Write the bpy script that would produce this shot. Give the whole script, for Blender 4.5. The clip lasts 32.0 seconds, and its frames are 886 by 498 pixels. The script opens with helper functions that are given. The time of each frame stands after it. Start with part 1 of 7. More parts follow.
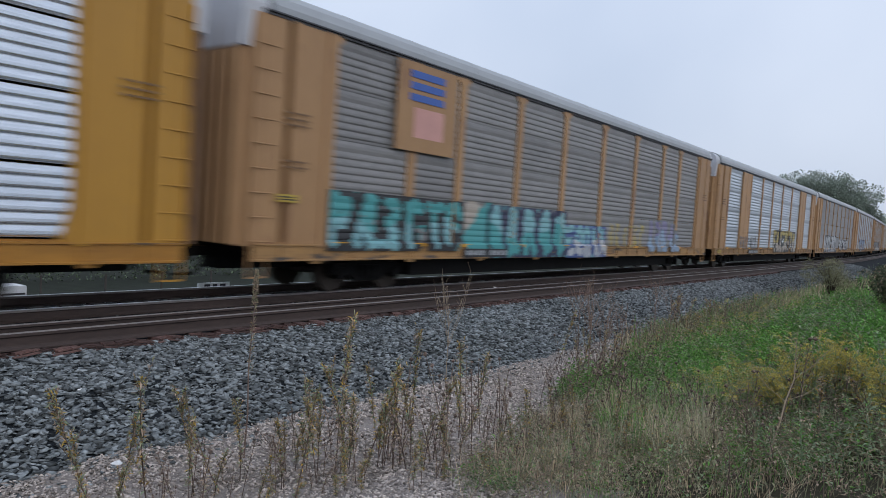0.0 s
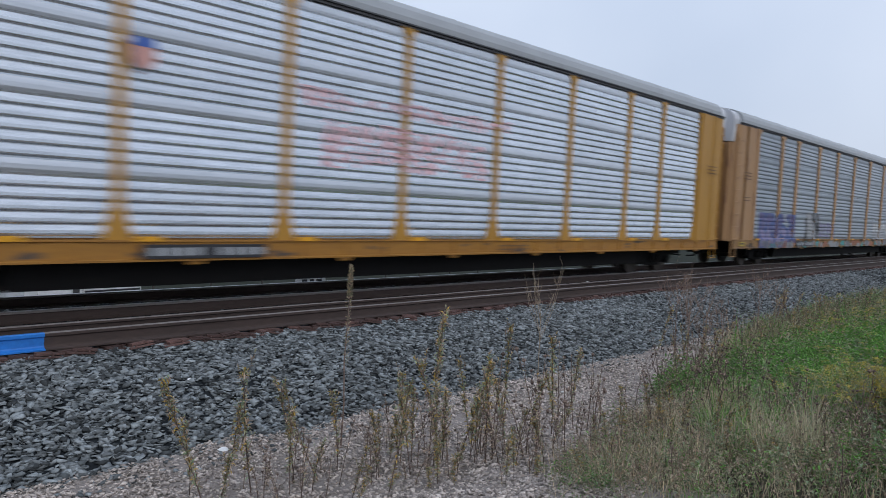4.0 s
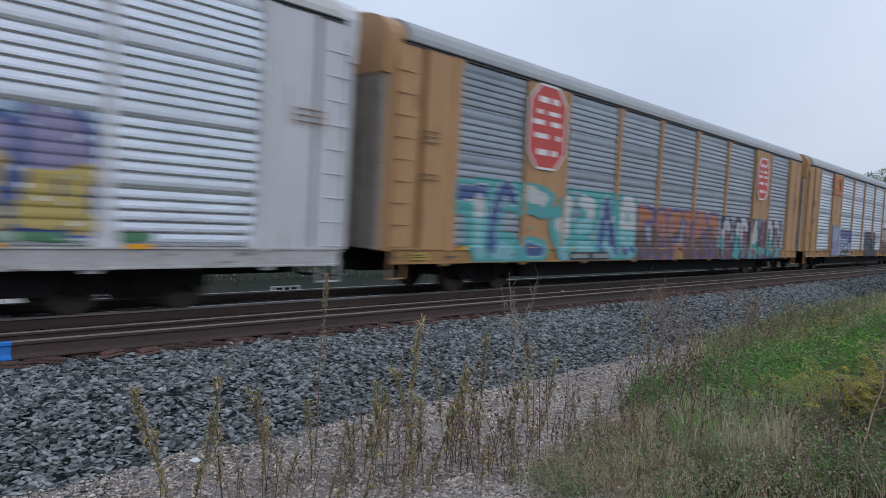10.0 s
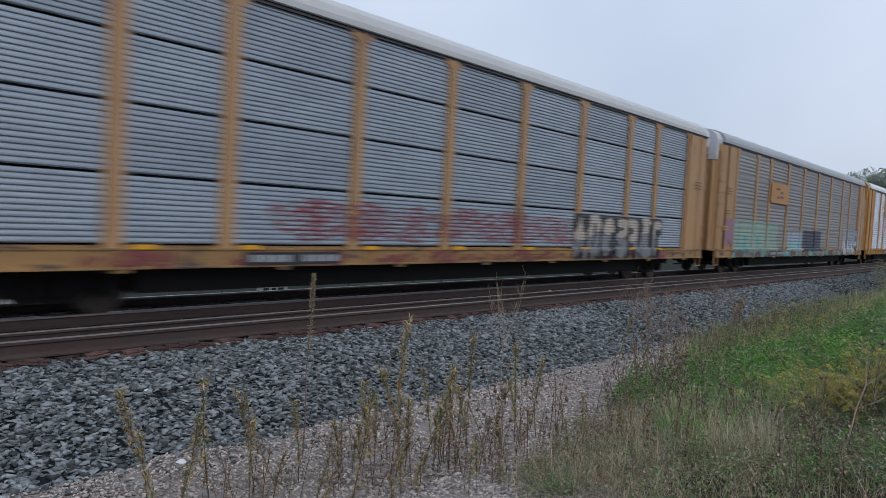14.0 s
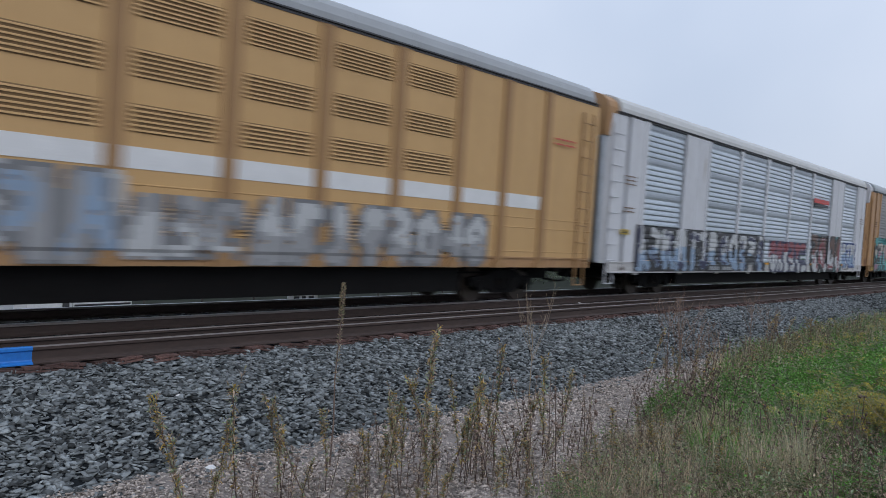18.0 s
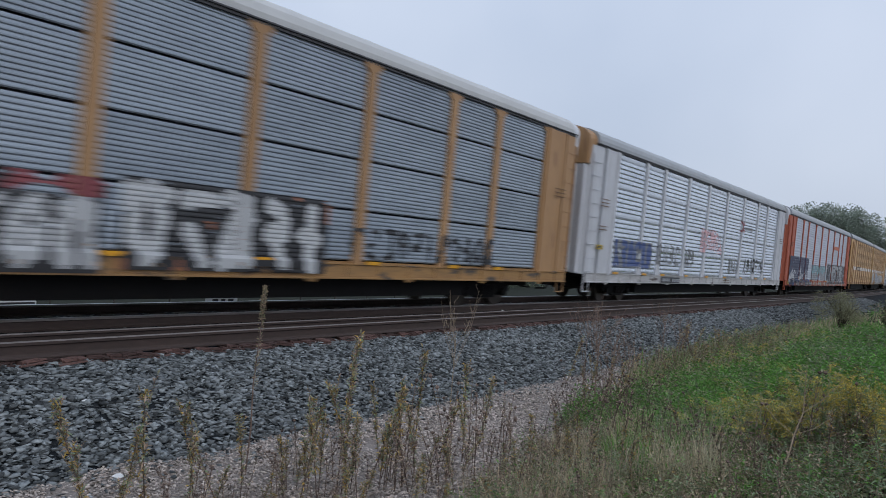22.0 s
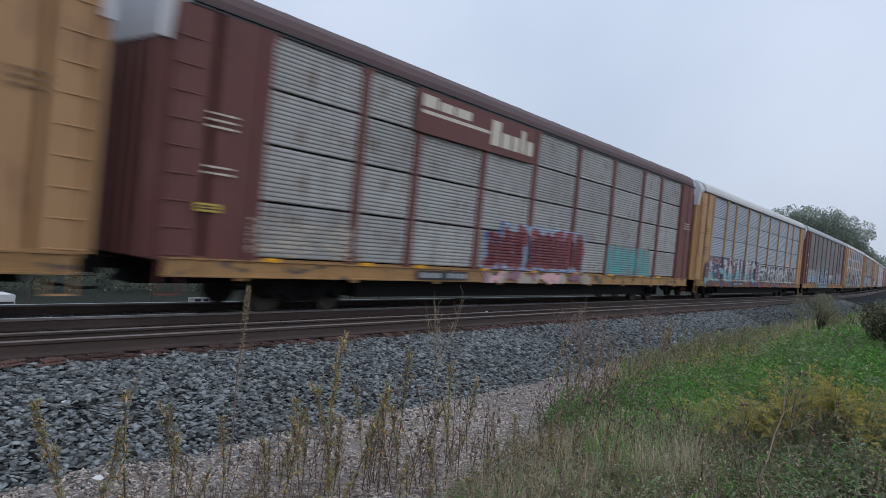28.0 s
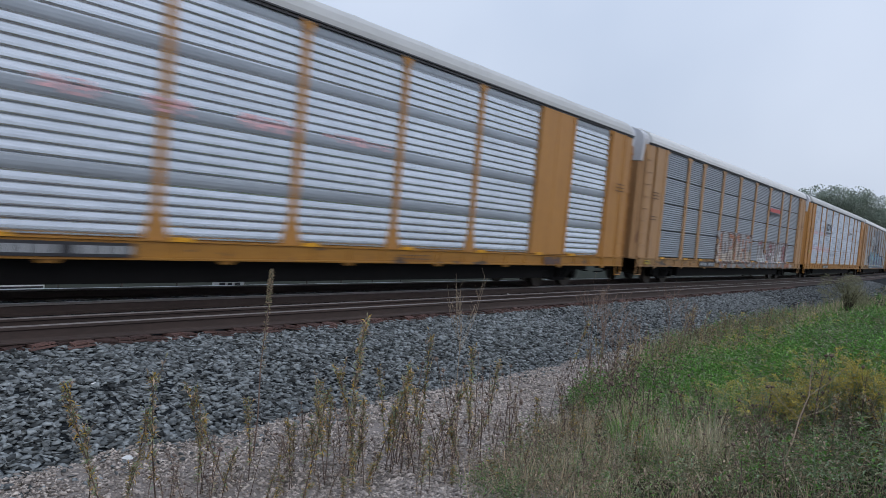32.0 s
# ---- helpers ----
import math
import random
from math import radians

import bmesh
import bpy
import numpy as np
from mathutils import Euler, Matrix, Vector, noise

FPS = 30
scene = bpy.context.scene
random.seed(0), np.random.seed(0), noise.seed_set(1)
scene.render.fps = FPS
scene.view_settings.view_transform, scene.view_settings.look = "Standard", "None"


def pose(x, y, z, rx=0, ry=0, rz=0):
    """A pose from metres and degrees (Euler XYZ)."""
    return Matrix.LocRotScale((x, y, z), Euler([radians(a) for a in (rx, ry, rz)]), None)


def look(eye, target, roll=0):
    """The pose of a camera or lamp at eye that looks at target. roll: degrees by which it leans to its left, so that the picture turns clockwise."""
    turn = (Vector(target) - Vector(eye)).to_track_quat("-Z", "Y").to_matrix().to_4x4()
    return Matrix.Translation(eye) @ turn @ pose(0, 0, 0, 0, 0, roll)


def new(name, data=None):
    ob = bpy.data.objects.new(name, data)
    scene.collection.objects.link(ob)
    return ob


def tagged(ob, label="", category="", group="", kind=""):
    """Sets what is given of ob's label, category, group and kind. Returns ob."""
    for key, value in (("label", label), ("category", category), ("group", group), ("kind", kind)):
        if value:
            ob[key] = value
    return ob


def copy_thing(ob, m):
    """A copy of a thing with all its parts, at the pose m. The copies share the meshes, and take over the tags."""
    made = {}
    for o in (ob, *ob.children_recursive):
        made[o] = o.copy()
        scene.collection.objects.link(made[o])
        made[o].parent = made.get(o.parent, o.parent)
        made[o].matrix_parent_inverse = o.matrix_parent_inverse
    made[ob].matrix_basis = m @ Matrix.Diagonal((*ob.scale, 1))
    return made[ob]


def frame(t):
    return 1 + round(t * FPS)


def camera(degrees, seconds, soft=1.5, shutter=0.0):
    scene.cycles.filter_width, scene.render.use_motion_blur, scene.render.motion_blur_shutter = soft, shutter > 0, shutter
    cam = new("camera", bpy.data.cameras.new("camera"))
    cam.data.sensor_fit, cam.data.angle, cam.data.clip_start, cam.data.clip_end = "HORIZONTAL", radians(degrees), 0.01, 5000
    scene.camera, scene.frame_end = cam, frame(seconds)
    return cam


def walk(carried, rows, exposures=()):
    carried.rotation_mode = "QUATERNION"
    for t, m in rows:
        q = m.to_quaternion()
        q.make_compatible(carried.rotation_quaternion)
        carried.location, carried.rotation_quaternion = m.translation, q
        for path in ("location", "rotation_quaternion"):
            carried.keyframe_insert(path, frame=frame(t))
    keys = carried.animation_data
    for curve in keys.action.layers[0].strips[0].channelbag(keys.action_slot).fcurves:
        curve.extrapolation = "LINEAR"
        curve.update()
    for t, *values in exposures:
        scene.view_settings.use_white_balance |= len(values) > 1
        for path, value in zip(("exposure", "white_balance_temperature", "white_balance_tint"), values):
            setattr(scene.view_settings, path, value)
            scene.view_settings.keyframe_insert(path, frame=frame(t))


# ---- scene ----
# World: x runs along the near tangent of the track, y away from the camera, z up from the rail head.
cam = camera(64.23, 32.0, soft=0.6, shutter=0.33)
EYE = Vector((0.0, 0.0, 1.8))
# seconds, heading, pitch and lean of the hand-held camera, in degrees
LOOKS = [
    (0, 37.19, -2.65, 3.67), (0.5, 37.41, -2.68, 3.85), (1, 37.48, -2.62, 3.94), (1.5, 37.79, -2.49, 4.16),
    (2, 37.85, -2.47, 4.28), (2.5, 38.09, -2.44, 4.29), (2.8, 38.55, -2.52, 4.15), (3, 39.4, -2.66, 3.88), (3.2, 41.1, -2.86, 3.55), (3.5, 42.88, -3.12, 3.15),
    (4, 44.51, -3.50, 2.79), (4.5, 45.45, -3.74, 2.78), (6.5, 45.35, -3.43, 3.03), (7, 44.50, -3.12, 3.12),
    (7.5, 43.91, -2.89, 3.23), (8, 43.20, -2.75, 3.28), (8.5, 42.71, -2.68, 3.31), (9, 42.34, -2.64, 3.32),
    (9.5, 42.02, -2.62, 3.35), (10, 42.61, -2.68, 3.17), (10.5, 43.73, -2.89, 3.05), (11, 44.31, -2.93, 2.98),
    (11.5, 44.53, -3.09, 2.92), (12, 44.06, -3.06, 2.88), (12.5, 43.33, -2.95, 2.76), (13, 42.50, -2.88, 2.89),
    (13.5, 41.88, -2.81, 2.93), (15.5, 41.18, -2.38, 3.38), (16, 41.56, -2.53, 3.23), (16.5, 42.77, -2.40, 3.02),
    (17, 43.49, -2.23, 3.16), (17.5, 43.88, -2.11, 3.40), (18, 44.04, -1.92, 3.70), (18.5, 43.94, -1.80, 3.83),
    (19, 44.06, -1.86, 3.95), (19.5, 43.87, -1.89, 4.12), (20, 43.56, -2.00, 4.33), (20.5, 43.00, -1.97, 4.47),
    (21, 42.13, -1.76, 4.63), (21.5, 40.98, -1.36, 4.91), (22, 38.04, -0.97, 5.31), (22.5, 36.84, -0.84, 5.53),
    (23, 36.16, -0.81, 5.62), (23.5, 35.88, -0.84, 5.75), (24, 35.79, -0.91, 5.88), (24.5, 35.74, -0.97, 5.93),
    (25, 35.83, -0.91, 5.88), (25.5, 35.84, -0.81, 5.74), (27.5, 36.71, -0.82, 5.60), (28, 36.80, -0.78, 5.57),
    (28.5, 36.67, -0.64, 5.53), (29, 36.44, -0.52, 5.46), (29.5, 36.43, -0.70, 5.23), (30, 37.18, -0.89, 5.02),
    (30.5, 37.73, -1.23, 5.11), (31, 38.10, -1.63, 5.24), (31.5, 38.43, -2.07, 5.33), (32, 38.39, -2.33, 5.21),
]


def aim(yaw, pitch, lean):
    a, p = radians(yaw), radians(pitch)
    way = Vector((math.cos(a) * math.cos(p), math.sin(a) * math.cos(p), math.sin(p)))
    return look(EYE, EYE + way, lean)


walk(cam, [(t, aim(yaw, pitch, lean)) for t, yaw, pitch, lean in LOOKS],
     exposures=[(0, 0.05), (4, 0.06), (9, 0.02), (16, 0.0), (20, -0.02), (22, -0.1), (25, -0.1), (28, -0.02), (32, 0.0)])

# ---- sky and light ----
world = bpy.data.worlds.new("overcast_sky")
scene.world = world
world.use_nodes = True
wt = world.node_tree
wt.nodes.clear()
w_out = wt.nodes.new("ShaderNodeOutputWorld")
w_bg = wt.nodes.new("ShaderNodeBackground")
w_sky = wt.nodes.new("ShaderNodeTexSky")
w_sky.sky_type = "NISHITA"
w_sky.sun_disc = False
w_sky.sun_elevation = radians(35)
w_sky.sun_rotation = radians(200)
w_sky.dust_density = 4.0
w_co = wt.nodes.new("ShaderNodeTexCoord")
w_noise = wt.nodes.new("ShaderNodeTexNoise")
w_noise.inputs["Scale"].default_value = 1.6
w_noise.inputs["Detail"].default_value = 4.0
w_ramp = wt.nodes.new("ShaderNodeValToRGB")
w_ramp.color_ramp.elements[0].color = (5.0, 5.85, 7.42, 1)
w_ramp.color_ramp.elements[1].color = (6.35, 7.1, 8.55, 1)
w_ramp.color_ramp.elements[0].position = 0.35
w_ramp.color_ramp.elements[1].position = 0.7
w_mix = wt.nodes.new("ShaderNodeMixRGB")
w_mix.inputs[0].default_value = 0.88
wt.links.new(w_co.outputs["Generated"], w_noise.inputs["Vector"])
wt.links.new(w_noise.outputs["Fac"], w_ramp.inputs[0])
wt.links.new(w_sky.outputs[0], w_mix.inputs[1])
wt.links.new(w_ramp.outputs[0], w_mix.inputs[2])
wt.links.new(w_mix.outputs[0], w_bg.inputs[0])
wt.links.new(w_bg.outputs[0], w_out.inputs[0])
# an overcast sky grows brighter towards the zenith
w_sep = wt.nodes.new("ShaderNodeSeparateXYZ")
w_rise = wt.nodes.new("ShaderNodeMapRange")
w_rise.inputs[1].default_value, w_rise.inputs[2].default_value = 0.0, 1.0
w_rise.inputs[3].default_value, w_rise.inputs[4].default_value = 0.101, 0.16
wt.links.new(w_co.outputs["Generated"], w_sep.inputs[0])
wt.links.new(w_sep.outputs[2], w_rise.inputs[0])
wt.links.new(w_rise.outputs[0], w_bg.inputs[1])
sun = new("sun", bpy.data.lights.new("sun", "SUN"))
sun.data.energy = 0.55
sun.data.angle = radians(40)
sun.data.color = (1.0, 0.985, 0.96)
sun.matrix_world = look((0, 0, 50), (20, 45, 0))
scene.view_settings.exposure = 0.0


# ---- materials ----
def material(name, base, dark=None, rough=0.6, metal=0.0, fine=30.0, coarse=1.2, stretch=(1, 1, 1), amount=0.5,
             bump=0.0, bump_scale=60.0, per_object=0.0, per_island=0.0, third=None, third_at=0.62, spec=0.5, thin=0.0):
    """Two colours mixed by a fine and a coarse noise, with bump; a third colour comes through in patches."""
    m = bpy.data.materials.new(name)
    m.use_nodes = True
    nt = m.node_tree
    bsdf = nt.nodes["Principled BSDF"]
    bsdf.inputs["Roughness"].default_value = rough
    bsdf.inputs["Metallic"].default_value = metal
    bsdf.inputs["Specular IOR Level"].default_value = spec
    co = nt.nodes.new("ShaderNodeTexCoord")
    mp = nt.nodes.new("ShaderNodeMapping")
    mp.inputs["Scale"].default_value = stretch
    nt.links.new(co.outputs["Object"], mp.inputs["Vector"])
    source = mp.outputs["Vector"]
    info = nt.nodes.new("ShaderNodeObjectInfo")
    shift = nt.nodes.new("ShaderNodeVectorMath")
    shift.operation = "MULTIPLY_ADD"
    shift.inputs[1].default_value = (37.0, 0.0, 13.0)
    nt.links.new(info.outputs["Random"], shift.inputs[0])
    nt.links.new(source, shift.inputs[2])
    source = shift.outputs[0]
    n1 = nt.nodes.new("ShaderNodeTexNoise")
    n1.inputs["Scale"].default_value = fine
    n1.inputs["Detail"].default_value = 3.0
    n2 = nt.nodes.new("ShaderNodeTexNoise")
    n2.inputs["Scale"].default_value = coarse
    n2.inputs["Detail"].default_value = 5.0
    n2.inputs["Roughness"].default_value = 0.65
    for n in (n1, n2):
        nt.links.new(source, n.inputs["Vector"])
    add = nt.nodes.new("ShaderNodeMath")
    add.operation = "MULTIPLY_ADD"
    add.inputs[1].default_value = 0.45
    nt.links.new(n1.outputs["Fac"], add.inputs[0])
    half = nt.nodes.new("ShaderNodeMath")
    half.operation = "MULTIPLY"
    half.inputs[1].default_value = 0.55
    nt.links.new(n2.outputs["Fac"], half.inputs[0])
    nt.links.new(half.outputs[0], add.inputs[2])
    ramp = nt.nodes.new("ShaderNodeValToRGB")
    e = ramp.color_ramp.elements
    dark = dark or tuple(c * 0.6 for c in base)
    e[0].position, e[1].position = 0.5 - 0.18, 0.5 + 0.16
    e[0].color = (*[b + (d - b) * min(1.0, amount * 2) for b, d in zip(base, dark)], 1)
    e[1].color = (*base, 1)
    nt.links.new(add.outputs[0], ramp.inputs[0])
    colour = ramp.outputs[0]
    if third:
        n3 = nt.nodes.new("ShaderNodeTexNoise")
        n3.inputs["Scale"].default_value = coarse * 2.7
        n3.inputs["Detail"].default_value = 6.0
        nt.links.new(source, n3.inputs["Vector"])
        r3 = nt.nodes.new("ShaderNodeMapRange")
        r3.inputs[1].default_value, r3.inputs[2].default_value = third_at, third_at + 0.08
        nt.links.new(n3.outputs["Fac"], r3.inputs[0])
        mx = nt.nodes.new("ShaderNodeMixRGB")
        nt.links.new(r3.outputs[0], mx.inputs[0])
        nt.links.new(colour, mx.inputs[1])
        mx.inputs[2].default_value = (*third, 1)
        colour = mx.outputs[0]
    spread = per_object or per_island
    if spread:
        hsv = nt.nodes.new("ShaderNodeHueSaturation")
        rng = nt.nodes.new("ShaderNodeMapRange")
        rng.inputs[3].default_value, rng.inputs[4].default_value = 1 - spread, 1 + spread
        if per_island:
            geo = nt.nodes.new("ShaderNodeNewGeometry")
            nt.links.new(geo.outputs["Random Per Island"], rng.inputs[0])
        else:
            nt.links.new(info.outputs["Random"], rng.inputs[0])
        nt.links.new(rng.outputs[0], hsv.inputs["Value"])
        nt.links.new(colour, hsv.inputs["Color"])
        colour = hsv.outputs[0]
    nt.links.new(colour, bsdf.inputs["Base Color"])
    if thin:
        glow = nt.nodes.new("ShaderNodeBsdfTranslucent")
        nt.links.new(colour, glow.inputs["Color"])
        both = nt.nodes.new("ShaderNodeMixShader")
        both.inputs[0].default_value = thin
        nt.links.new(bsdf.outputs[0], both.inputs[1])
        nt.links.new(glow.outputs[0], both.inputs[2])
        nt.links.new(both.outputs[0], nt.nodes["Material Output"].inputs[0])
    if bump:
        nb = nt.nodes.new("ShaderNodeTexNoise")
        nb.inputs["Scale"].default_value = bump_scale
        nb.inputs["Detail"].default_value = 4.0
        nt.links.new(co.outputs["Object"], nb.inputs["Vector"])
        bp = nt.nodes.new("ShaderNodeBump")
        bp.inputs["Strength"].default_value = bump
        bp.inputs["Distance"].default_value = 0.02
        nt.links.new(nb.outputs["Fac"], bp.inputs["Height"])
        nt.links.new(bp.outputs[0], bsdf.inputs["Normal"])
    return m


def plain(name, base, rough=0.6, metal=0.0):
    return material(name, base, tuple(c * 0.75 for c in base), rough, metal, fine=40, coarse=3, amount=0.4)


STREAK = (2.2, 2.2, 0.35)
M = {
    "bright": material("galvanised_bright", (0.66, 0.70, 0.745), (0.45, 0.485, 0.53), 0.22, 0.74, 9, 1.4, (0.6, 1, 2), 0.5, per_object=0.06),
    "silver": material("galvanised_silver", (0.51, 0.56, 0.61), (0.34, 0.38, 0.42), 0.28, 0.64, 9, 1.4, (0.6, 1, 2), 0.5, per_object=0.07),
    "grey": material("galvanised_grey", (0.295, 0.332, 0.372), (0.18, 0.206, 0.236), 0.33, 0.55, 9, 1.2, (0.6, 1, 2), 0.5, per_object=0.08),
    "slate": material("galvanised_slate", (0.235, 0.262, 0.29), (0.145, 0.165, 0.186), 0.36, 0.5, 9, 1.2, (0.6, 1, 2), 0.5, per_object=0.09),
    "dark": material("galvanised_dark", (0.262, 0.252, 0.246), (0.168, 0.162, 0.158), 0.48, 0.3, 9, 1.2, (0.6, 1, 2), 0.5, per_object=0.08),
    "soot": material("galvanised_sooty", (0.18, 0.18, 0.175), (0.105, 0.105, 0.10), 0.6, 0.1, 9, 1.2, (1.6, 1, 0.7), 0.5, per_object=0.15, third=(0.24, 0.235, 0.225), third_at=0.62),
    "brown_grey": material("galvanised_stained", (0.26, 0.24, 0.215), (0.17, 0.145, 0.12), 0.7, 0.0, 9, 1.2, (0.6, 1, 2), 0.5, per_object=0.1),
    "stained": material("galvanised_weathered", (0.36, 0.365, 0.36), (0.19, 0.185, 0.175), 0.55, 0.15, 9, 1.1, (2.4, 1, 0.6), 0.5, per_object=0.12, third=(0.15, 0.105, 0.075), third_at=0.58),
    "tan": material("tan_paint", (0.41, 0.238, 0.11), (0.322, 0.18, 0.083), 0.55, 0, 14, 0.9, STREAK, 0.5, per_object=0.06, third=(0.21, 0.105, 0.055), third_at=0.61),
    "yellow": material("yellow_paint", (0.44, 0.225, 0.028), (0.36, 0.18, 0.025), 0.5, 0, 14, 0.9, STREAK, 0.5, per_object=0.05, third=(0.22, 0.12, 0.05), third_at=0.68),
    "gold_paint": material("gold_paint", (0.445, 0.21, 0.046), (0.35, 0.16, 0.038), 0.5, 0, 14, 0.9, STREAK, 0.5, per_object=0.05, third=(0.22, 0.12, 0.05), third_at=0.68),
    "scrub": material("dark_scrub", (0.022, 0.027, 0.016), (0.009, 0.011, 0.008), 0.95, 0, 5, 0.6, amount=0.5, bump=1.0, bump_scale=4, spec=0.1),
    "white_paint": material("weathered_white_paint", (0.59, 0.605, 0.645), (0.45, 0.455, 0.48), 0.5, 0, 14, 0.9, STREAK, 0.5, per_object=0.05, third=(0.36, 0.32, 0.30), third_at=0.66),
    "maroon": material("maroon_paint", (0.14, 0.044, 0.038), (0.088, 0.032, 0.029), 0.6, 0, 14, 0.9, STREAK, 0.5, per_object=0.08, third=(0.16, 0.085, 0.065), third_at=0.62),
    "orange": material("orange_paint", (0.44, 0.105, 0.052), (0.33, 0.085, 0.045), 0.6, 0, 14, 0.9, STREAK, 0.5, per_object=0.06),
    "auto_yellow": material("buff_yellow_paint", (0.55, 0.345, 0.15), (0.46, 0.283, 0.12), 0.55, 0, 14, 0.9, STREAK, 0.5, per_object=0.03),
    "auto_post": material("buff_post_paint", (0.33, 0.19, 0.08), (0.27, 0.15, 0.065), 0.55, 0, 14, 0.9, STREAK, 0.5),
    "vent_gap": material("vent_gap", (0.26, 0.165, 0.08), None, 0.8, 0, 20, 2),
    "mottled": material("galvanised_mottled", (0.62, 0.675, 0.735), (0.38, 0.43, 0.49), 0.38, 0.6, 4, 0.7, (0.5, 1, 1.6), 0.5, per_object=0.12, third=(0.27, 0.335, 0.41), third_at=0.54),
    "sill_tan": material("grimy_tan_paint", (0.36, 0.20, 0.072), (0.20, 0.115, 0.052), 0.65, 0, 10, 1.0, (0.5, 1, 2), 0.5, per_object=0.15, third=(0.075, 0.06, 0.05), third_at=0.57),
    "sill_yellow": material("grimy_yellow_paint", (0.40, 0.185, 0.024), (0.27, 0.12, 0.02), 0.6, 0, 10, 1.0, (0.5, 1, 2), 0.5, per_object=0.1, third=(0.085, 0.06, 0.045), third_at=0.61),
    "sill_grey": material("grimy_white_paint", (0.50, 0.50, 0.51), (0.33, 0.32, 0.315), 0.7, 0, 10, 1.0, (0.5, 1, 2), 0.5, per_object=0.1, third=(0.09, 0.07, 0.06), third_at=0.6),
    "rust_door": material("rusty_door", (0.27, 0.155, 0.085), (0.12, 0.065, 0.042), 0.75, 0, 12, 1.1, (2.2, 2.2, 0.5), 0.5, third=(0.075, 0.05, 0.04), third_at=0.56),
    "faint": plain("worn_stencil", (0.17, 0.10, 0.055), 0.7),
    "roof_grey": material("roof_grey", (0.36, 0.38, 0.40), (0.29, 0.305, 0.32), 0.55, 0.1, 12, 0.8, (1.5, 0.4, 1), 0.5),
    "roof_white": material("roof_white", (0.68, 0.685, 0.68), (0.58, 0.585, 0.58), 0.55, 0.1, 12, 0.8, (1.5, 0.4, 1), 0.5),
    "roof_light": material("roof_light", (0.54, 0.545, 0.54), (0.45, 0.455, 0.45), 0.55, 0.1, 12, 0.8, (1.5, 0.4, 1), 0.5),
    "roof_maroon": material("roof_maroon", (0.10, 0.055, 0.055), (0.07, 0.04, 0.04), 0.6, 0, 12, 0.8, (1.5, 0.4, 1), 0.5),
    "black": material("black_running_gear", (0.010, 0.0096, 0.0102), (0.006, 0.0058, 0.006), 0.8, 0, 20, 2, amount=0.5, third=(0.014, 0.011, 0.009), spec=0.12),
    "dark_trim": material("dark_trim", (0.05, 0.05, 0.055), None, 0.6, 0, 20, 2),
    "wheel": material("wheel_steel", (0.06, 0.045, 0.035), (0.035, 0.028, 0.024), 0.55, 0.4, 20, 3),
    "reflector": plain("yellow_reflector", (0.75, 0.36, 0.02), 0.35),
    "label_yellow": plain("yellow_label", (0.50, 0.36, 0.06), 0.6),
    "white": plain("white_mark", (0.72, 0.73, 0.74), 0.5),
    "blackpaint": plain("black_mark", (0.025, 0.025, 0.03), 0.5),
    "redpaint": plain("red_mark", (0.52, 0.06, 0.05), 0.5),
    "bluepaint": plain("blue_mark", (0.05, 0.12, 0.42), 0.5),
    "rail_side": material("rusty_rail", (0.062, 0.041, 0.035), (0.036, 0.025, 0.022), 0.8, 0.0, 25, 2, (0.3, 1, 1), 0.5),
    "rail_dark": material("dark_grey_rail", (0.036, 0.036, 0.035), (0.022, 0.022, 0.021), 0.75, 0.0, 25, 2, (0.3, 1, 1), 0.5),
    "rail_head": material("rail_head_worn", (0.22, 0.195, 0.185), (0.14, 0.122, 0.115), 0.6, 0.1, 25, 2, (0.2, 1, 1), 0.5),
    "rail_shine": plain("rail_head_polished", (0.42, 0.42, 0.43), 0.3, 0.9),
    "plate": material("rusty_tie_plate", (0.125, 0.066, 0.056), (0.045, 0.029, 0.026), 0.85, 0, 30, 6, amount=0.5, per_object=0.45),
    "tie": material("timber_tie", (0.06, 0.05, 0.043), (0.035, 0.03, 0.027), 0.9, 0, 30, 3, (0.3, 3, 3), 0.5, bump=0.4, per_object=0.2),
    "rail_blue": material("blue_rail_paint", (0.02, 0.20, 0.62), (0.015, 0.14, 0.46), 0.45, 0, 20, 4),
    # near-black: the shade in the gaps between stones is put into the colour
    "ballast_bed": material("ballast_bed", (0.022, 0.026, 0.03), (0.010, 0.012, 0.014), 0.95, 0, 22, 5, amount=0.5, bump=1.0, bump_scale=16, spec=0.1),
    "ballast": material("ballast_stone", (0.225, 0.244, 0.252), (0.095, 0.107, 0.112), 0.85, 0, 25, 6, amount=0.5, per_island=0.8, bump=0.3, bump_scale=60, spec=0.25),
    "gravel_bed": material("gravel_bed", (0.31, 0.275, 0.255), (0.15, 0.132, 0.12), 0.9, 0, 35, 2.2, amount=0.5, bump=0.8, bump_scale=30, spec=0.2),
    "gravel": material("pale_gravel_stone", (0.52, 0.458, 0.416), (0.275, 0.238, 0.214), 0.85, 0, 30, 6, amount=0.5, per_island=0.55, spec=0.25),
    "soil": material("grassy_soil", (0.062, 0.056, 0.038), (0.028, 0.026, 0.018), 0.95, 0, 8, 0.7, amount=0.5, bump=0.8, bump_scale=12, third=(0.11, 0.092, 0.056), spec=0.1),
}

# ---- the line of the track ----
TRACK_Y, BEND_FROM, BEND_TO, BEND_RADIUS = 12.087, 39.77, 130.0, 1613.0


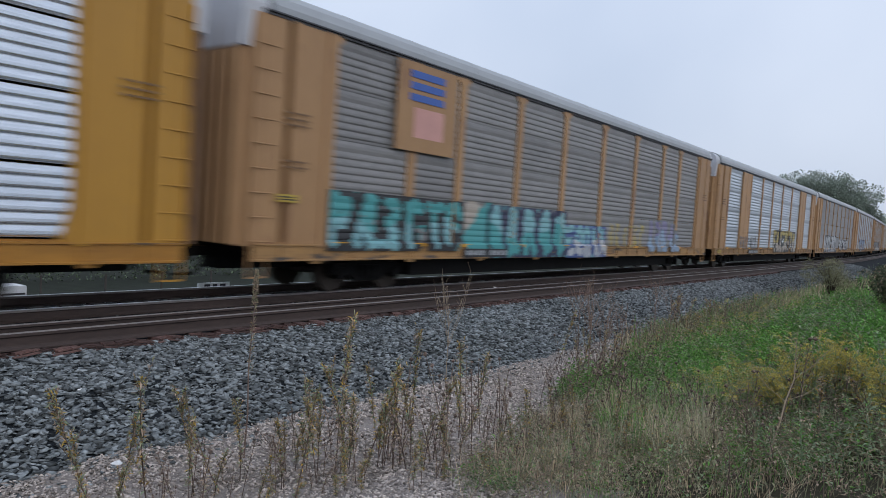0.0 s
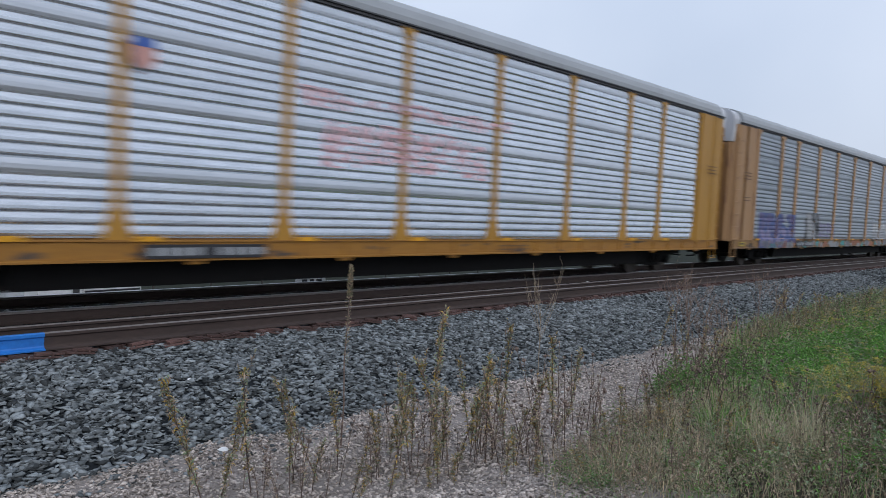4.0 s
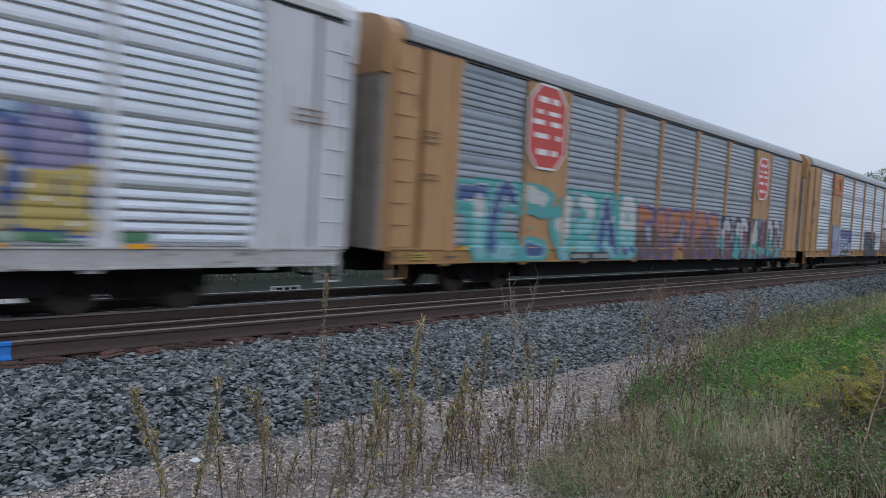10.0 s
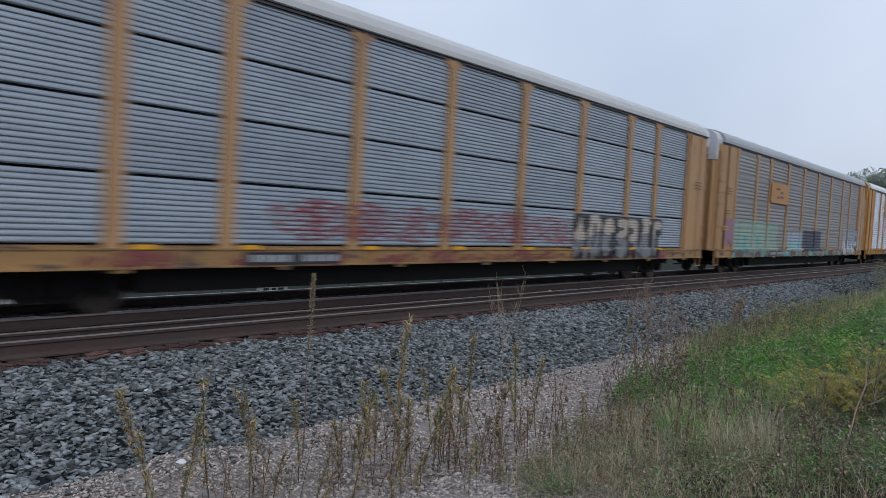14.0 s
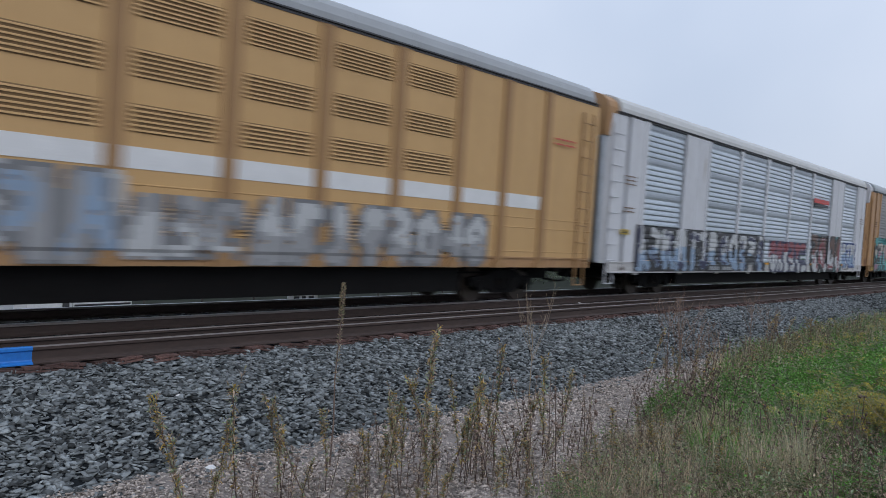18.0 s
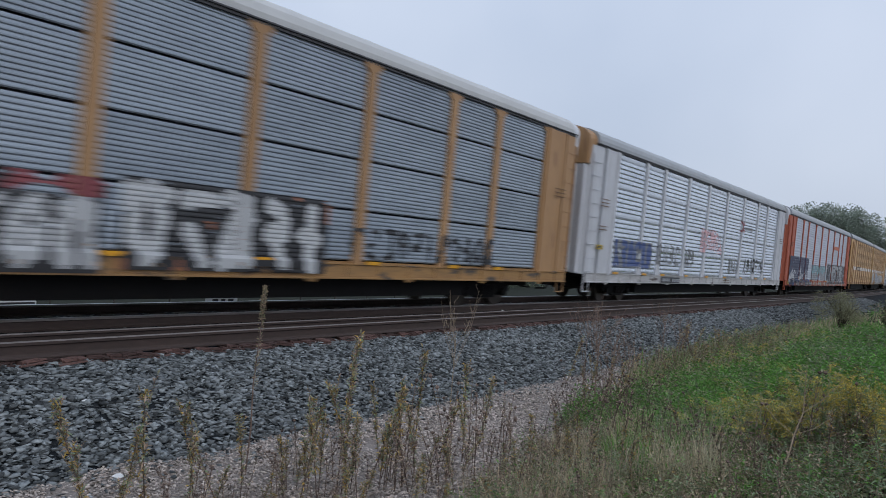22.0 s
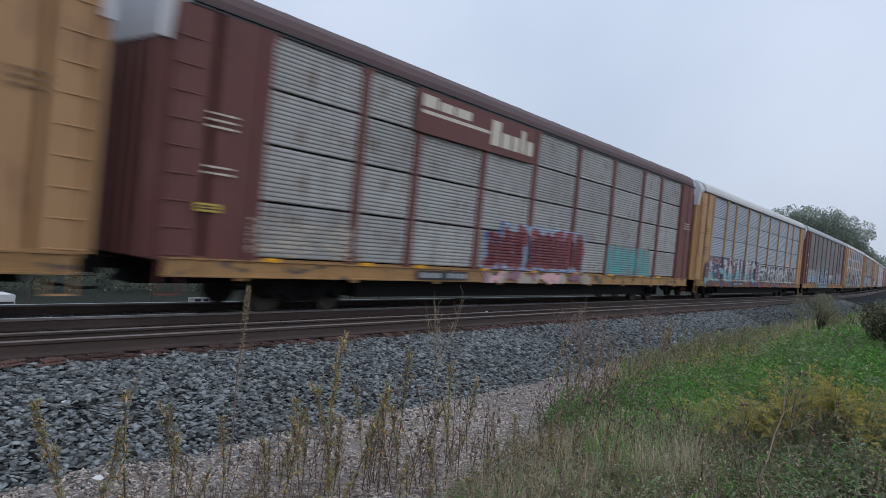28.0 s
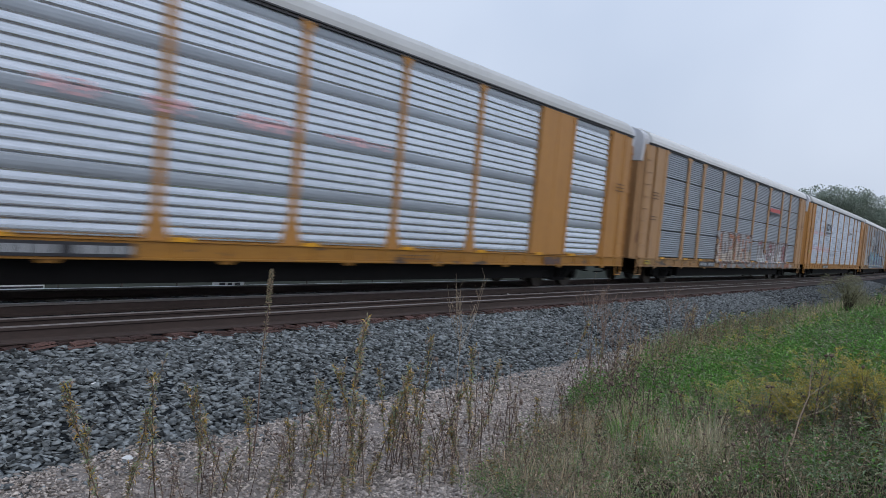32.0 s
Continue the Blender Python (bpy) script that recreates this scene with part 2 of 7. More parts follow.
def along(s, off=0.0, z=0.0):
    """A point at s metres along the track, off metres beyond its centreline; and the heading there."""
    th = min(max(s - BEND_FROM, 0.0), BEND_TO - BEND_FROM) / BEND_RADIUS
    x = min(s, BEND_FROM) + BEND_RADIUS * math.sin(th)
    y = TRACK_Y + BEND_RADIUS * (1 - math.cos(th))
    e = max(s - BEND_TO, 0.0)
    x, y = x + e * math.cos(th), y + e * math.sin(th)
    return Vector((x - off * math.sin(th), y + off * math.cos(th), z)), th


def mesh_of(name, verts, faces, mats, slots=None, smooth=False):
    me = bpy.data.meshes.new(name)
    me.from_pydata([tuple(v) for v in verts], [], faces)
    for m in mats:
        me.materials.append(m)
    if slots is not None:
        me.polygons.foreach_set("material_index", slots)
    if smooth:
        me.polygons.foreach_set("use_smooth", [True] * len(me.polygons))
    me.update()
    return me


def part(name, me, parent, m=None, label="", mat=None):
    """One mesh object under a thing or a part, at the pose m in its parent's space."""
    ob = new(name, me)
    ob.parent = parent
    if m is not None:
        ob.matrix_basis = m
    if mat is not None:
        ob.material_slots[0].link = "OBJECT"
        ob.material_slots[0].material = mat
    if label:
        tagged(ob, label)
    return ob


class Soup:
    """Collects boxes, prisms and tubes into one mesh."""

    def __init__(self):
        self.v, self.f, self.s = [], [], []

    def box(self, x0, x1, y0, y1, z0, z1, slot=0):
        b = len(self.v)
        self.v += [(x, y, z) for z in (z0, z1) for y in (y0, y1) for x in (x0, x1)]
        self.f += [tuple(b + i for i in q) for q in ((0, 2, 3, 1), (4, 5, 7, 6), (0, 1, 5, 4), (2, 6, 7, 3), (0, 4, 6, 2), (1, 3, 7, 5))]
        self.s += [slot] * 6
        return self

    def prism(self, ring, a, b, axis="y", slot=0):
        """A polygon of two coordinates pushed from a to b along the axis."""
        k, n = len(self.v), len(ring)
        for d in (a, b):
            for p, q in ring:
                self.v.append({"x": (d, p, q), "y": (p, d, q), "z": (p, q, d)}[axis])
        self.f += [tuple(range(k, k + n)), tuple(range(k + 2 * n - 1, k + n - 1, -1))]
        self.f += [(k + i, k + n + i, k + n + (i + 1) % n, k + (i + 1) % n) for i in range(n)]
        self.s += [slot] * (n + 2)
        return self

    def tube(self, a, b, r, n=6, r2=None, slot=0):
        a, b = Vector(a), Vector(b)
        r2 = r if r2 is None else r2
        q = (b - a).to_track_quat("Z", "Y")
        k = len(self.v)
        for p, rr in ((a, r), (b, r2)):
            for i in range(n):
                w = 2 * math.pi * i / n
                self.v.append(tuple(p + q @ Vector((rr * math.cos(w), rr * math.sin(w), 0))))
        self.f += [(k + i, k + (i + 1) % n, k + n + (i + 1) % n, k + n + i) for i in range(n)]
        self.f += [tuple(range(k + n - 1, k - 1, -1)), tuple(range(k + n, k + 2 * n))]
        self.s += [slot] * (n + 2)
        return self

    def mesh(self, name, *mats, smooth=False):
        me = mesh_of(name, self.v, self.f, mats, self.s, smooth)
        bm = bmesh.new()
        bm.from_mesh(me)
        bmesh.ops.recalc_face_normals(bm, faces=bm.faces)
        bm.to_mesh(me)
        bm.free()
        return me


# ---- the ground ----
# height of the land by its distance past the track's centreline
LAND = ((-1500, -0.6), (-40, -0.3), (-13.5, 0.02), (-11.5, -0.05), (-10.4, -0.25), (-8.5, -0.62), (-6.8, -1.0), (-4.9, -1.02), (-3.5, -1.12),
        (3.5, -1.1), (5.5, -1.2), (9, -1.9), (20, -3.4), (48, -7.2), (120, -10.0), (600, -12.0), (3000, -12.0))
BED = ((-4.95, -1.06), (-4.4, -0.84), (-3.6, -0.52), (-2.75, -0.355), (-2.3, -0.30), (-2.0, -0.235), (-1.3, -0.24), (0, -0.23), (1.3, -0.23), (2.0, -0.24), (2.6, -0.42), (3.6, -0.8), (4.3, -1.08))


def height(table, off):
    for (a, za), (b, zb) in zip(table, table[1:]):
        if off <= b:
            return za + (zb - za) * (off - a) / (b - a)
    return table[-1][1]


def bump(s, o, rough):
    """Small unevenness of the ground near the camera."""
    if not -20 < s < 80:
        return 0.0
    return rough * (noise.noise(Vector((s * 0.9, o * 0.9, 3))) + 0.5 * noise.noise(Vector((s * 2.3, o * 2.3, 7))))


def s_mid(stations, i):
    return 0.5 * (stations[i] + stations[i + 1])


def sheet(name, stations, offs, table, mats, rough=0.0, slot=None):
    verts, faces, slots = [], [], []
    for s in stations:
        for o in offs:
            z = height(table, o)
            if rough:
                z += bump(s, o, rough)
            verts.append(along(s, o, z)[0])
    w = len(offs)
    for i in range(len(stations) - 1):
        for j in range(w - 1):
            faces.append((i * w + j, (i + 1) * w + j, (i + 1) * w + j + 1, i * w + j + 1))
            slots.append(slot(0.5 * (offs[j] + offs[j + 1]), s_mid(stations, i)) if slot else 0)
    return new(name, mesh_of(name, verts, faces, mats, slots, True))


far_s = [-1800, -900, -400, -200, -100, -60, -40]
near_s = [-20 + 0.5 * i for i in range(161)]
past_s = [62 + 3 * i for i in range(30)] + [170, 200, 260, 350, 500, 900, 1600, 3000]
land_offs = [-1500, -600, -200, -80, -40, -25, -18] + [-16 + 0.4 * i for i in range(32)] + [-3.2, 0, 3.5, 4.5, 5.5, 7, 9, 12, 16, 20, 30, 48, 80, 120, 250, 600, 3000]
ground = sheet("ground", far_s + near_s + past_s, land_offs, LAND, [M["soil"], M["gravel_bed"], M["scrub"]], 0.05,
               lambda o, s: 1 if 0.9 * noise.noise(Vector((s * 0.7, o * 0.9, 3.0))) + (-9.4 if s < 5.6 else -9.0 if s < 7.2 else -8.4 if s < 8.6 else -7.4) < o < -4.4 and s < 15 else 2 if o > 4 else 0)
tagged(ground, "rough grassy trackside ground with a pale gravel strip", "ground", kind="structure")
bed_offs = sorted({o for o, _ in BED} | {-4.7, -4.0, -3.2, -1.75, -0.6, 0.6, 2.3, 3.0})
# dark sheet that stands in for shade between the loose stones
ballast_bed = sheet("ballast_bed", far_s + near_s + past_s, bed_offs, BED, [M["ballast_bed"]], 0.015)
tagged(ballast_bed, "bank of dark grey crushed-stone ballast under the track", "ballast bank", kind="structure")

# ---- rails and ties ----
RAIL = ((-0.076, -0.186), (0.076, -0.186), (0.076, -0.172), (0.016, -0.155), (0.0085, -0.14), (0.0085, -0.055), (0.036, -0.038),
        (0.037, -0.008), (0.028, 0.0), (-0.028, 0.0), (-0.037, -0.008), (-0.036, -0.038), (-0.0085, -0.055), (-0.0085, -0.14), (-0.016, -0.155), (-0.076, -0.172))


def rail(name, off, s0, s1, top, head, drop=0.0, side=None, ring=RAIL, crown=(8, 9), cheek=(6, 7, 10)):
    st = [s0] + [s for s in (-900, -400, -100, 0, 20, BEND_FROM) if s0 < s < s1] + [s for s in range(45, 131, 5) if s0 < s < s1] + [s for s in (200, 400, 900, 1500) if s0 < s < s1] + [s1]
    verts, faces, slots, n = [], [], [], len(ring)
    for s in st:
        for p, q in ring:
            verts.append(along(s, off + p, q + drop)[0])
    for i in range(len(st) - 1):
        for j in range(n):
            faces.append((i * n + j, i * n + (j + 1) % n, (i + 1) * n + (j + 1) % n, (i + 1) * n + j))
            slots.append(1 if j in crown else 2 if j in cheek else 0)
    faces += [tuple(range(n - 1, -1, -1)), tuple(range((len(st) - 1) * n, len(st) * n))]
    slots += [0, 0]
    return new(name, mesh_of(name, verts, faces, [side or M["rail_side"], top, head], slots))


for off in (-0.753, 0.753):
    tagged(rail("running_rail", off, -1200, 1500, M["rail_shine"], M["rail_head"]), "polished steel running rail on timber ties", "rail", "running rails", "structure")
BASE_RING, HEAD_RING = RAIL[:6] + RAIL[12:], RAIL[5:13]


def spare_rail(off, s0, s1, drop, label, tall=1.0, side="rail_side"):
    """A loose rail: its web and foot, with the worn head on top."""
    ob = tagged(rail("spare_rail", off, s0, s1, M[side], M[side], drop, None, tuple((y, z * tall) for y, z in BASE_RING), (), ()), label, "rail", "spare rails")
    head = rail("rail_head", off, s0, s1, M["rail_head"], M[side], drop, None, tuple((y, z * tall) for y, z in HEAD_RING), (3, 4), ())
    head.parent = ob
    return ob


near_spare = spare_rail(-2.41, 2.78, 240, -0.03, "rusty spare rail with a blue painted end", 1.18)
blue_end = rail("painted_end", -2.41, -1.4, 2.78, M["rail_blue"], M["rail_blue"], -0.03, M["rail_blue"], tuple((y, z * 1.18) for y, z in RAIL))
blue_end.parent = near_spare
tagged(blue_end, "bright blue painted rail end")
spare_rail(-1.93, -60, 240, -0.01, "dark spare rail lying on the ends of the ties", 1.0, "rail_dark")

tie_mesh = Soup().box(-0.11, 0.11, -1.3, 1.3, -0.38, -0.2).mesh("tie", M["tie"])
plate_meshes = []
for i in range(6):
    ring = [(random.uniform(-0.2, -0.15), random.uniform(-0.18, -0.12)), (random.uniform(0.14, 0.2), random.uniform(-0.18, -0.12)), (random.uniform(0.12, 0.2), 0.05), (random.uniform(0.1, 0.17), 0.17), (random.uniform(-0.18, -0.1), 0.16)]
    b = Soup().prism(ring, -0.312, -0.294, "z").prism([(x * 0.8 + 0.05, y * 0.8 + 0.03) for x, y in ring], -0.282, -0.262, "z").box(-0.1, 0.1, -0.05, 0.14, -0.295, -0.25)
    b.box(-0.07, -0.045, -0.1, 0.1, -0.296, -0.27).tube((0.1, -0.1, -0.3), (0.1, -0.1, -0.25), 0.014, 6)
    plate_meshes.append(b.mesh("tie_plate", M["plate"]))
for i in range(170):
    p, th = along(-6 + 0.52 * i)
    ob = new("tie", tie_mesh)
    ob.parent = ballast_bed
    ob.matrix_basis = Matrix.Translation(p) @ pose(0, random.uniform(-0.04, 0.04), random.uniform(-0.012, 0.004), 0, 0, math.degrees(th) + random.uniform(-0.6, 0.6))
for i in range(170):
    p, th = along(-1.2 + 0.28 * i + random.uniform(-0.08, 0.08), -2.5)
    ob = new("tie_plate", plate_meshes[i % 6])
    ob.matrix_basis = Matrix.Translation(p) @ pose(0, random.uniform(-0.05, 0.04), random.uniform(-0.02, 0.005), random.uniform(-6, 9), random.uniform(-7, 7), math.degrees(th) + random.uniform(-28, 28))
    tagged(ob, "rust-red steel tie plate on the ballast shoulder", "tie plate", "tie plates along the spare rail")

# ---- railway cars ----
# tones of the plain bands: what the metal reflects is put into the colour
M["band_pale"] = material("band_sheen_pale", (0.62, 0.65, 0.69), (0.47, 0.50, 0.54), 0.24, 0.68, 9, 1.4, (0.4, 1, 2), 0.5, per_object=0.06)
M["grey_band"] = material("band_sheen_grey", (0.36, 0.395, 0.435), (0.26, 0.285, 0.315), 0.4, 0.5, 9, 1.4, (0.4, 1, 2), 0.5, per_object=0.08)
# car space: x forwards, y away from the camera's side, z up from the rail head
HALF, SIDE = 13.35, 1.5
BAYS = (2.6, 1.88, 2.8, 2.73, 2.83, 2.88, 2.87, 1.98, 2.55)
EDGES = [-11.56]
for w in BAYS:
    EDGES.append(EDGES[-1] + w)
ROWS = (1.1, 2.16, 3.22, 4.24, 5.26)


RIBS = {  # ribs in a row, their foot and head as shares of the row, depth, open slot below the row in metres
    "band": (5, 0.02, 0.80, 0.017, 0.0),
    "dull": (5, 0.02, 0.80, 0.017, 0.0),
    "wide": (5, 0.05, 0.80, 0.016, 0.012),
    "fine": (12, 0.0, 1.0, 0.0135, 0.040),
    "seam": (6, 0.0, 1.0, 0.018, 0.040),
    "even": (11, 0.0, 0.80, 0.013, 0.0),
    "full": (7, 0.0, 0.98, 0.0155, 0.014),
}


def rib_profile(kind, h):
    """Heights and depths of one row of corrugated sheet."""
    n, lo, hi, d, slot = RIBS[kind]
    lo, hi = slot + (h - slot) * lo, slot + (h - slot) * hi
    pts = [(slot, 0.0)]
    pitch = (hi - lo) / n
    for i in range(n):
        z = lo + i * pitch
        pts += [(z + 0.003, 0.0), (z + 0.15 * pitch, 0.75 * d), (z + 0.27 * pitch, d), (z + 0.52 * pitch, 0.9 * d), (z + 0.94 * pitch, 0.0)]
    if h - hi > 0.09:  # the plain band over the ribs is bowed outwards
        pts += [(hi + (h - hi) * q, 0.013 * (1 - (2 * q - 1) ** 2)) for q in (0.12, 0.35, 0.65, 0.88)]
    pts.append((h, 0.0))
    return pts


def side_profile(kind):
    """The whole side, row over row."""
    pts = []
    for a, b in zip(ROWS, ROWS[1:]):
        pts += [(a + z, d) for z, d in rib_profile(kind, b - a)]
    return pts


KEPT = {}


def kept(key, build):
    if key not in KEPT:
        KEPT[key] = build()
    return KEPT[key]


def panel_mesh(kind, w, pts, key):
    def build():
        v = [(x, -d, z) for x in (-w / 2, w / 2) for z, d in pts] + [(x, 0.06, z) for x in (-w / 2, w / 2) for z in (pts[0][0], pts[-1][0])]
        n = len(pts)
        f = [(i, n + i, n + i + 1, i + 1) for i in range(n - 1)]
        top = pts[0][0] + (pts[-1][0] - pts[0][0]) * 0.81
        # plain bands take a second tone, their reflection put into the colour
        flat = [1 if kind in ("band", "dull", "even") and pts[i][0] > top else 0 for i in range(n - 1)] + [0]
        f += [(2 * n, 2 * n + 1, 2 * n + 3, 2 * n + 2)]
        return mesh_of("corrugated_panel", v, f, [M["grey"], M[{"band": "band_pale", "dull": "grey_band"}.get(kind, "silver")]], flat)
    return kept(("panel", kind, round(w, 2), key), build)


def post_mesh(shape):
    def build():
        w, foot, head = {"flared": (0.075, 0.21, 0.15), "broad": (0.14, 0.15, 0.25), "plain": (0.11, 0.14, 0.17)}[shape]
        ring = [(-foot * 0.7, 0.8), (foot * 0.7, 0.8), (foot, 1.06), (foot, 1.12), (w, 1.62), (w, 5.1), (head, 5.18), (head, 5.29), (-head, 5.29), (-head, 5.18), (-w, 5.1), (-w, 1.62), (-foot, 1.12), (-foot, 1.06)]
        return Soup().prism(ring, -0.05, 0.02).mesh("post", M["tan"])
    return kept(("post", shape), build)


def plate_mesh(w):
    def build():
        h = w / 2
        ring = [(-h, 0.03), (-h, -0.08), (-h + 0.1, -0.08), (-h + 0.1, -0.055), (-0.04, -0.055), (-0.03, -0.066), (0.03, -0.066), (0.04, -0.055), (h - 0.1, -0.055), (h - 0.1, -0.08), (h, -0.08), (h, 0.03)]
        b = Soup().prism(ring, 1.09, 5.26, "z")
        return b.mesh("plate", M["tan"])
    return kept(("plate", round(w, 2)), build)


def end_panel_mesh():
    """Flat corner sheet with stiffeners, its outer edge drawn in a little."""
    def build():
        ring = [(-0.825, 0.03), (-0.825, -0.09), (-0.68, -0.09), (-0.66, -0.05), (0.08, -0.05), (0.10, -0.075), (0.19, -0.075), (0.19, 0.17), (0.32, 0.17), (0.33, -0.04), (0.80, -0.03), (0.99, 0.04), (1.09, 0.18), (1.12, 0.42), (1.07, 0.42), (1.03, 0.24), (0.9, 0.22), (0.15, 0.22), (0.15, 0.03)]
        b = Soup().prism(ring, 1.02, 5.27, "z")
        return b.mesh("corner_sheet", M["tan"])
    return kept("end_panel", build)


def ladder_mesh():
    def build():
        b = Soup()
        for x in (-0.24, 0.24):
            b.box(x - 0.02, x + 0.02, -0.07, -0.03, 1.0, 5.0)
        for i in range(9):
            b.tube((-0.26, -0.1, 1.12 + 0.45 * i), (0.26, -0.1, 1.12 + 0.45 * i), 0.014, 5)
            for x in (-0.24, 0.24):
                b.box(x - 0.012, x + 0.012, -0.1, -0.06, 1.11 + 0.45 * i, 1.13 + 0.45 * i)
        b.box(-0.22, -0.19, -0.06, -0.02, 0.45, 1.0).box(0.19, 0.22, -0.06, -0.02, 0.45, 1.0).box(-0.22, 0.22, -0.06, -0.02, 0.43, 0.46)
        return b.mesh("ladder", M["tan"])
    return kept("ladder", build)


def door_mesh():
    """One leaf of an end door, with upright ribs."""
    def build():
        ring = [(0.0, 0.66), (0.0, -0.66)]
        for y in (-0.6, -0.3, 0.0, 0.3, 0.6):
            ring += [(0.07, y - 0.06), (0.11, y - 0.035), (0.11, y + 0.035), (0.07, y + 0.06)]
        b = Soup().prism(ring, 1.05, 4.62, "z").box(-0.42, 0.0, -0.64, 0.64, 1.05, 4.62)
        return b.mesh("end_door", M["tan"])
    return kept("door", build)


SHOULDER = ((-1.53, 5.31), (-1.53, 5.47), (-1.47, 5.63), (-1.33, 5.76), (-1.06, 5.87), (-0.65, 5.95), (-0.25, 5.99))
ARCH = SHOULDER + tuple((-y, z) for y, z in reversed(SHOULDER))


def roof_mesh(half):
    def build():
        b = Soup()
        st = [-half + 0.25]
        n = 12
        for i in range(1, n):
            st.append(-half + 0.25 + (2 * half - 0.5) * i / n)
        st.append(half - 0.25)
        v, f = [], []
        k = len(ARCH)
        for i, x in enumerate(st):
            for dx, up in (((-0.03, 0.0), (-0.02, 0.009), (0.02, 0.009), (0.03, 0.0)) if 0 < i < n else ((0.0, 0.0),)):
                v += [(x + dx, y * (1 + up * 0.3), z + up) for y, z in ARCH]
        m = len(v) // k
        for i in range(m - 1):
            f += [(i * k + j, (i + 1) * k + j, (i + 1) * k + j + 1, i * k + j + 1) for j in range(k - 1)]
        f += [tuple(range(k)), tuple(range(len(v) - 1, len(v) - k - 1, -1))]
        f += [(i * k, i * k + k - 1, (i + 1) * k + k - 1, (i + 1) * k) for i in range(m - 1)]
        return mesh_of("roof", v, f, [M["roof_grey"]])
    return kept(("roof", half), build)


def cap_mesh():
    """The rounded sheet that closes the roof over the end doors."""
    def build():
        b = Soup().prism([(y * 0.93, z - 0.02) for y, z in ARCH] + [(1.38, 4.64), (-1.38, 4.64)], -0.48, 0.10, "x")
        return b.mesh("end_cap", M["white_paint"])
    return kept("cap", build)


def under_mesh(half):
    def build():
        b = Soup().box(-half + 0.3, half - 0.3, -1.42, 1.42, 0.9, 1.06)
        # the wide black box stands for the centre sill and the shade around it
        b.box(-half + 0.2, half - 0.2, -0.28, 0.28, 0.5, 0.9).box(-half + 4.9, half - 4.9, -1.25, 1.25, 0.34, 0.9)
        for i in range(13):
            x = (half - 2) * (i / 6 - 1)
            b.prism([(-1.4, 0.9), (-0.28, 0.55), (0.28, 0.55), (1.4, 0.9)], x - 0.05, x + 0.05, "x")
        b.box(-3.0, -1.2, 0.5, 1.1, 0.45, 0.9).tube((1.2, -0.7, 0.62), (2.6, -0.7, 0.62), 0.2, 10).box(3.4, 3.9, -1.0, -0.5, 0.5, 0.9)
        b.tube((-half + 3, -0.9, 0.72), (half - 3, -0.9, 0.72), 0.025, 5)
        return b.mesh("underframe", M["black"])
    return kept(("under", half), build)


def sill_mesh(half):
    def build():
        ring = [(0.06, 1.11), (0.03, 1.11), (0.03, 1.075), (-0.085, 1.075), (-0.085, 1.05), (-0.055, 1.04), (-0.055, 0.79), (-0.085, 0.78), (-0.085, 0.75), (0.0, 0.75), (0.0, 1.06), (0.06, 1.06)]
        b = Soup().prism(ring, -half + 0.05, half - 0.05, "x")
        for i in range(27):
            x = -half + 0.7 + i * (2 * half - 1.4) / 26
            b.box(x - 0.03, x + 0.03, -0.08, -0.05, 0.8, 1.04)
        for i in range(9):
            x = -half + 1.6 + i * (2 * half - 3.2) / 8
            b.prism([(x - 0.14, 0.745), (x + 0.14, 0.745), (x + 0.09, 0.69), (x - 0.09, 0.69)], -0.06, -0.02, "y")
        return b.mesh("side_sill", M["tan"])
    return kept(("sill", half), build)


def eave_mesh(half):
    def build():
        b = Soup().box(-half + 0.1, half - 0.1, -0.05, 0.03, 5.26, 5.3).box(-half + 0.1, half - 0.1, -0.075, 0.03, 5.315, 5.345)
        return b.mesh("roof_rail", M["dark_trim"])
    return kept(("eave", half), build)


def frame_mesh():
    def build():
        ring = [(-1.18, 0.42), (-1.18, 0.62), (-0.75, 0.66), (-0.4, 0.8), (0.4, 0.8), (0.75, 0.66), (1.18, 0.62), (1.18, 0.42), (0.85, 0.34), (0.72, 0.46), (0.42, 0.24), (-0.42, 0.24), (-0.72, 0.46), (-0.85, 0.34)]
        b = Soup().prism(ring, -0.07, 0.07, "y")
        for x in (-0.88, 0.88):
            b.tube((x, -0.14, 0.42), (x, 0.1, 0.42), 0.13, 10)
        for x in (-0.2, 0.0, 0.2):
            b.tube((x, -0.12, 0.34), (x, -0.12, 0.6), 0.07, 8)
        return b.mesh("side_frame", M["black"])
    return kept("frame", build)


def wheel_mesh():
    def build():
        b = Soup().tube((0, -0.82, 0.42), (0, -0.69, 0.42), 0.42, 24).tube((0, -0.69, 0.42), (0, -0.655, 0.42), 0.45, 24)
        b.tube((0, 0.69, 0.42), (0, 0.82, 0.42), 0.42, 24).tube((0, 0.655, 0.42), (0, 0.69, 0.42), 0.45, 24)
        b.tube((0, -0.66, 0.42), (0, 0.66, 0.42), 0.08, 10)
        b.tube((0, -0.86, 0.42), (0, -0.82, 0.42), 0.14, 12).tube((0, 0.82, 0.42), (0, 0.86, 0.42), 0.14, 12)
        return b.mesh("wheelset", M["wheel"])
    return kept("wheel", build)


def bolster_mesh():
    return kept("bolster", lambda: Soup().box(-0.22, 0.22, -1.0, 1.0, 0.46, 0.74).box(-0.5, 0.5, -0.3, 0.3, 0.3, 0.5).mesh("bolster", M["black"]))


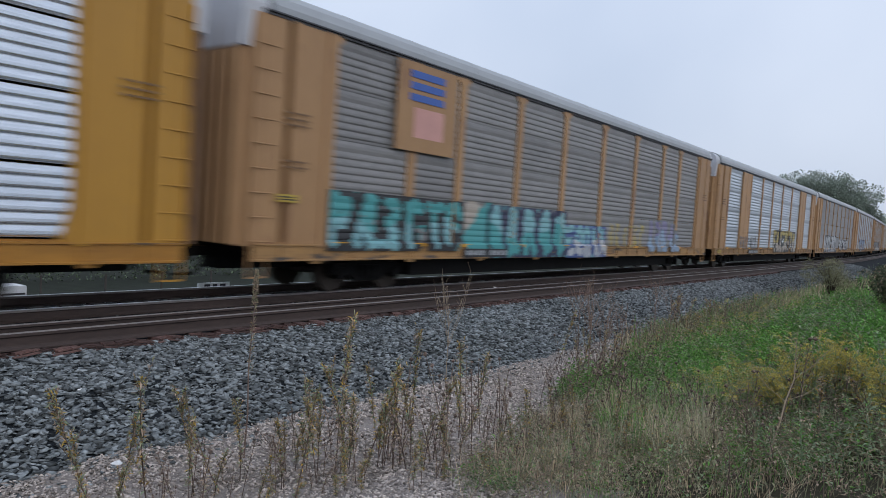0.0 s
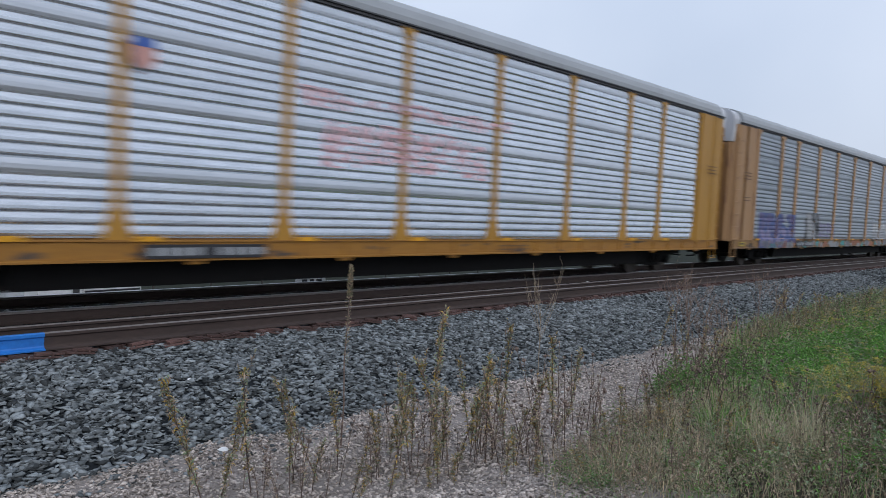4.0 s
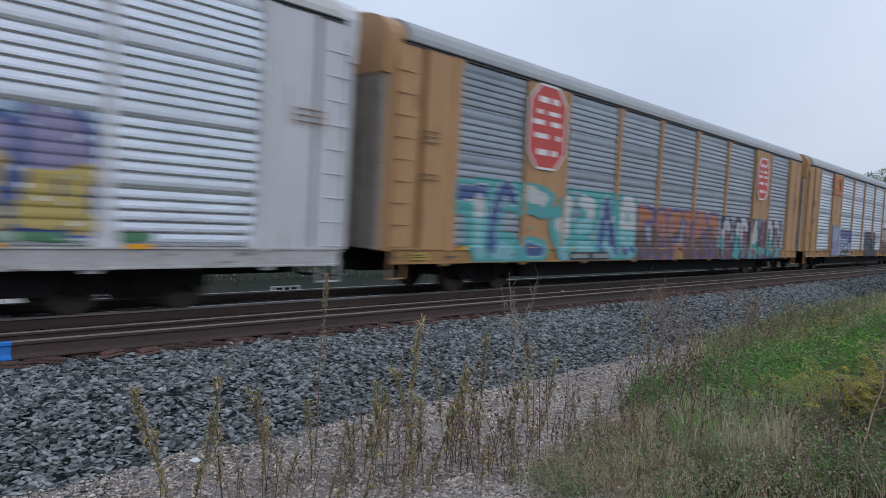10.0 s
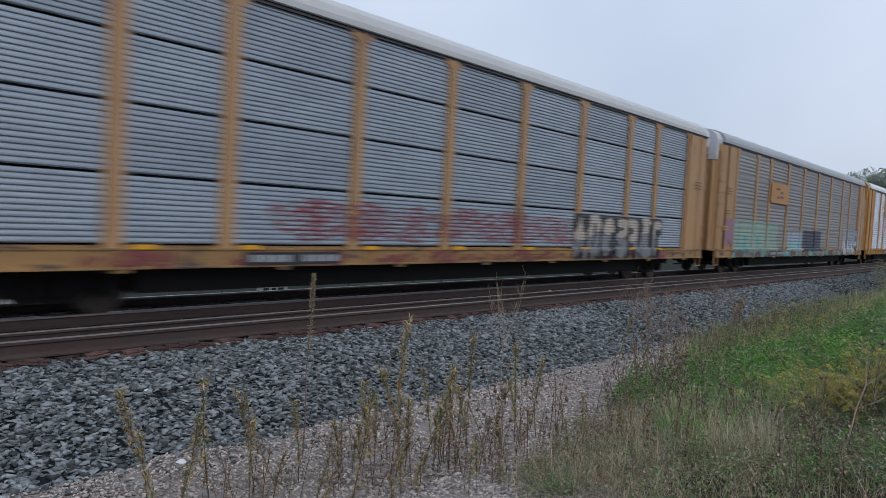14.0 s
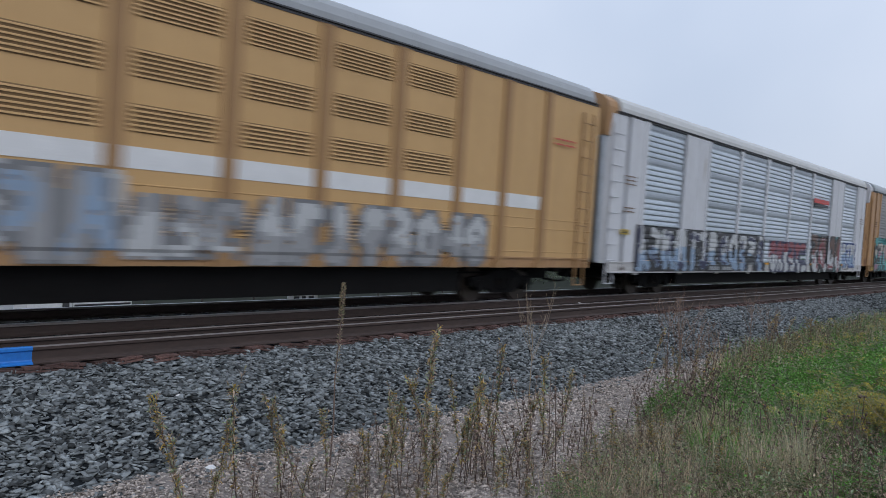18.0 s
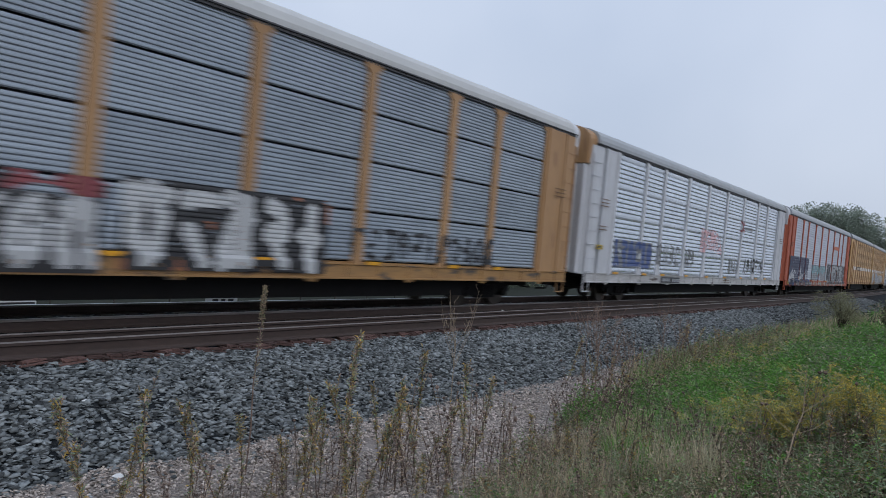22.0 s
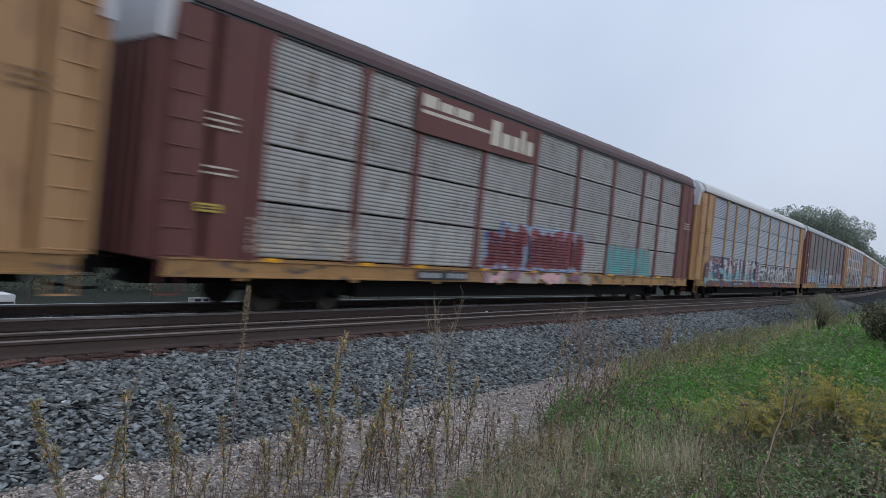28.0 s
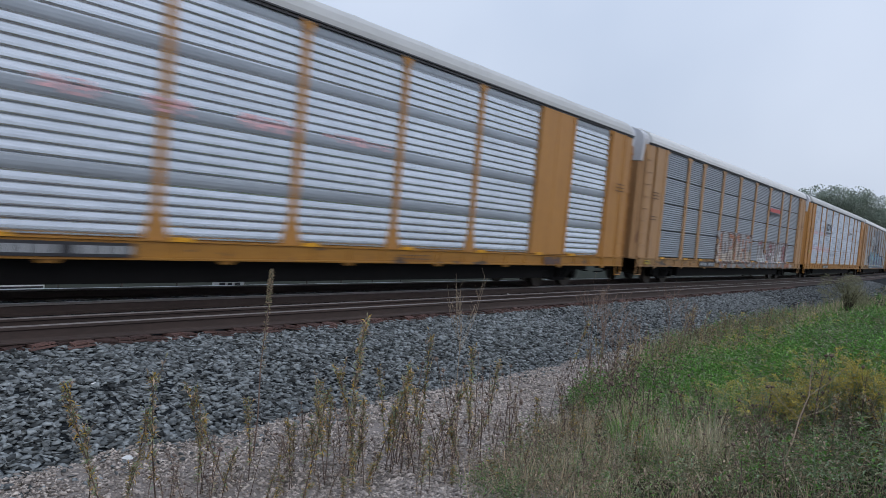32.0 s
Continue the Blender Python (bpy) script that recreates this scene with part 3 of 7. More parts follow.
def coupler_mesh():
    def build():
        b = Soup().box(-0.5, 0.35, -0.09, 0.09, 0.74, 0.92)
        b.prism([(0.3, -0.17), (0.62, -0.17), (0.7, -0.03), (0.58, 0.0), (0.6, 0.12), (0.42, 0.19), (0.3, 0.12)], 0.66, 0.98, "z")
        b.tube((0.1, 0.35, 0.72), (0.4, 0.3, 0.42), 0.03, 6).tube((0.4, 0.3, 0.42), (0.75, 0.15, 0.4), 0.03, 6)
        return b.mesh("coupler", M["black"])
    return kept("coupler", build)


def mark_mesh(w, h, bars, back, front):
    """A flat plate, and the bars of unreadable lettering on it."""
    plate = kept(("mark", w, h, back), lambda: Soup().box(-w / 2, w / 2, -0.012, 0.0, -h / 2, h / 2).mesh("marking", M[back]))
    strips = [kept(("bar", round((x1 - x0) * w, 3), round((z1 - z0) * h, 3), front), lambda: Soup().box((x0 - x1) * w / 2, (x1 - x0) * w / 2, -0.016, -0.011, (z0 - z1) * h / 2, (z1 - z0) * h / 2).mesh("bar", M[front])) for x0, x1, z0, z1 in bars]
    return plate, [(me, (x0 + x1 - 1) * w / 2, (z0 + z1 - 1) * h / 2) for me, (x0, x1, z0, z1) in zip(strips, bars)]


def lettering_mesh(w, h, rows, mat):
    """Loose bars of unreadable lettering, painted straight on the sheet."""
    def build():
        b = Soup()
        g = random.Random(int(w * 1000 + h * 70 + rows))
        for r in range(rows):
            z = h * (0.5 - (r + 0.5) / rows)
            x = -w / 2
            while x < w / 2 - 0.03:
                l = min(g.uniform(0.04, 0.16), w / 2 - x)
                b.box(x, x + l, -0.006, 0.0, z - 0.16 * h / rows, z + 0.16 * h / rows)
                x += l + 0.03
        return b.mesh("lettering", M[mat])
    return kept(("letter", w, h, rows, mat), build)


def truck(car, x):
    t = part("truck", bolster_mesh(), car, pose(x, 0, 0))
    for y in (-1.0, 1.0):
        part("side_frame", frame_mesh(), t, pose(0, y, 0, 0, 0, 0 if y < 0 else 180))
    for dx in (-0.88, 0.88):
        part("wheelset", wheel_mesh(), t, pose(dx, 0, 0))


TURN = pose(0, 0, 0, 0, 0, 180)


def autorack(panel="grey", ribs="band", trim="tan", sill=None, roof="roof_grey", cap="white_paint", post=None, plates=(), shape="plain", doors=None, label=""):
    """An enclosed car carrier: corrugated side sheets between posts, arched roof, end doors, two trucks."""
    car = new("autorack_car")
    tagged(car, label, "railway car", "cars of the freight train")
    grime = {"tan": "sill_tan", "yellow": "sill_yellow", "gold_paint": "sill_yellow", "white_paint": "sill_grey"}
    sill, post = M[grime.get(sill or trim, sill or trim)], M[post or trim]
    trim, sheet_mat = M[trim], M[panel]
    part("underframe", under_mesh(HALF), car)
    part("roof", roof_mesh(HALF), car, None, "", M[roof])
    for y, m in ((-SIDE, pose(0, -SIDE, 0)), (SIDE, pose(0, SIDE, 0) @ TURN)):
        part("side_sill", sill_mesh(HALF), car, m, "", sill)
        part("roof_rail", eave_mesh(HALF), car, m)
        if y < 0:
            for e in EDGES[:-1]:
                part("reflector", kept("reflector", lambda: Soup().box(-0.19, 0.19, -0.1, -0.085, 1.055, 1.13).mesh("reflector", M["reflector"])), car, pose(e + 0.45, y, 0), "small yellow reflector strip")
        for i, (a, w) in enumerate(zip(EDGES, BAYS)):
            if i in plates:
                part("plate", plate_mesh(w), car, pose(a + w / 2, -SIDE, 0) if y < 0 else pose(a + w / 2, SIDE, 0) @ TURN, "", trim)
                continue
            here = pose(a + w / 2, -SIDE, 0) if y < 0 else pose(a + w / 2, SIDE, 0) @ TURN
            if y < 0:
                for z0, z1 in zip(ROWS, ROWS[1:]):
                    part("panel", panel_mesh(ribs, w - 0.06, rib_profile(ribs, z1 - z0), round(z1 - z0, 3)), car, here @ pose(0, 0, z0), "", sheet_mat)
            else:
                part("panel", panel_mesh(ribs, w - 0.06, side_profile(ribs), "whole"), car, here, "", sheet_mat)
        for i, e in enumerate(EDGES):
            if 0 < i < len(EDGES) - 1 and (i in plates or i - 1 in plates):
                continue
            part("post", post_mesh(shape), car, pose(e, y, 0) if y < 0 else pose(e, y, 0) @ TURN, "", post)
        for end in (-1, 1):
            mirror = Matrix.Diagonal((end, 1 if y < 0 else -1, 1, 1))
            key = "corner_%d_%d" % (end, y < 0)
            me = kept(key, lambda: flipped(end_panel_mesh(), mirror))
            part("corner_sheet", me, car, pose(end * 12.385, y, 0), "", trim)
            lad = kept("ladder_%d" % (y < 0), lambda: flipped(ladder_mesh(), Matrix.Diagonal((1, 1 if y < 0 else -1, 1, 1))))
            part("ladder", lad, car, pose(end * 13.14, y + (0.06 if y < 0 else -0.06), 0), "", trim)
    for end in (-1, 1):
        face = pose(end * 13.55, 0, 0) @ (Matrix() if end > 0 else TURN)
        for y in (-0.67, 0.67):
            part("end_door", door_mesh(), car, face @ pose(0, y, 0), "", M[doors] if doors else trim)
        part("end_cap", cap_mesh(), car, face, "", M[cap])
        part("coupler", coupler_mesh(), car, pose(end * 13.31, 0, 0) @ (Matrix() if end > 0 else TURN))
        truck(car, end * 9.7)
    return car


def flipped(me, m):
    """A mirrored copy of a mesh."""
    c = me.copy()
    c.transform(m)
    if m.determinant() < 0:
        c.flip_normals()
    return c


UNIT_HALF = 10.2


def articulated_unit(first, label):
    """One half of an articulated car carrier: flat sheets with louvred vents and a white stripe."""
    car = new("articulated_car_unit")
    tagged(car, label, "railway car", "cars of the freight train")
    part("underframe", under_mesh(UNIT_HALF), car)
    part("roof", roof_mesh(UNIT_HALF), car, None, "", M["roof_grey"])
    # uprights, from the rear
    posts = [-8.01 + 1.82 * i for i in range(7)] + [4.72, 6.26, 7.86] if first else [-6.95 + 1.82 * i for i in range(10)]
    if not first:
        posts = [-8.0] + posts
    edges = [-10.0 if first else -10.2] + posts + [10.2 if first else 10.0]

    def sheet_build(w):
        b = Soup().prism([(0.03, 1.16), (-0.04, 1.16), (-0.04, 1.28), (-0.05, 1.285), (-0.05, 1.30), (-0.04, 1.305), (-0.04, 1.86), (-0.05, 1.865), (-0.05, 1.88), (-0.04, 1.885), (-0.04, 2.1), (-0.05, 2.105), (-0.05, 2.12), (-0.04, 2.125), (-0.04, 5.26), (0.03, 5.26)], -w / 2 + 0.01, w / 2 - 0.01, "x")
        return b.mesh("sheet", M["auto_yellow"])

    def vent_build(h):
        b = Soup().box(-0.66, 0.66, -0.047, -0.038, -h / 2, h / 2, 1)
        k = int(h / 0.062)
        for i in range(k):
            z = -h / 2 + (i + 0.5) * h / k
            b.prism([(-0.047, z - 0.012), (-0.068, z - 0.018), (-0.064, z + 0.004), (-0.047, z + 0.014)], -0.68, 0.68, "x")
        return b.mesh("vent", M["auto_yellow"], M["vent_gap"])

    for y in (-SIDE, SIDE):
        face = pose(0, y, 0) if y < 0 else pose(0, y, 0) @ TURN
        flip = 1 if y < 0 else -1
        part("side_sill", kept("unit_sill", lambda: Soup().box(-10.15, 10.15, -0.03, 0.02, 0.9, 1.16).box(-10.15, 10.15, -0.06, -0.03, 1.12, 1.16).mesh("side_sill", M["tan"])), car, face)
        part("roof_rail", eave_mesh(UNIT_HALF), car, face)
        for i, (a, b) in enumerate(zip(edges, edges[1:])):
            x, w = flip * (a + b) / 2, b - a
            part("side_sheet", kept(("unit_sheet", round(w, 2)), lambda: sheet_build(w)), car, face @ pose(x, 0, 0))
            outer = i in ((8, 9) if first else (0, 1, 2))
            end = i == (len(edges) - 2 if first else 0)
            if not end:
                part("stripe", kept(("unit_stripe", round(w, 2)), lambda: Soup().box(-w / 2 + 0.1, w / 2 - 0.1, -0.05, -0.04, 2.34, 2.66).mesh("stripe", M["white"])), car, face @ pose(x, 0, 0), "faded white painted stripe")
            if not outer and not end and w > 1.5 and y < 0:
                for z, h in ((4.78, 0.46), (3.88, 0.42), (3.08, 0.42), (1.60, 0.42)):
                    part("vent", kept(("vent", h), lambda: vent_build(h)), car, face @ pose(x, 0, z))
        for x in posts:
            part("post", kept("unit_post", lambda: Soup().prism([(-0.13, 0.95), (0.13, 0.95), (0.13, 5.2), (0.17, 5.26), (-0.17, 5.26), (-0.13, 5.2)], -0.085, -0.02).box(-0.2, 0.2, -0.09, -0.02, 0.9, 1.02).mesh("post", M["auto_post"])), car, face @ pose(flip * x, 0, 0))
    for end in (-1, 1):
        face = pose(end * 9.95, 0, 0) @ (Matrix() if end > 0 else TURN)
        outer = (end > 0) == first
        if outer:
            for y in (-0.67, 0.67):
                part("end_door", door_mesh(), car, face @ pose(0, y, 0), "", M["auto_post"])
            part("end_cap", cap_mesh(), car, face, "", M["roof_grey"])
            part("coupler", coupler_mesh(), car, pose(end * 10.2, 0, 0) @ (Matrix() if end > 0 else TURN))
            part("ladder", ladder_mesh(), car, pose(end * 9.6, -SIDE - 0.06, 0), "", M["auto_post"])
        else:
            part("bellows", kept("bellows", lambda: Soup().prism([(-1.25, 1.05), (1.25, 1.05), (1.35, 5.2), (0.8, 5.7), (-0.8, 5.7), (-1.35, 5.2)], -0.1, 0.45, "x").mesh("bellows", M["dark_trim"])), car, face, "black flexible gangway bellows")
    truck(car, 7.1 if first else -7.1)
    if first:
        truck(car, -10.45)
    return car


# ---- the train ----
CAR, UNIT = 28.04, 20.9
START = 21.45 - CAR / 2


# seconds and metres run since the start
RUN = [(0, 0.0), (1, 25.35), (2, 51.19), (3, 76.38), (4, 101.77), (7, 178.4), (8, 203.62), (9, 228.75), (10, 254.17), (11, 279.53), (12, 305.09), (13, 331.0),
       (16, 407.11), (17, 432.62), (18, 458.16), (19, 483.3), (20, 508.45), (21, 534.09), (22, 559.54), (23, 584.89), (24, 610.42), (25, 636.58), (28, 713.14), (29, 738.54),
       (30, 764.9), (31, 790.15), (32, 815.7)]


def train_run(t):
    """How far the train has come by t seconds."""
    return float(np.interp(t, [q[0] for q in RUN], [q[1] for q in RUN]))


def rear_gap(n):
    """The gap behind car n at the start; cars 17 and 18 are the articulated pair."""
    if n <= 16:
        return START - CAR * n
    if n <= 18:
        return START - CAR * 16 - UNIT * (n - 16)
    return START - CAR * 16 - UNIT * 2 - CAR * (n - 18)


SPECS = {
    -7: dict(panel="dark", ribs="fine"), -6: dict(panel="grey", ribs="fine"), -5: dict(panel="grey", ribs="fine"),
    -4: dict(panel="dark", ribs="fine"), -3: dict(panel="grey", ribs="wide"), -2: dict(panel="dark", ribs="fine"),
    -1: dict(panel="silver", ribs="dull", plates=(1, 7)),
    0: dict(panel="dark", ribs="wide", shape="broad"),
    1: dict(panel="bright", ribs="seam", trim="yellow", roof="roof_light", shape="flared", doors="rust_door"),
    2: dict(panel="silver", ribs="wide", plates=(1, 7)),
    3: dict(panel="grey", ribs="wide", shape="broad"),
    4: dict(panel="bright", ribs="band", trim="yellow", roof="roof_grey", shape="flared"),
    5: dict(panel="bright", ribs="seam", roof="roof_light"),
    6: dict(panel="grey", ribs="even", roof="roof_light", shape="broad"),
    7: dict(panel="grey", ribs="dull", shape="broad"),
    8: dict(panel="silver", ribs="dull", plates=(1, 7), cap="tan", doors="stained"),
    9: dict(panel="grey", ribs="wide", plates=(1, 7), cap="tan", doors="brown_grey"),
    10: dict(panel="bright", ribs="band", trim="white_paint", roof="roof_light", shape="flared"),
    11: dict(panel="bright", ribs="full", trim="gold_paint", roof="roof_white", shape="flared", cap="gold_paint", doors="stained"),
    12: dict(panel="dark", ribs="wide", shape="broad"),
    13: dict(panel="grey", ribs="fine", roof="roof_light", shape="broad"),
    14: dict(panel="silver", ribs="wide", shape="broad"),
    15: dict(panel="dark", ribs="wide", shape="broad"),
    16: dict(panel="silver", ribs="dull", trim="white_paint", plates=(1, 7), roof="roof_light", cap="tan", doors="silver"),
    19: dict(panel="silver", ribs="wide", trim="orange", sill="orange", shape="broad"),
    20: dict(panel="bright", ribs="band", trim="white_paint", cap="tan", roof="roof_grey", shape="flared"),
    21: dict(panel="grey", ribs="fine", roof="roof_light", shape="broad"),
    22: dict(panel="slate", ribs="fine", roof="roof_light"),
    23: dict(panel="slate", ribs="even", roof="roof_light", shape="broad"),
    24: dict(panel="soot", ribs="wide", trim="maroon", sill="tan"),
    25: dict(panel="grey", ribs="fine", roof="roof_light"),
    26: dict(panel="stained", ribs="fine", trim="maroon", sill="tan", roof="roof_maroon", cap="white_paint"),
    27: dict(panel="slate", ribs="fine", roof="roof_white", shape="broad"),
    28: dict(panel="mottled", ribs="full", trim="gold_paint", roof="roof_light", shape="flared"),
    29: dict(panel="slate", ribs="fine", roof="roof_white", shape="broad"),
    30: dict(panel="bright", ribs="dull", trim="gold_paint", plates=(7,), roof="roof_light", shape="flared"),
    31: dict(panel="grey", ribs="fine"), 32: dict(panel="silver", ribs="dull"),
}
TRIM_WORDS = {"tan": "tan", "yellow": "bright yellow", "gold_paint": "golden tan", "white_paint": "dirty white", "maroon": "maroon", "orange": "orange-red"}
PANEL_WORDS = {"slate": "slate-grey galvanised", "bright": "bright galvanised", "silver": "silver-grey", "grey": "dull grey", "dark": "dark sooty grey", "brown_grey": "brown-stained grey", "stained": "weathered grey", "mottled": "mottled galvanised", "soot": "sooty dark grey"}
cars = {}
for n in range(-7, 33):
    if n in (17, 18):
        cars[n] = articulated_unit(n == 17, "buff yellow articulated car carrier with louvred vents and white stripe")
    else:
        spec = SPECS[n]
        cars[n] = autorack(label="%s car carrier with %s corrugated sides on steel wheels" % (TRIM_WORDS[spec.get("trim", "tan")], PANEL_WORDS[spec["panel"]]), **spec)

# ---- paint on the cars: logos as plain shapes, placards, sprayed pieces ----
INKS = {
    "k": (0.02, 0.02, 0.025), "w": (0.52, 0.54, 0.56), "t": (0.03, 0.47, 0.48), "c": (0.22, 0.60, 0.66), "b": (0.04, 0.10, 0.36), "l": (0.30, 0.46, 0.68),
    "n": (0.03, 0.035, 0.11), "p": (0.12, 0.10, 0.30), "v": (0.30, 0.26, 0.50), "r": (0.34, 0.04, 0.055), "o": (0.55, 0.16, 0.04), "y": (0.62, 0.46, 0.06),
    "g": (0.05, 0.25, 0.10), "m": (0.30, 0.46, 0.36), "i": (0.42, 0.17, 0.27), "e": (0.60, 0.50, 0.40), "a": (0.24, 0.25, 0.27), "s": (0.42, 0.43, 0.45),
    "f": (0.86, 0.44, 0.48), "u": (0.17, 0.08, 0.05),
}
INK = {}


def ink(letter):
    if letter not in INK:
        mean = sum(INKS[letter]) / 3
        gain = 0.88 if letter == "w" else 0.85 if letter == "f" else 0.7
        base = tuple(gain * (0.8 * v + 0.2 * mean) for v in INKS[letter])
        INK[letter] = material("spray_paint_" + letter, base, tuple(0.8 * v + 0.02 for v in base), 0.55, 0, 18, 1.5, amount=0.5)
    return INK[letter]


def skin(x, z, spec, unit):
    """How far the car's side stands out at a place."""
    if unit:
        return np.where(z < 1.16, 0.065, 0.093)
    pts = side_profile(spec["ribs"])
    d = np.interp(z, [p[0] for p in pts], [p[1] for p in pts])
    for i, (a, w) in enumerate(zip(EDGES, BAYS)):
        if i in spec.get("plates", ()):
            d = np.where((x > a) & (x < a + w), 0.083, d)
    width = {"flared": 0.09, "broad": 0.16, "plain": 0.13}[spec.get("shape", "plain")]
    for e in EDGES:
        d = np.where(np.abs(x - e) < width, 0.056, d)
    d = np.where(np.abs(x) > 11.6, 0.094, d)
    return np.where(z < 1.125, 0.094, d)


def strokes(n, seed):
    """Curved strokes of made-up glyphs in unit cells, side by side."""
    g = random.Random(seed)
    kinds = (
        ((0.15, 0.05), (0.1, 0.5), (0.2, 0.95), (0.6, 1.0), (0.85, 0.8)), ((0.2, 0.0), (0.2, 1.0)), ((0.8, 0.0), (0.75, 0.95)), ((0.2, 0.5), (0.8, 0.45)),
        ((0.2, 1.0), (0.7, 0.95), (0.8, 0.7), (0.3, 0.5), (0.8, 0.25), (0.6, 0.0), (0.1, 0.05)), ((0.1, 0.95), (0.9, 0.95)), ((0.5, 0.0), (0.5, 0.95)),
        ((0.1, 0.0), (0.5, 1.0), (0.9, 0.0)), ((0.2, 0.05), (0.8, 0.05)), ((0.5, 0.05), (0.15, 0.3), (0.2, 0.8), (0.6, 0.98), (0.88, 0.6), (0.75, 0.15), (0.5, 0.05)),
        ((0.2, 0.95), (0.8, 0.9), (0.75, 0.5), (0.25, 0.45)), ((0.3, 0.5), (0.85, 0.0)))
    out = []
    for i in range(n):
        for k in g.sample(range(len(kinds)), g.choice((2, 2, 3))):
            lean = g.uniform(-0.15, 0.2)
            out.append([((i + 0.12 + 0.76 * px + lean * (py - 0.5) + g.uniform(-0.05, 0.05)) / n, 0.12 + 0.76 * py + g.uniform(-0.05, 0.05)) for px, py in kinds[k]])
    return out


def spray(car, spec, x0, x1, z0, z1, style, inks, seed, unit=False):
    """A sprayed piece that follows the ribs, posts and sill beneath it."""
    step = 0.075
    half = 10.2 if unit else 13.1
    x0, x1 = max(x0, -half), min(x1, half)
    xs = np.arange(x0, x1 + step / 2, step)
    base = [1.16] if unit else [p[0] for p in side_profile(spec["ribs"])]
    zs = sorted({round(z, 3) for z in base if z0 < z < z1} | {z0, z1})
    fine = [zs[0]]
    for z in zs[1:]:
        if z - fine[-1] < 0.008:
            continue
        k = max(1, math.ceil((z - fine[-1]) / 0.07))
        fine += [fine[-1] + (z - fine[-1]) * (j + 1) / k for j in range(k)]
    zs = np.array(fine)
    cx, cz = np.meshgrid((xs[:-1] + xs[1:]) / 2, (zs[:-1] + zs[1:]) / 2)
    h = z1 - z0
    wob = 0.03 * np.sin(cx * 7 + seed) + 0.03 * np.sin(cz * 9 + cx * 3 + seed * 2)
    paint = np.zeros(cx.shape, int)
    g = np.random.RandomState(seed)
    blot = sum(np.sin(cx * g.uniform(1, 5) + cz * g.uniform(-4, 4) + g.uniform(0, 6)) for _ in range(5)) / 5
    if style in ("letters", "outline"):
        n = max(2, round((x1 - x0) / (0.62 * h)))
        dist = np.full(cx.shape, 9.0)
        which = np.zeros(cx.shape, int)
        for j, line in enumerate(strokes(n, seed)):
            for (ax, az), (bx, bz) in zip(line, line[1:]):
                ax_, bx_ = x0 + ax * (x1 - x0), x0 + bx * (x1 - x0)
                az_, bz_ = z0 + az * h, z0 + bz * h
                dx, dz = bx_ - ax_, bz_ - az_
                t = np.clip(((cx - ax_) * dx + (cz - az_) * dz) / (dx * dx + dz * dz + 1e-9), 0, 1)
                d = np.hypot(cx - ax_ - t * dx, cz - az_ - t * dz)
                which = np.where(d < dist, j, which)
                dist = np.minimum(dist, d)
        dist = dist + wob * 0.5
        thick = 0.1 * h
        if style == "outline":
            paint = np.where(dist < 0.045, 1, 0)
        else:
            if len(inks) > 3:
                paint = np.where((dist < thick + 0.3) & (blot > (-0.45 if inks[:2] == "kw" else 0.15 if inks[3] == "k" else -0.15)), 4, paint)
            paint = np.where(dist < thick + (0.24 if inks[0] in "kn" else 0.13), 1, paint)
            fill = np.where((cz - z0) / h + 0.25 * blot > 0.5, 2, 3)
            paint = np.where(dist < thick, fill, paint)
            if len(inks) > 4:
                paint = np.where((dist < thick * 0.8) & (np.sin(which * 2.4 + seed) > 0.45), 5, paint)
    elif style == "block":
        edge = np.minimum.reduce([cx - x0, x1 - cx, cz - z0, z1 - cz]) + wob * 2 + 0.06 * blot
        paint = np.where(edge > 0.03, 1 + (np.digitize(blot, np.linspace(-0.45, 0.45, len(inks) + 1)[1:-1])), 0)
    elif style == "stain":
        edge = np.minimum.reduce([cx - x0, x1 - cx, cz - z0, z1 - cz])
        paint = np.where((g.rand(*cx.shape) < 0.4 + 0.3 * blot) & (edge + 0.2 * blot > 0.05), 1, 0)
    elif style == "cross":
        u, v = (cx - x0) / (x1 - x0), (cz - z0) / h
        paint = np.where((np.abs(u - v) < 0.16) | (np.abs(u + v - 1) < 0.16), 1, 0)
    if style in ("letters", "block"):
        paint = np.where(g.rand(*cx.shape) < 0.02 + 0.03 * blot, 0, paint)
    used = paint > 0
    if not used.any():
        return
    gx, gz = np.meshgrid(xs, zs)
    y = -(SIDE + skin(gx, gz, spec, unit) + 0.007)
    ids = np.arange(gx.size).reshape(gx.shape)
    quads = np.stack([ids[:-1, :-1], ids[:-1, 1:], ids[1:, 1:], ids[1:, :-1]], -1)[used]
    flat, back = np.unique(quads, return_inverse=True)
    verts = np.stack([gx.ravel(), y.ravel(), gz.ravel()], -1)[flat]
    me = bpy.data.meshes.new("graffiti")
    me.from_pydata(verts.tolist(), [], back.reshape(-1, 4).tolist())
    for letter in inks:
        me.materials.append(ink(letter))
    me.polygons.foreach_set("material_index", (paint[used] - 1).astype(np.int32))
    me.update()
    name = {"stain": "paint_stain", "cross": "cross_mark"}.get(style, "graffiti")
    made = part(name, me, car, None, {"stain": "faded pink paint stain", "cross": "small red cross mark"}.get(style, "sprayed graffiti over ribs and sill"))
    if style == "stain":
        tagged(made, kind="stuff")


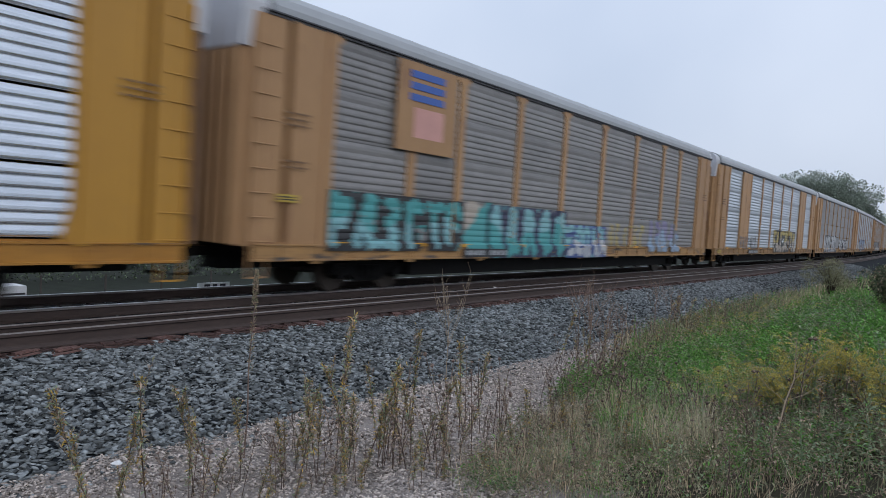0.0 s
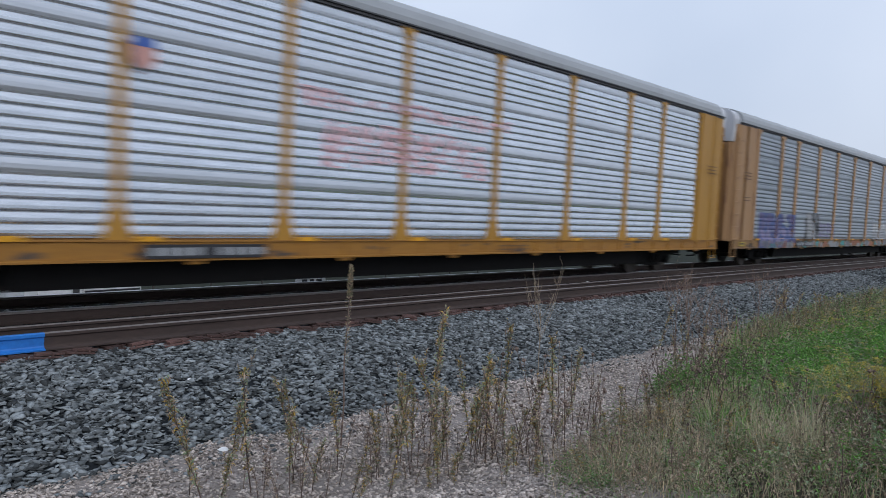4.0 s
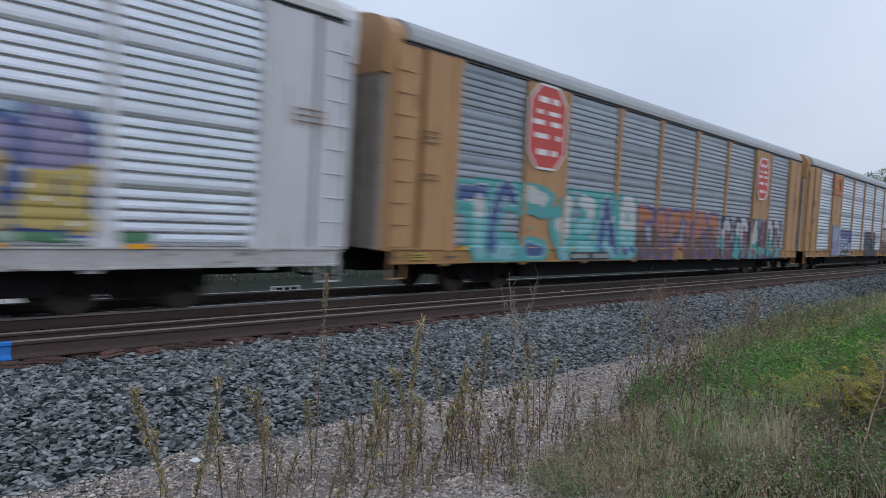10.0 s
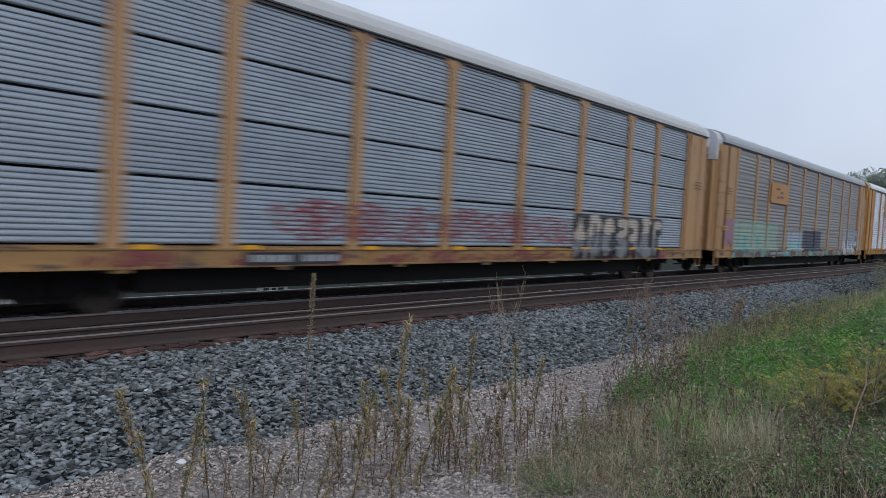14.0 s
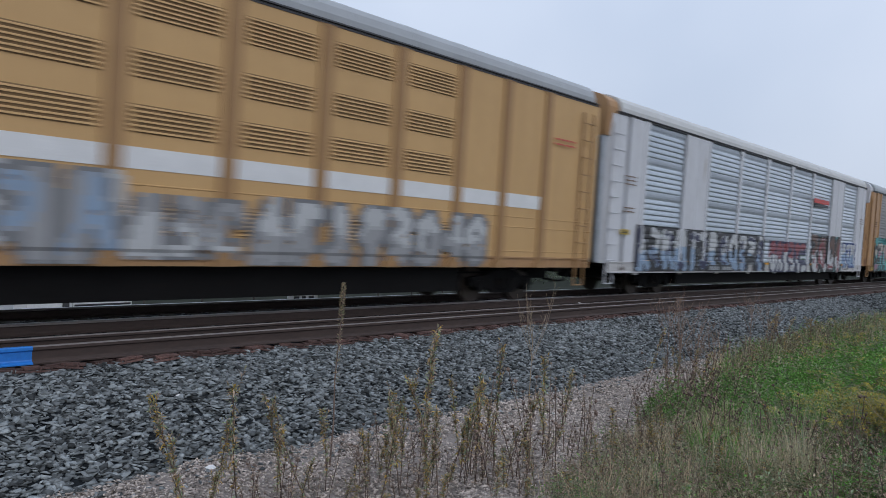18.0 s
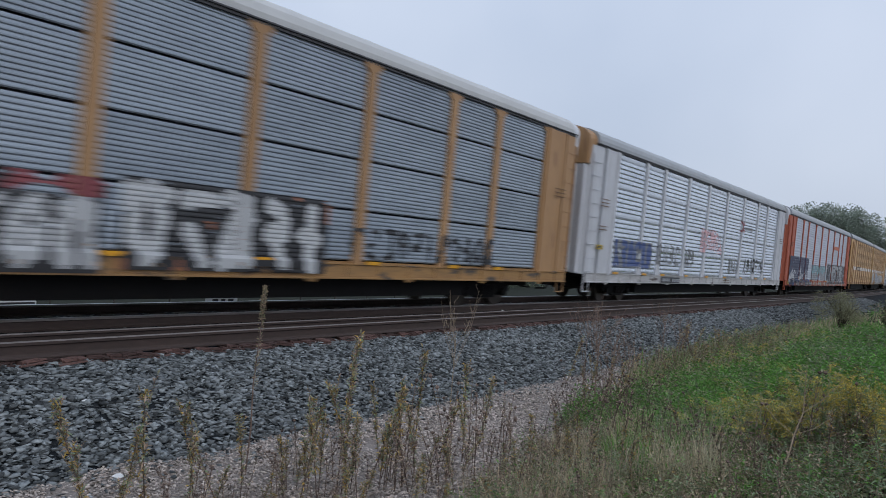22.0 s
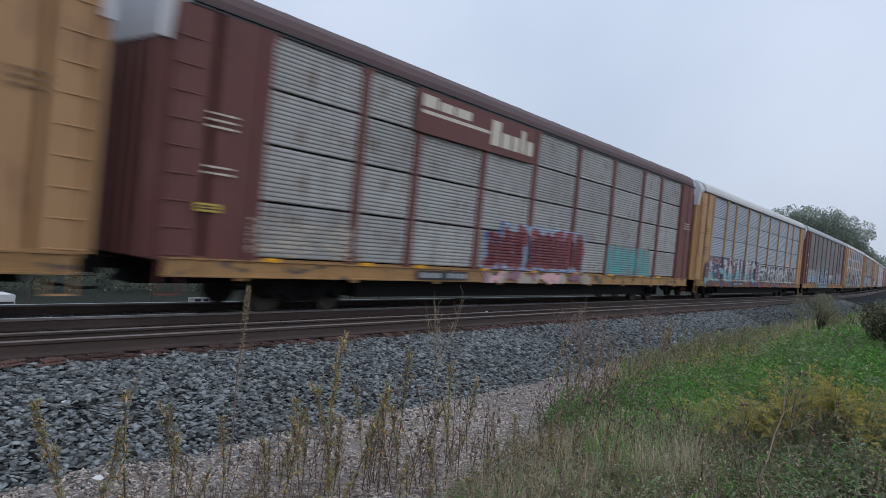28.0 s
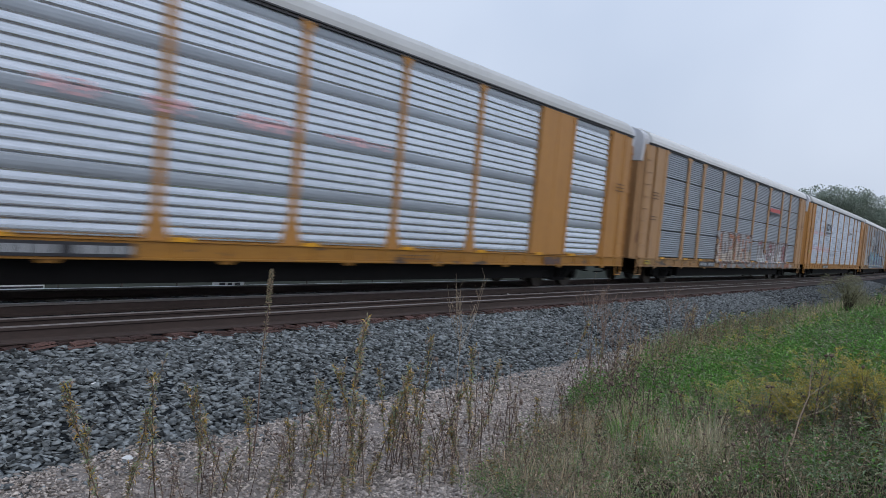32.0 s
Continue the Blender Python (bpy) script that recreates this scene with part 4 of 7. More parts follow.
# car: x from, x to, z from, z to, style, inks (outline, fills, glow, accents)
PIECES = {
    -2: ((-9, -1, 0.8, 2.3, "letters", "kws"), (1, 8, 1, 2.0, "letters", "kws")),
    -1: ((-0.5, 6.5, 0.85, 2.3, "letters", "kye"), (-9, -5, 1.0, 1.8, "outline", "a")),
    -3: ((-8, 0, 1, 2.2, "letters", "nls"),), -4: ((-10, 6, 0.8, 2.1, "letters", "kas"),),
    0: ((-11.8, -6.9, 0.95, 2.2, "letters", "ktct"), (-6.9, -5.6, 0.95, 2.25, "block", "tte"), (-5.8, -1.1, 0.76, 2.2, "letters", "nctt"), (-1.1, 2.0, 0.73, 1.8, "letters", "bcwc"),
        (2.2, 5.7, 1.0, 2.0, "outline", "y"), (6, 9.8, 0.9, 2.2, "letters", "avl")),
    1: ((-11.8, -1.6, 1.12, 1.42, "block", "skw"), (-11.6, -9.3, 2.3, 2.7, "stain", "f"), (-11.6, -6.5, 3.0, 3.4, "stain", "f")),
    2: ((-12.6, -7.6, 0.72, 2.5, "letters", "wksa"), (-7.4, -3.1, 0.73, 2.3, "letters", "awww"), (-2.9, 1.8, 0.79, 2.1, "letters", "kgeo"), (2.3, 6.2, 0.79, 2.1, "letters", "ukse")),
    3: ((-11.2, -7.0, 0.76, 2.15, "letters", "bpvp"), (-5.7, -3.6, 1.12, 2.3, "block", "akas"), (-3.6, -1.2, 1.12, 1.9, "outline", "v"), (-11, 11, 0.74, 1.04, "block", "tosa"), (5.8, 9.0, 1.1, 2.0, "letters", "sws")),
    4: ((-3.6, 1.0, 2.4, 3.3, "stain", "f"), (-4.2, 1.8, 3.45, 3.8, "stain", "f")),
    5: ((-12, -4, 0.85, 2.0, "letters", "bllw"), (-3, 5, 0.85, 1.8, "letters", "nwl")),
    6: ((-6.2, 4.5, 0.74, 2.5, "letters", "kwsak"), (4.6, 6.2, 1.2, 1.8, "outline", "r"), (9.2, 11.0, 1.1, 2.4, "letters", "asm"), (-7.0, -6.2, 1.2, 1.8, "outline", "r")),
    7: ((-11.6, -9.6, 1.2, 2.0, "block", "ees"), (-9.4, -4.2, 1.13, 1.95, "letters", "scms"), (-3.6, -0.5, 1.2, 1.8, "letters", "aca"), (9.4, 12.4, 0.74, 2.5, "letters", "nls")),
    8: ((-8.9, -6.9, 0.79, 2.5, "block", "lvl"), (-6.8, -4.3, 1.05, 2.3, "letters", "pbl"), (-0.8, 2.4, 0.74, 2.3, "letters", "knna"), (4.2, 7.0, 0.9, 2.65, "letters", "keuk"), (7.0, 9.5, 0.95, 2.7, "letters", "kooo"), (2.4, 3.9, 1.5, 2.1, "stain", "r"), (9.8, 12.2, 1.2, 2.2, "letters", "kue")),
    9: ((-11.8, -2.9, 0.78, 2.75, "letters", "twctb"), (-3.0, 3.8, 0.75, 2.5, "letters", "pouo"), (4.0, 11.2, 0.72, 2.4, "letters", "nwtlr")),
    10: ((-11.5, -5.8, 1.3, 2.8, "letters", "plwgy"), (-5.8, -5.0, 1.3, 2.5, "block", "pyv"), (-5.2, -4.4, 1.03, 2.4, "block", "gka"), (-4.5, -2.4, 1.3, 2.9, "letters", "bliv"), (-2.2, -1.3, 1.04, 2.4, "block", "gsg"), (-0.9, 0.5, 1.1, 2.4, "block", "evwv"), (-0.7, 0.4, 2.35, 3.15, "block", "pb"),
         (1.7, 3.4, 1.5, 3.0, "letters", "bclv"), (4.4, 6.3, 1.3, 3.0, "letters", "blvc"), (7.0, 9.1, 1.2, 3.0, "letters", "bvyl"), (-12, 10, 1.13, 1.3, "block", "ggm"), (-1.2, 0.3, 0.74, 1.12, "block", "oo"), (2.0, 5.0, 3.3, 4.1, "stain", "f")),
    11: ((4.0, 4.8, 3.6, 4.05, "cross", "r"), (-8.7, -5.5, 2.3, 3.2, "stain", "f"), (-8.4, -5.9, 3.9, 4.2, "stain", "f"), (5.0, 6.2, 3.7, 3.85, "outline", "a")),
    12: ((-11.8, -5.5, 0.95, 2.3, "letters", "mmmt"), (-13.0, -11.95, 1.24, 2.36, "block", "ii"), (-3.8, -1.2, 1.0, 2.0, "letters", "slc"), (-1.0, 2.7, 1.0, 2.1, "letters", "knna"), (8.1, 12.2, 0.78, 2.4, "letters", "aswl"), (-12, 8, 0.74, 1.04, "block", "astu")),
    13: ((-6.5, 4.0, 1.2, 2.0, "stain", "r"), (4, 10, 0.8, 2.1, "letters", "kea"), (-10, 11, 0.76, 1.02, "stain", "r")),
    14: ((-12.4, 12.6, 0.74, 1.1, "block", "tgrem"), (-11, -6, 1.2, 1.9, "outline", "s")),
    15: ((-12.6, -1.5, 0.74, 2.75, "letters", "ketti"), (-0.8, 9.1, 0.74, 2.4, "letters", "asls"), (-12.6, -8, 2.3, 2.75, "block", "tt")),
    16: ((-12.2, -1.4, 0.8, 2.2, "letters", "kwlan"), (-0.8, 4.0, 0.74, 2.05, "letters", "nrwm"), (4.6, 9.5, 0.74, 2.5, "letters", "kuwtr"), (9.8, 12.0, 0.95, 2.25, "letters", "bwl")),
    17: ((-10, -7.5, 0.99, 2.3, "block", "ssws"), (-6.1, -2.4, 0.93, 2.3, "letters", "asswl"), (-2.4, -0.4, 1.0, 2.0, "letters", "asw"), (-0.3, 5.9, 0.92, 2.1, "letters", "aws")),
    19: ((-12.9, -6.0, 0.87, 2.7, "letters", "nnwmn"), (-12.5, -5.6, 0.74, 1.2, "block", "bn"), (-4.6, 1.4, 1.15, 2.3, "letters", "acsl"), (2.1, 11.6, 0.9, 2.5, "letters", "kwsak"), (-11, 11, 0.74, 1.04, "block", "eso")),
    20: ((-7.5, -4.7, 1.4, 2.4, "outline", "a"), (-4.2, -2.9, 1.5, 2.3, "outline", "a"), (4.1, 4.8, 3.5, 4.05, "cross", "r"), (2.4, 4.2, 1.3, 2.1, "outline", "a"), (5.2, 9.3, 1.3, 2.2, "outline", "k"), (-2.2, 1.0, 2.2, 3.3, "stain", "f"), (-11.5, -8, 1.3, 2.3, "letters", "ab"), (4.9, 6.4, 3.65, 3.8, "outline", "a")),
    21: ((-12.8, -6.2, 0.78, 2.4, "letters", "kwrwr"), (-6.2, -1.3, 0.78, 1.9, "letters", "kwwr"), (-1.0, 3.4, 0.85, 2.3, "letters", "kwwo"), (4.0, 9.5, 1.12, 1.9, "outline", "k"), (-7.0, -1.2, 1.9, 2.2, "block", "rk")),
    22: ((-12.1, -6.5, 0.85, 2.6, "letters", "lmclb"), (-4.7, 2.4, 0.85, 2.5, "letters", "kwsk"), (3.6, 11.4, 0.8, 2.3, "letters", "rewbe"), (3.8, 11, 2.2, 2.6, "block", "bb")),
    23: ((-11.6, -5.4, 0.82, 2.55, "letters", "kwwrg"), (-5.4, -4.3, 1.15, 2.3, "letters", "kwg"), (-3.8, 1.2, 0.82, 2.3, "letters", "kivy"), (3.2, 8.9, 0.82, 2.4, "letters", "kwws"), (-11.6, -5.6, 2.35, 2.6, "block", "rr")),
    24: ((-5.6, 0.8, 0.95, 2.55, "letters", "kllg"), (1.7, 4.3, 1.4, 2.0, "letters", "aws"), (7.2, 11.8, 1.2, 2.2, "letters", "asa"), (-6, 0.5, 0.75, 1.06, "block", "lc"), (-11.6, -7, 1.2, 2.3, "letters", "asl")),
    25: ((-12.6, -0.7, 0.85, 2.3, "letters", "nwcbr"), (-0.2, 11.5, 0.95, 2.1, "letters", "kwso"), (-12, 11, 0.74, 1.04, "block", "bor")),
    26: ((-4.0, 2.4, 1.12, 2.45, "letters", "lrrb"), (-3.8, 2.2, 1.2, 2.2, "block", "rr"), (4.2, 8.7, 1.1, 2.2, "letters", "atta"), (-4, 3, 0.74, 1.08, "block", "ief"), (-12, -9.2, 1.15, 1.9, "stain", "e")),
    27: ((-4.4, 2.9, 2.5, 5.1, "letters", "sakk"), (3.4, 5.6, 3.4, 4.9, "outline", "s"), (-7.4, 3.5, 0.85, 2.6, "letters", "ncmlb"), (3.0, 9.0, 0.82, 2.3, "letters", "kllb"), (-11.8, -9.1, 1.15, 2.35, "block", "ees"), (-9.0, -7.4, 1.2, 2.1, "letters", "kkw")),
    28: ((4.5, 5.3, 3.65, 4.08, "cross", "r"), (-11.5, -4.4, 2.0, 2.4, "stain", "f"), (-11.5, -6.0, 3.2, 3.5, "stain", "f"), (5.5, 6.6, 3.8, 3.95, "outline", "a")),
    29: ((-4.6, 1.3, 0.95, 2.5, "letters", "useso"), (2.8, 9.9, 1.0, 2.3, "letters", "uswar"), (-4, 11, 0.74, 1.06, "block", "soa")),
    30: ((-6.5, 1.0, 3.1, 3.35, "stain", "f"), (8.0, 9.0, 0.78, 1.0, "outline", "u")),
}
CODE_BARS = tuple((0.06 + 0.105 * i, 0.06 + 0.105 * i + 0.075, 0.22, 0.78) for i in range(9) if i != 4)
UPRIGHT = pose(0, -SIDE - 0.095, 0)


def sign(car, name, me, x, z, label):
    me, bars = me if isinstance(me, tuple) else (me, ())
    ob = part(name, me, car, UPRIGHT @ pose(x, 0, z), label)
    for strip, bx, bz in bars:
        part("bar", strip, ob, pose(bx, 0, bz))
    if name == "lettering":
        tagged(ob, kind="stuff")


def slanted_bars(w, h, n, mat, lean=0.3):
    """A plain emblem of slanting bars."""
    def build():
        b = Soup()
        for i in range(n):
            x = -w / 2 + w * i / n
            b.prism([(x, -h / 2), (x + 0.62 * w / n, -h / 2), (x + 0.62 * w / n + lean * h, h / 2), (x + lean * h, h / 2)], -0.012, 0.0, "y")
        return b.mesh("emblem", M[mat])
    return kept(("slant", w, h, n, mat, lean), build)


def shield(w, h, top, bottom):
    def build():
        r = [(-0.5, 0.2), (-0.5, 0.42), (-0.25, 0.5), (0.25, 0.5), (0.5, 0.42), (0.5, 0.2)]
        b = Soup().prism([(x * w, z * h) for x, z in r], -0.014, 0.0, "y", 0)
        b.prism([(x * w, z * h) for x, z in ((-0.5, 0.2), (0.5, 0.2), (0.48, -0.2), (0.3, -0.42), (0.0, -0.5), (-0.3, -0.42), (-0.48, -0.2))], -0.012, 0.0, "y", 1)
        return b.mesh("emblem", M[top], M[bottom])
    return kept(("shield", w, h, top, bottom), build)


M["pinkpaint"] = plain("faded_pink_mark", (0.62, 0.33, 0.29), 0.6)
M["orangepaint"] = plain("orange_mark", (0.55, 0.13, 0.04), 0.5)
M["cream"] = plain("cream_mark", (0.62, 0.58, 0.50), 0.6)


def octagon(w, h):
    def build():
        k = 0.28 * w
        b = Soup().prism([(-w / 2, -h / 2 + k), (-w / 2 + k, -h / 2), (w / 2 - k, -h / 2), (w / 2, -h / 2 + k), (w / 2, h / 2 - k), (w / 2 - k, h / 2), (-w / 2 + k, h / 2), (-w / 2, h / 2 - k)], -0.01, 0.0, "y", 0)
        for x0, z0, x1, z1 in ((-0.5, 0.3, -0.24, 0.5), (0.24, 0.5, 0.5, 0.3), (0.5, -0.3, 0.24, -0.5), (-0.24, -0.5, -0.5, -0.3), (-0.24, 0.5, 0.24, 0.5), (-0.24, -0.5, 0.24, -0.5), (-0.5, -0.3, -0.5, 0.3), (0.5, -0.3, 0.5, 0.3)):
            d = Vector((x1 * w - x0 * w, z1 * h - z0 * h))
            n = Vector((-d.y, d.x)).normalized() * 0.03
            ends = [(x0 * w - n.x, z0 * h - n.y), (x1 * w - n.x, z1 * h - n.y), (x1 * w + n.x, z1 * h + n.y), (x0 * w + n.x, z0 * h + n.y)]
            b.prism(ends, -0.016, -0.004, "y", 1)
        for z0, z1, runs in ((0.29, 0.36, ((-0.26, 0.0), (0.1, 0.26))), (0.15, 0.2, ((-0.3, -0.16), (0.0, 0.3))), (0.02, 0.08, ((-0.4, -0.1), (0.08, 0.34))), (-0.14, -0.08, ((-0.34, 0.02), (0.24, 0.36))), (-0.34, -0.27, ((-0.26, 0.04), (0.14, 0.28)))):
            for x0, x1 in runs:
                b.box(x0 * w, x1 * w, -0.018, -0.009, z0 * h, z1 * h, 1)
        return b.mesh("emblem", M["redpaint"], M["white"])
    return kept(("octagon", w, h), build)


def board(w, h, back, front, bars):
    return mark_mesh(w, h, bars, back, front)


TWO_FORMS = ((0.12, 0.2, 0.3, 0.85), (0.2, 0.45, 0.72, 0.85), (0.2, 0.45, 0.3, 0.43), (0.52, 0.6, 0.3, 0.85), (0.6, 0.72, 0.45, 0.7), (0.72, 0.82, 0.3, 0.85), (0.1, 0.85, 0.1, 0.17))


def dress(n, car, spec):
    """Placards, labels, lettering and emblems of one car."""
    sign(car, "placard", mark_mesh(2.1, 0.22, CODE_BARS, "blackpaint", "roof_grey"), -5.7, 0.9, "black placard with rows of pale marks")
    sign(car, "warning_label", mark_mesh(0.5, 0.15, ((0.08, 0.92, 0.25, 0.42), (0.08, 0.8, 0.58, 0.75)), "label_yellow", "blackpaint"), -12.6, 0.92 if n % 2 else 1.95, "small yellow warning label")
    sign(car, "lettering", lettering_mesh(0.6, 0.34, 3, "faint" if n not in (24, 26) else "cream"), -12.45, 3.45, "small stencilled lines of lettering")
    sign(car, "lettering", lettering_mesh(0.6, 0.22, 2, "faint" if n not in (24, 26) else "cream"), -12.45, 2.6, "small stencilled lines of lettering")
    sign(car, "lettering", lettering_mesh(0.6, 0.34, 3, "faint" if n not in (24, 26) else "cream"), 12.45, 3.45, "small stencilled lines of lettering")
    sign(car, "lettering", lettering_mesh(1.1, 0.16, 2, "faint"), 2.0, 0.9, "small stencilled lines of lettering")
    x, z = -5.75, 3.74
    if n == 0:
        sign(car, "emblem_board", board(2.2, 2.0, "tan_board", "pinkpaint", ((0.28, 0.78, 0.16, 0.5),)), -8.55, 4.24, "tan board with a faded emblem")
        sign(car, "emblem", kept("stripes", lambda: Soup().box(-0.62, 0.62, -0.03, -0.012, 0.2, 0.36).box(-0.62, 0.62, -0.03, -0.012, -0.06, 0.1).box(-0.62, 0.62, -0.03, -0.012, -0.32, -0.16).mesh("emblem", M["bluepaint"])), -8.6, 4.7, "three blue emblem stripes")
    elif n == 1:
        sign(car, "emblem_board", board(1.9, 0.96, "white", "bluepaint", ((0.5, 0.86, 0.55, 0.62), (0.5, 0.86, 0.42, 0.48))), -8.15, z, "white emblem board")
        sign(car, "emblem", shield(0.75, 0.85, "bluepaint", "pinkpaint"), -8.65, z, "blue and pink shield emblem")
    elif n == 4:
        sign(car, "emblem", shield(0.34, 0.46, "bluepaint", "pinkpaint"), -6.78, 3.8, "blue and pink shield emblem")
    elif n in (2, 8):
        sign(car, "emblem", kept(("forms", n), lambda: forms(1.75, 0.9, "white" if n == 2 else "orangepaint")), -8.15, 4.6, "plain %s emblem on the tan plate" % ("white" if n == 2 else "orange-red"))
    elif n == 9:
        sign(car, "emblem", octagon(1.65, 2.1), -8.15, 4.2, "red and white eight-sided emblem")
        sign(car, "emblem", octagon(1.3, 1.7), 7.9, 4.1, "red and white eight-sided emblem")
    elif n in (6, 11, 23, 27):
        m = "blackpaint"
        if n in (23, 27):
            sign(car, "emblem_board", board(2.3, 0.9, "grey", "grey", ()), x, z, "bare metal emblem board")
        sign(car, "emblem", slanted_bars(0.9, 0.5, 3, m, -0.5), x - 0.55, z + 0.05, "black slanting-bar emblem")
        sign(car, "emblem", kept("nose", lambda: forms(0.95, 0.5, "blackpaint")), x + 0.6, z - 0.08, "black emblem shapes")
    elif n == 12:
        sign(car, "emblem_board", board(2.7, 0.95, "gold_paint", "blackpaint", ((0.28, 0.48, 0.66, 0.76), (0.34, 0.5, 0.25, 0.34), (0.53, 0.66, 0.5, 0.6), (0.56, 0.7, 0.28, 0.38))), x, z, "dull tan emblem board with worn black shapes")
    elif n in (16, 29):
        sign(car, "emblem", Soup().box(-1.1, 1.1, -0.02, 0.0, 0.0, 0.2).mesh("emblem", M["redpaint"]), 5.3, 3.95, "plain red emblem bar")
        sign(car, "emblem", Soup().box(-1.0, 1.0, -0.02, 0.0, -0.16, -0.04).mesh("emblem", M["blackpaint"]), 5.3, 3.95, "plain black emblem bar")
    elif n == 19:
        sign(car, "emblem", Soup().box(-1.2, 1.2, -0.02, 0.0, -0.14, 0.14).mesh("emblem", M["orangepaint"]), 5.3, 3.9, "plain orange-red bar")
    elif n == 21:
        sign(car, "emblem_board", board(2.2, 0.85, "silver", "redpaint", TWO_FORMS), x, z, "white emblem board with red shapes")
    elif n == 22:
        sign(car, "emblem_board", board(2.1, 0.9, "grey", "blackpaint", TWO_FORMS), x - 0.6, z, "bare metal emblem board with black shapes")
    elif n == 28:
        sign(car, "emblem", kept("three", lambda: forms(1.9, 0.72, "blackpaint")), x, z + 0.05, "dark navy emblem shapes")
    elif n == 26:
        sign(car, "emblem_board", board(5.5, 1.0, "maroon", "cream", ((0.04, 0.14, 0.62, 0.9), (0.16, 0.26, 0.62, 0.84), (0.28, 0.4, 0.62, 0.84), (0.04, 0.56, 0.46, 0.54), (0.58, 0.66, 0.2, 0.86), (0.68, 0.76, 0.2, 0.6), (0.78, 0.84, 0.2, 0.6), (0.86, 0.9, 0.2, 0.84), (0.92, 0.98, 0.2, 0.6))), -4.6, 4.74, "maroon board with cream lettering shapes")


def forms(w, h, mat):
    """Plain emblem: an open box, a slanting band and an underline."""
    k = 0.2 * h
    b = Soup().box(-w / 2, -w / 2 + k, -0.014, 0.0, -0.2 * h, h / 2).box(-w / 2 + k, 0.0, -0.014, 0.0, h / 2 - k, h / 2).box(-w / 2 + k, 0.0, -0.014, 0.0, -0.2 * h, -0.2 * h + k)
    b.prism([(0.08 * w, h / 2), (0.22 * w, h / 2), (0.42 * w, -0.2 * h), (0.28 * w, -0.2 * h)], -0.014, 0.0, "y").box(0.42 * w, 0.5 * w, -0.014, 0.0, -0.1 * h, h / 2)
    b.box(-w / 2, w / 2, -0.014, 0.0, -h / 2, -h / 2 + 0.14 * h)
    return b.mesh("emblem", M[mat])


M["tan_board"] = M["tan"]
for n, car in cars.items():
    if n in (17, 18):
        for i, x in enumerate((-4.3, -2.25) if n == 18 else ()):
            sign(car, "placard", mark_mesh(1.62, 0.36, ((0.3, 0.95, 0.25, 0.75),), "blackpaint", "cream"), x, 2.5, "black placard with a pale panel")
        sign(car, "lettering", lettering_mesh(0.9, 0.3, 3, "faint"), -8.6, 1.5, "small stencilled lines of lettering")
        sign(car, "lettering", lettering_mesh(0.9, 0.25, 2, "redpaint"), 8.6 if n == 17 else -7.7, 4.1, "small red lines of lettering")
    else:
        dress(n, car, SPECS[n])
    for k, p in enumerate(PIECES.get(n, ())):
        spray(car, SPECS.get(n), 0.976 * p[0], 0.976 * p[1], *p[2:], seed=100 * (n + 10) + k, unit=n in (17, 18))

# ---- ballast and gravel stones ----
def stone_shapes(count, flat, seed):
    """Small angular stones: hulls of scattered points."""
    g = random.Random(seed)
    out = []
    for _ in range(count):
        bm = bmesh.new()
        for _ in range(8):
            d = Vector((g.gauss(0, 1), g.gauss(0, 1), g.gauss(0, 1))).normalized()
            bm.verts.new((d.x * g.uniform(0.85, 1.25), d.y * g.uniform(0.5, 0.9), d.z * g.uniform(0.4, 0.75) * flat))
        res = bmesh.ops.convex_hull(bm, input=bm.verts)
        bmesh.ops.delete(bm, geom=list({v for v in res["geom_interior"] + res["geom_unused"] if isinstance(v, bmesh.types.BMVert)}), context="VERTS")
        bmesh.ops.recalc_face_normals(bm, faces=bm.faces)
        bm.verts.index_update()
        out.append((np.array([v.co[:] for v in bm.verts]), np.array([[v.index for v in f.verts] for f in bm.faces])))
        bm.free()
    return out


def scatter_stones(name, spots, sizes, mat, flat, seed, label, category):
    """Stones at the spots, turned at random, in one mesh."""
    shapes = stone_shapes(12, flat, seed)
    g = np.random.RandomState(seed)
    verts, faces, at = [], [], 0
    for (x, y, z), r in zip(spots, sizes):
        v, f = shapes[g.randint(len(shapes))]
        m = np.array(Euler((g.uniform(-0.35, 0.3), g.uniform(-0.3, 0.3), g.uniform(0, 6.28))).to_matrix())
        verts.append(v @ m.T * r + (x, y, z))
        faces.append(f + at)
        at += len(v)
    verts, faces = np.concatenate(verts), np.concatenate(faces)
    me = bpy.data.meshes.new(name)
    me.vertices.add(len(verts))
    me.vertices.foreach_set("co", verts.astype(np.float32).ravel())
    me.loops.add(faces.size)
    me.loops.foreach_set("vertex_index", faces.astype(np.int32).ravel())
    me.polygons.add(len(faces))
    me.polygons.foreach_set("loop_start", np.arange(0, faces.size, 3, dtype=np.int32))
    me.polygons.foreach_set("loop_total", np.full(len(faces), 3, dtype=np.int32))
    me.materials.append(mat)
    me.update(calc_edges=True)
    me.validate()
    return tagged(new(name, me), label, category, kind="stuff")


def spots_on(table, s0, s1, o0, o1, count, lift, g):
    out = []
    for _ in range(count):
        s, o = g.uniform(s0, s1), g.uniform(o0, o1)
        p, _th = along(s, o, height(table, o) + bump(s, o, 0.05 if table is LAND else 0.015) + lift + g.uniform(-0.012, 0.014))
        out.append(p[:])
    return out


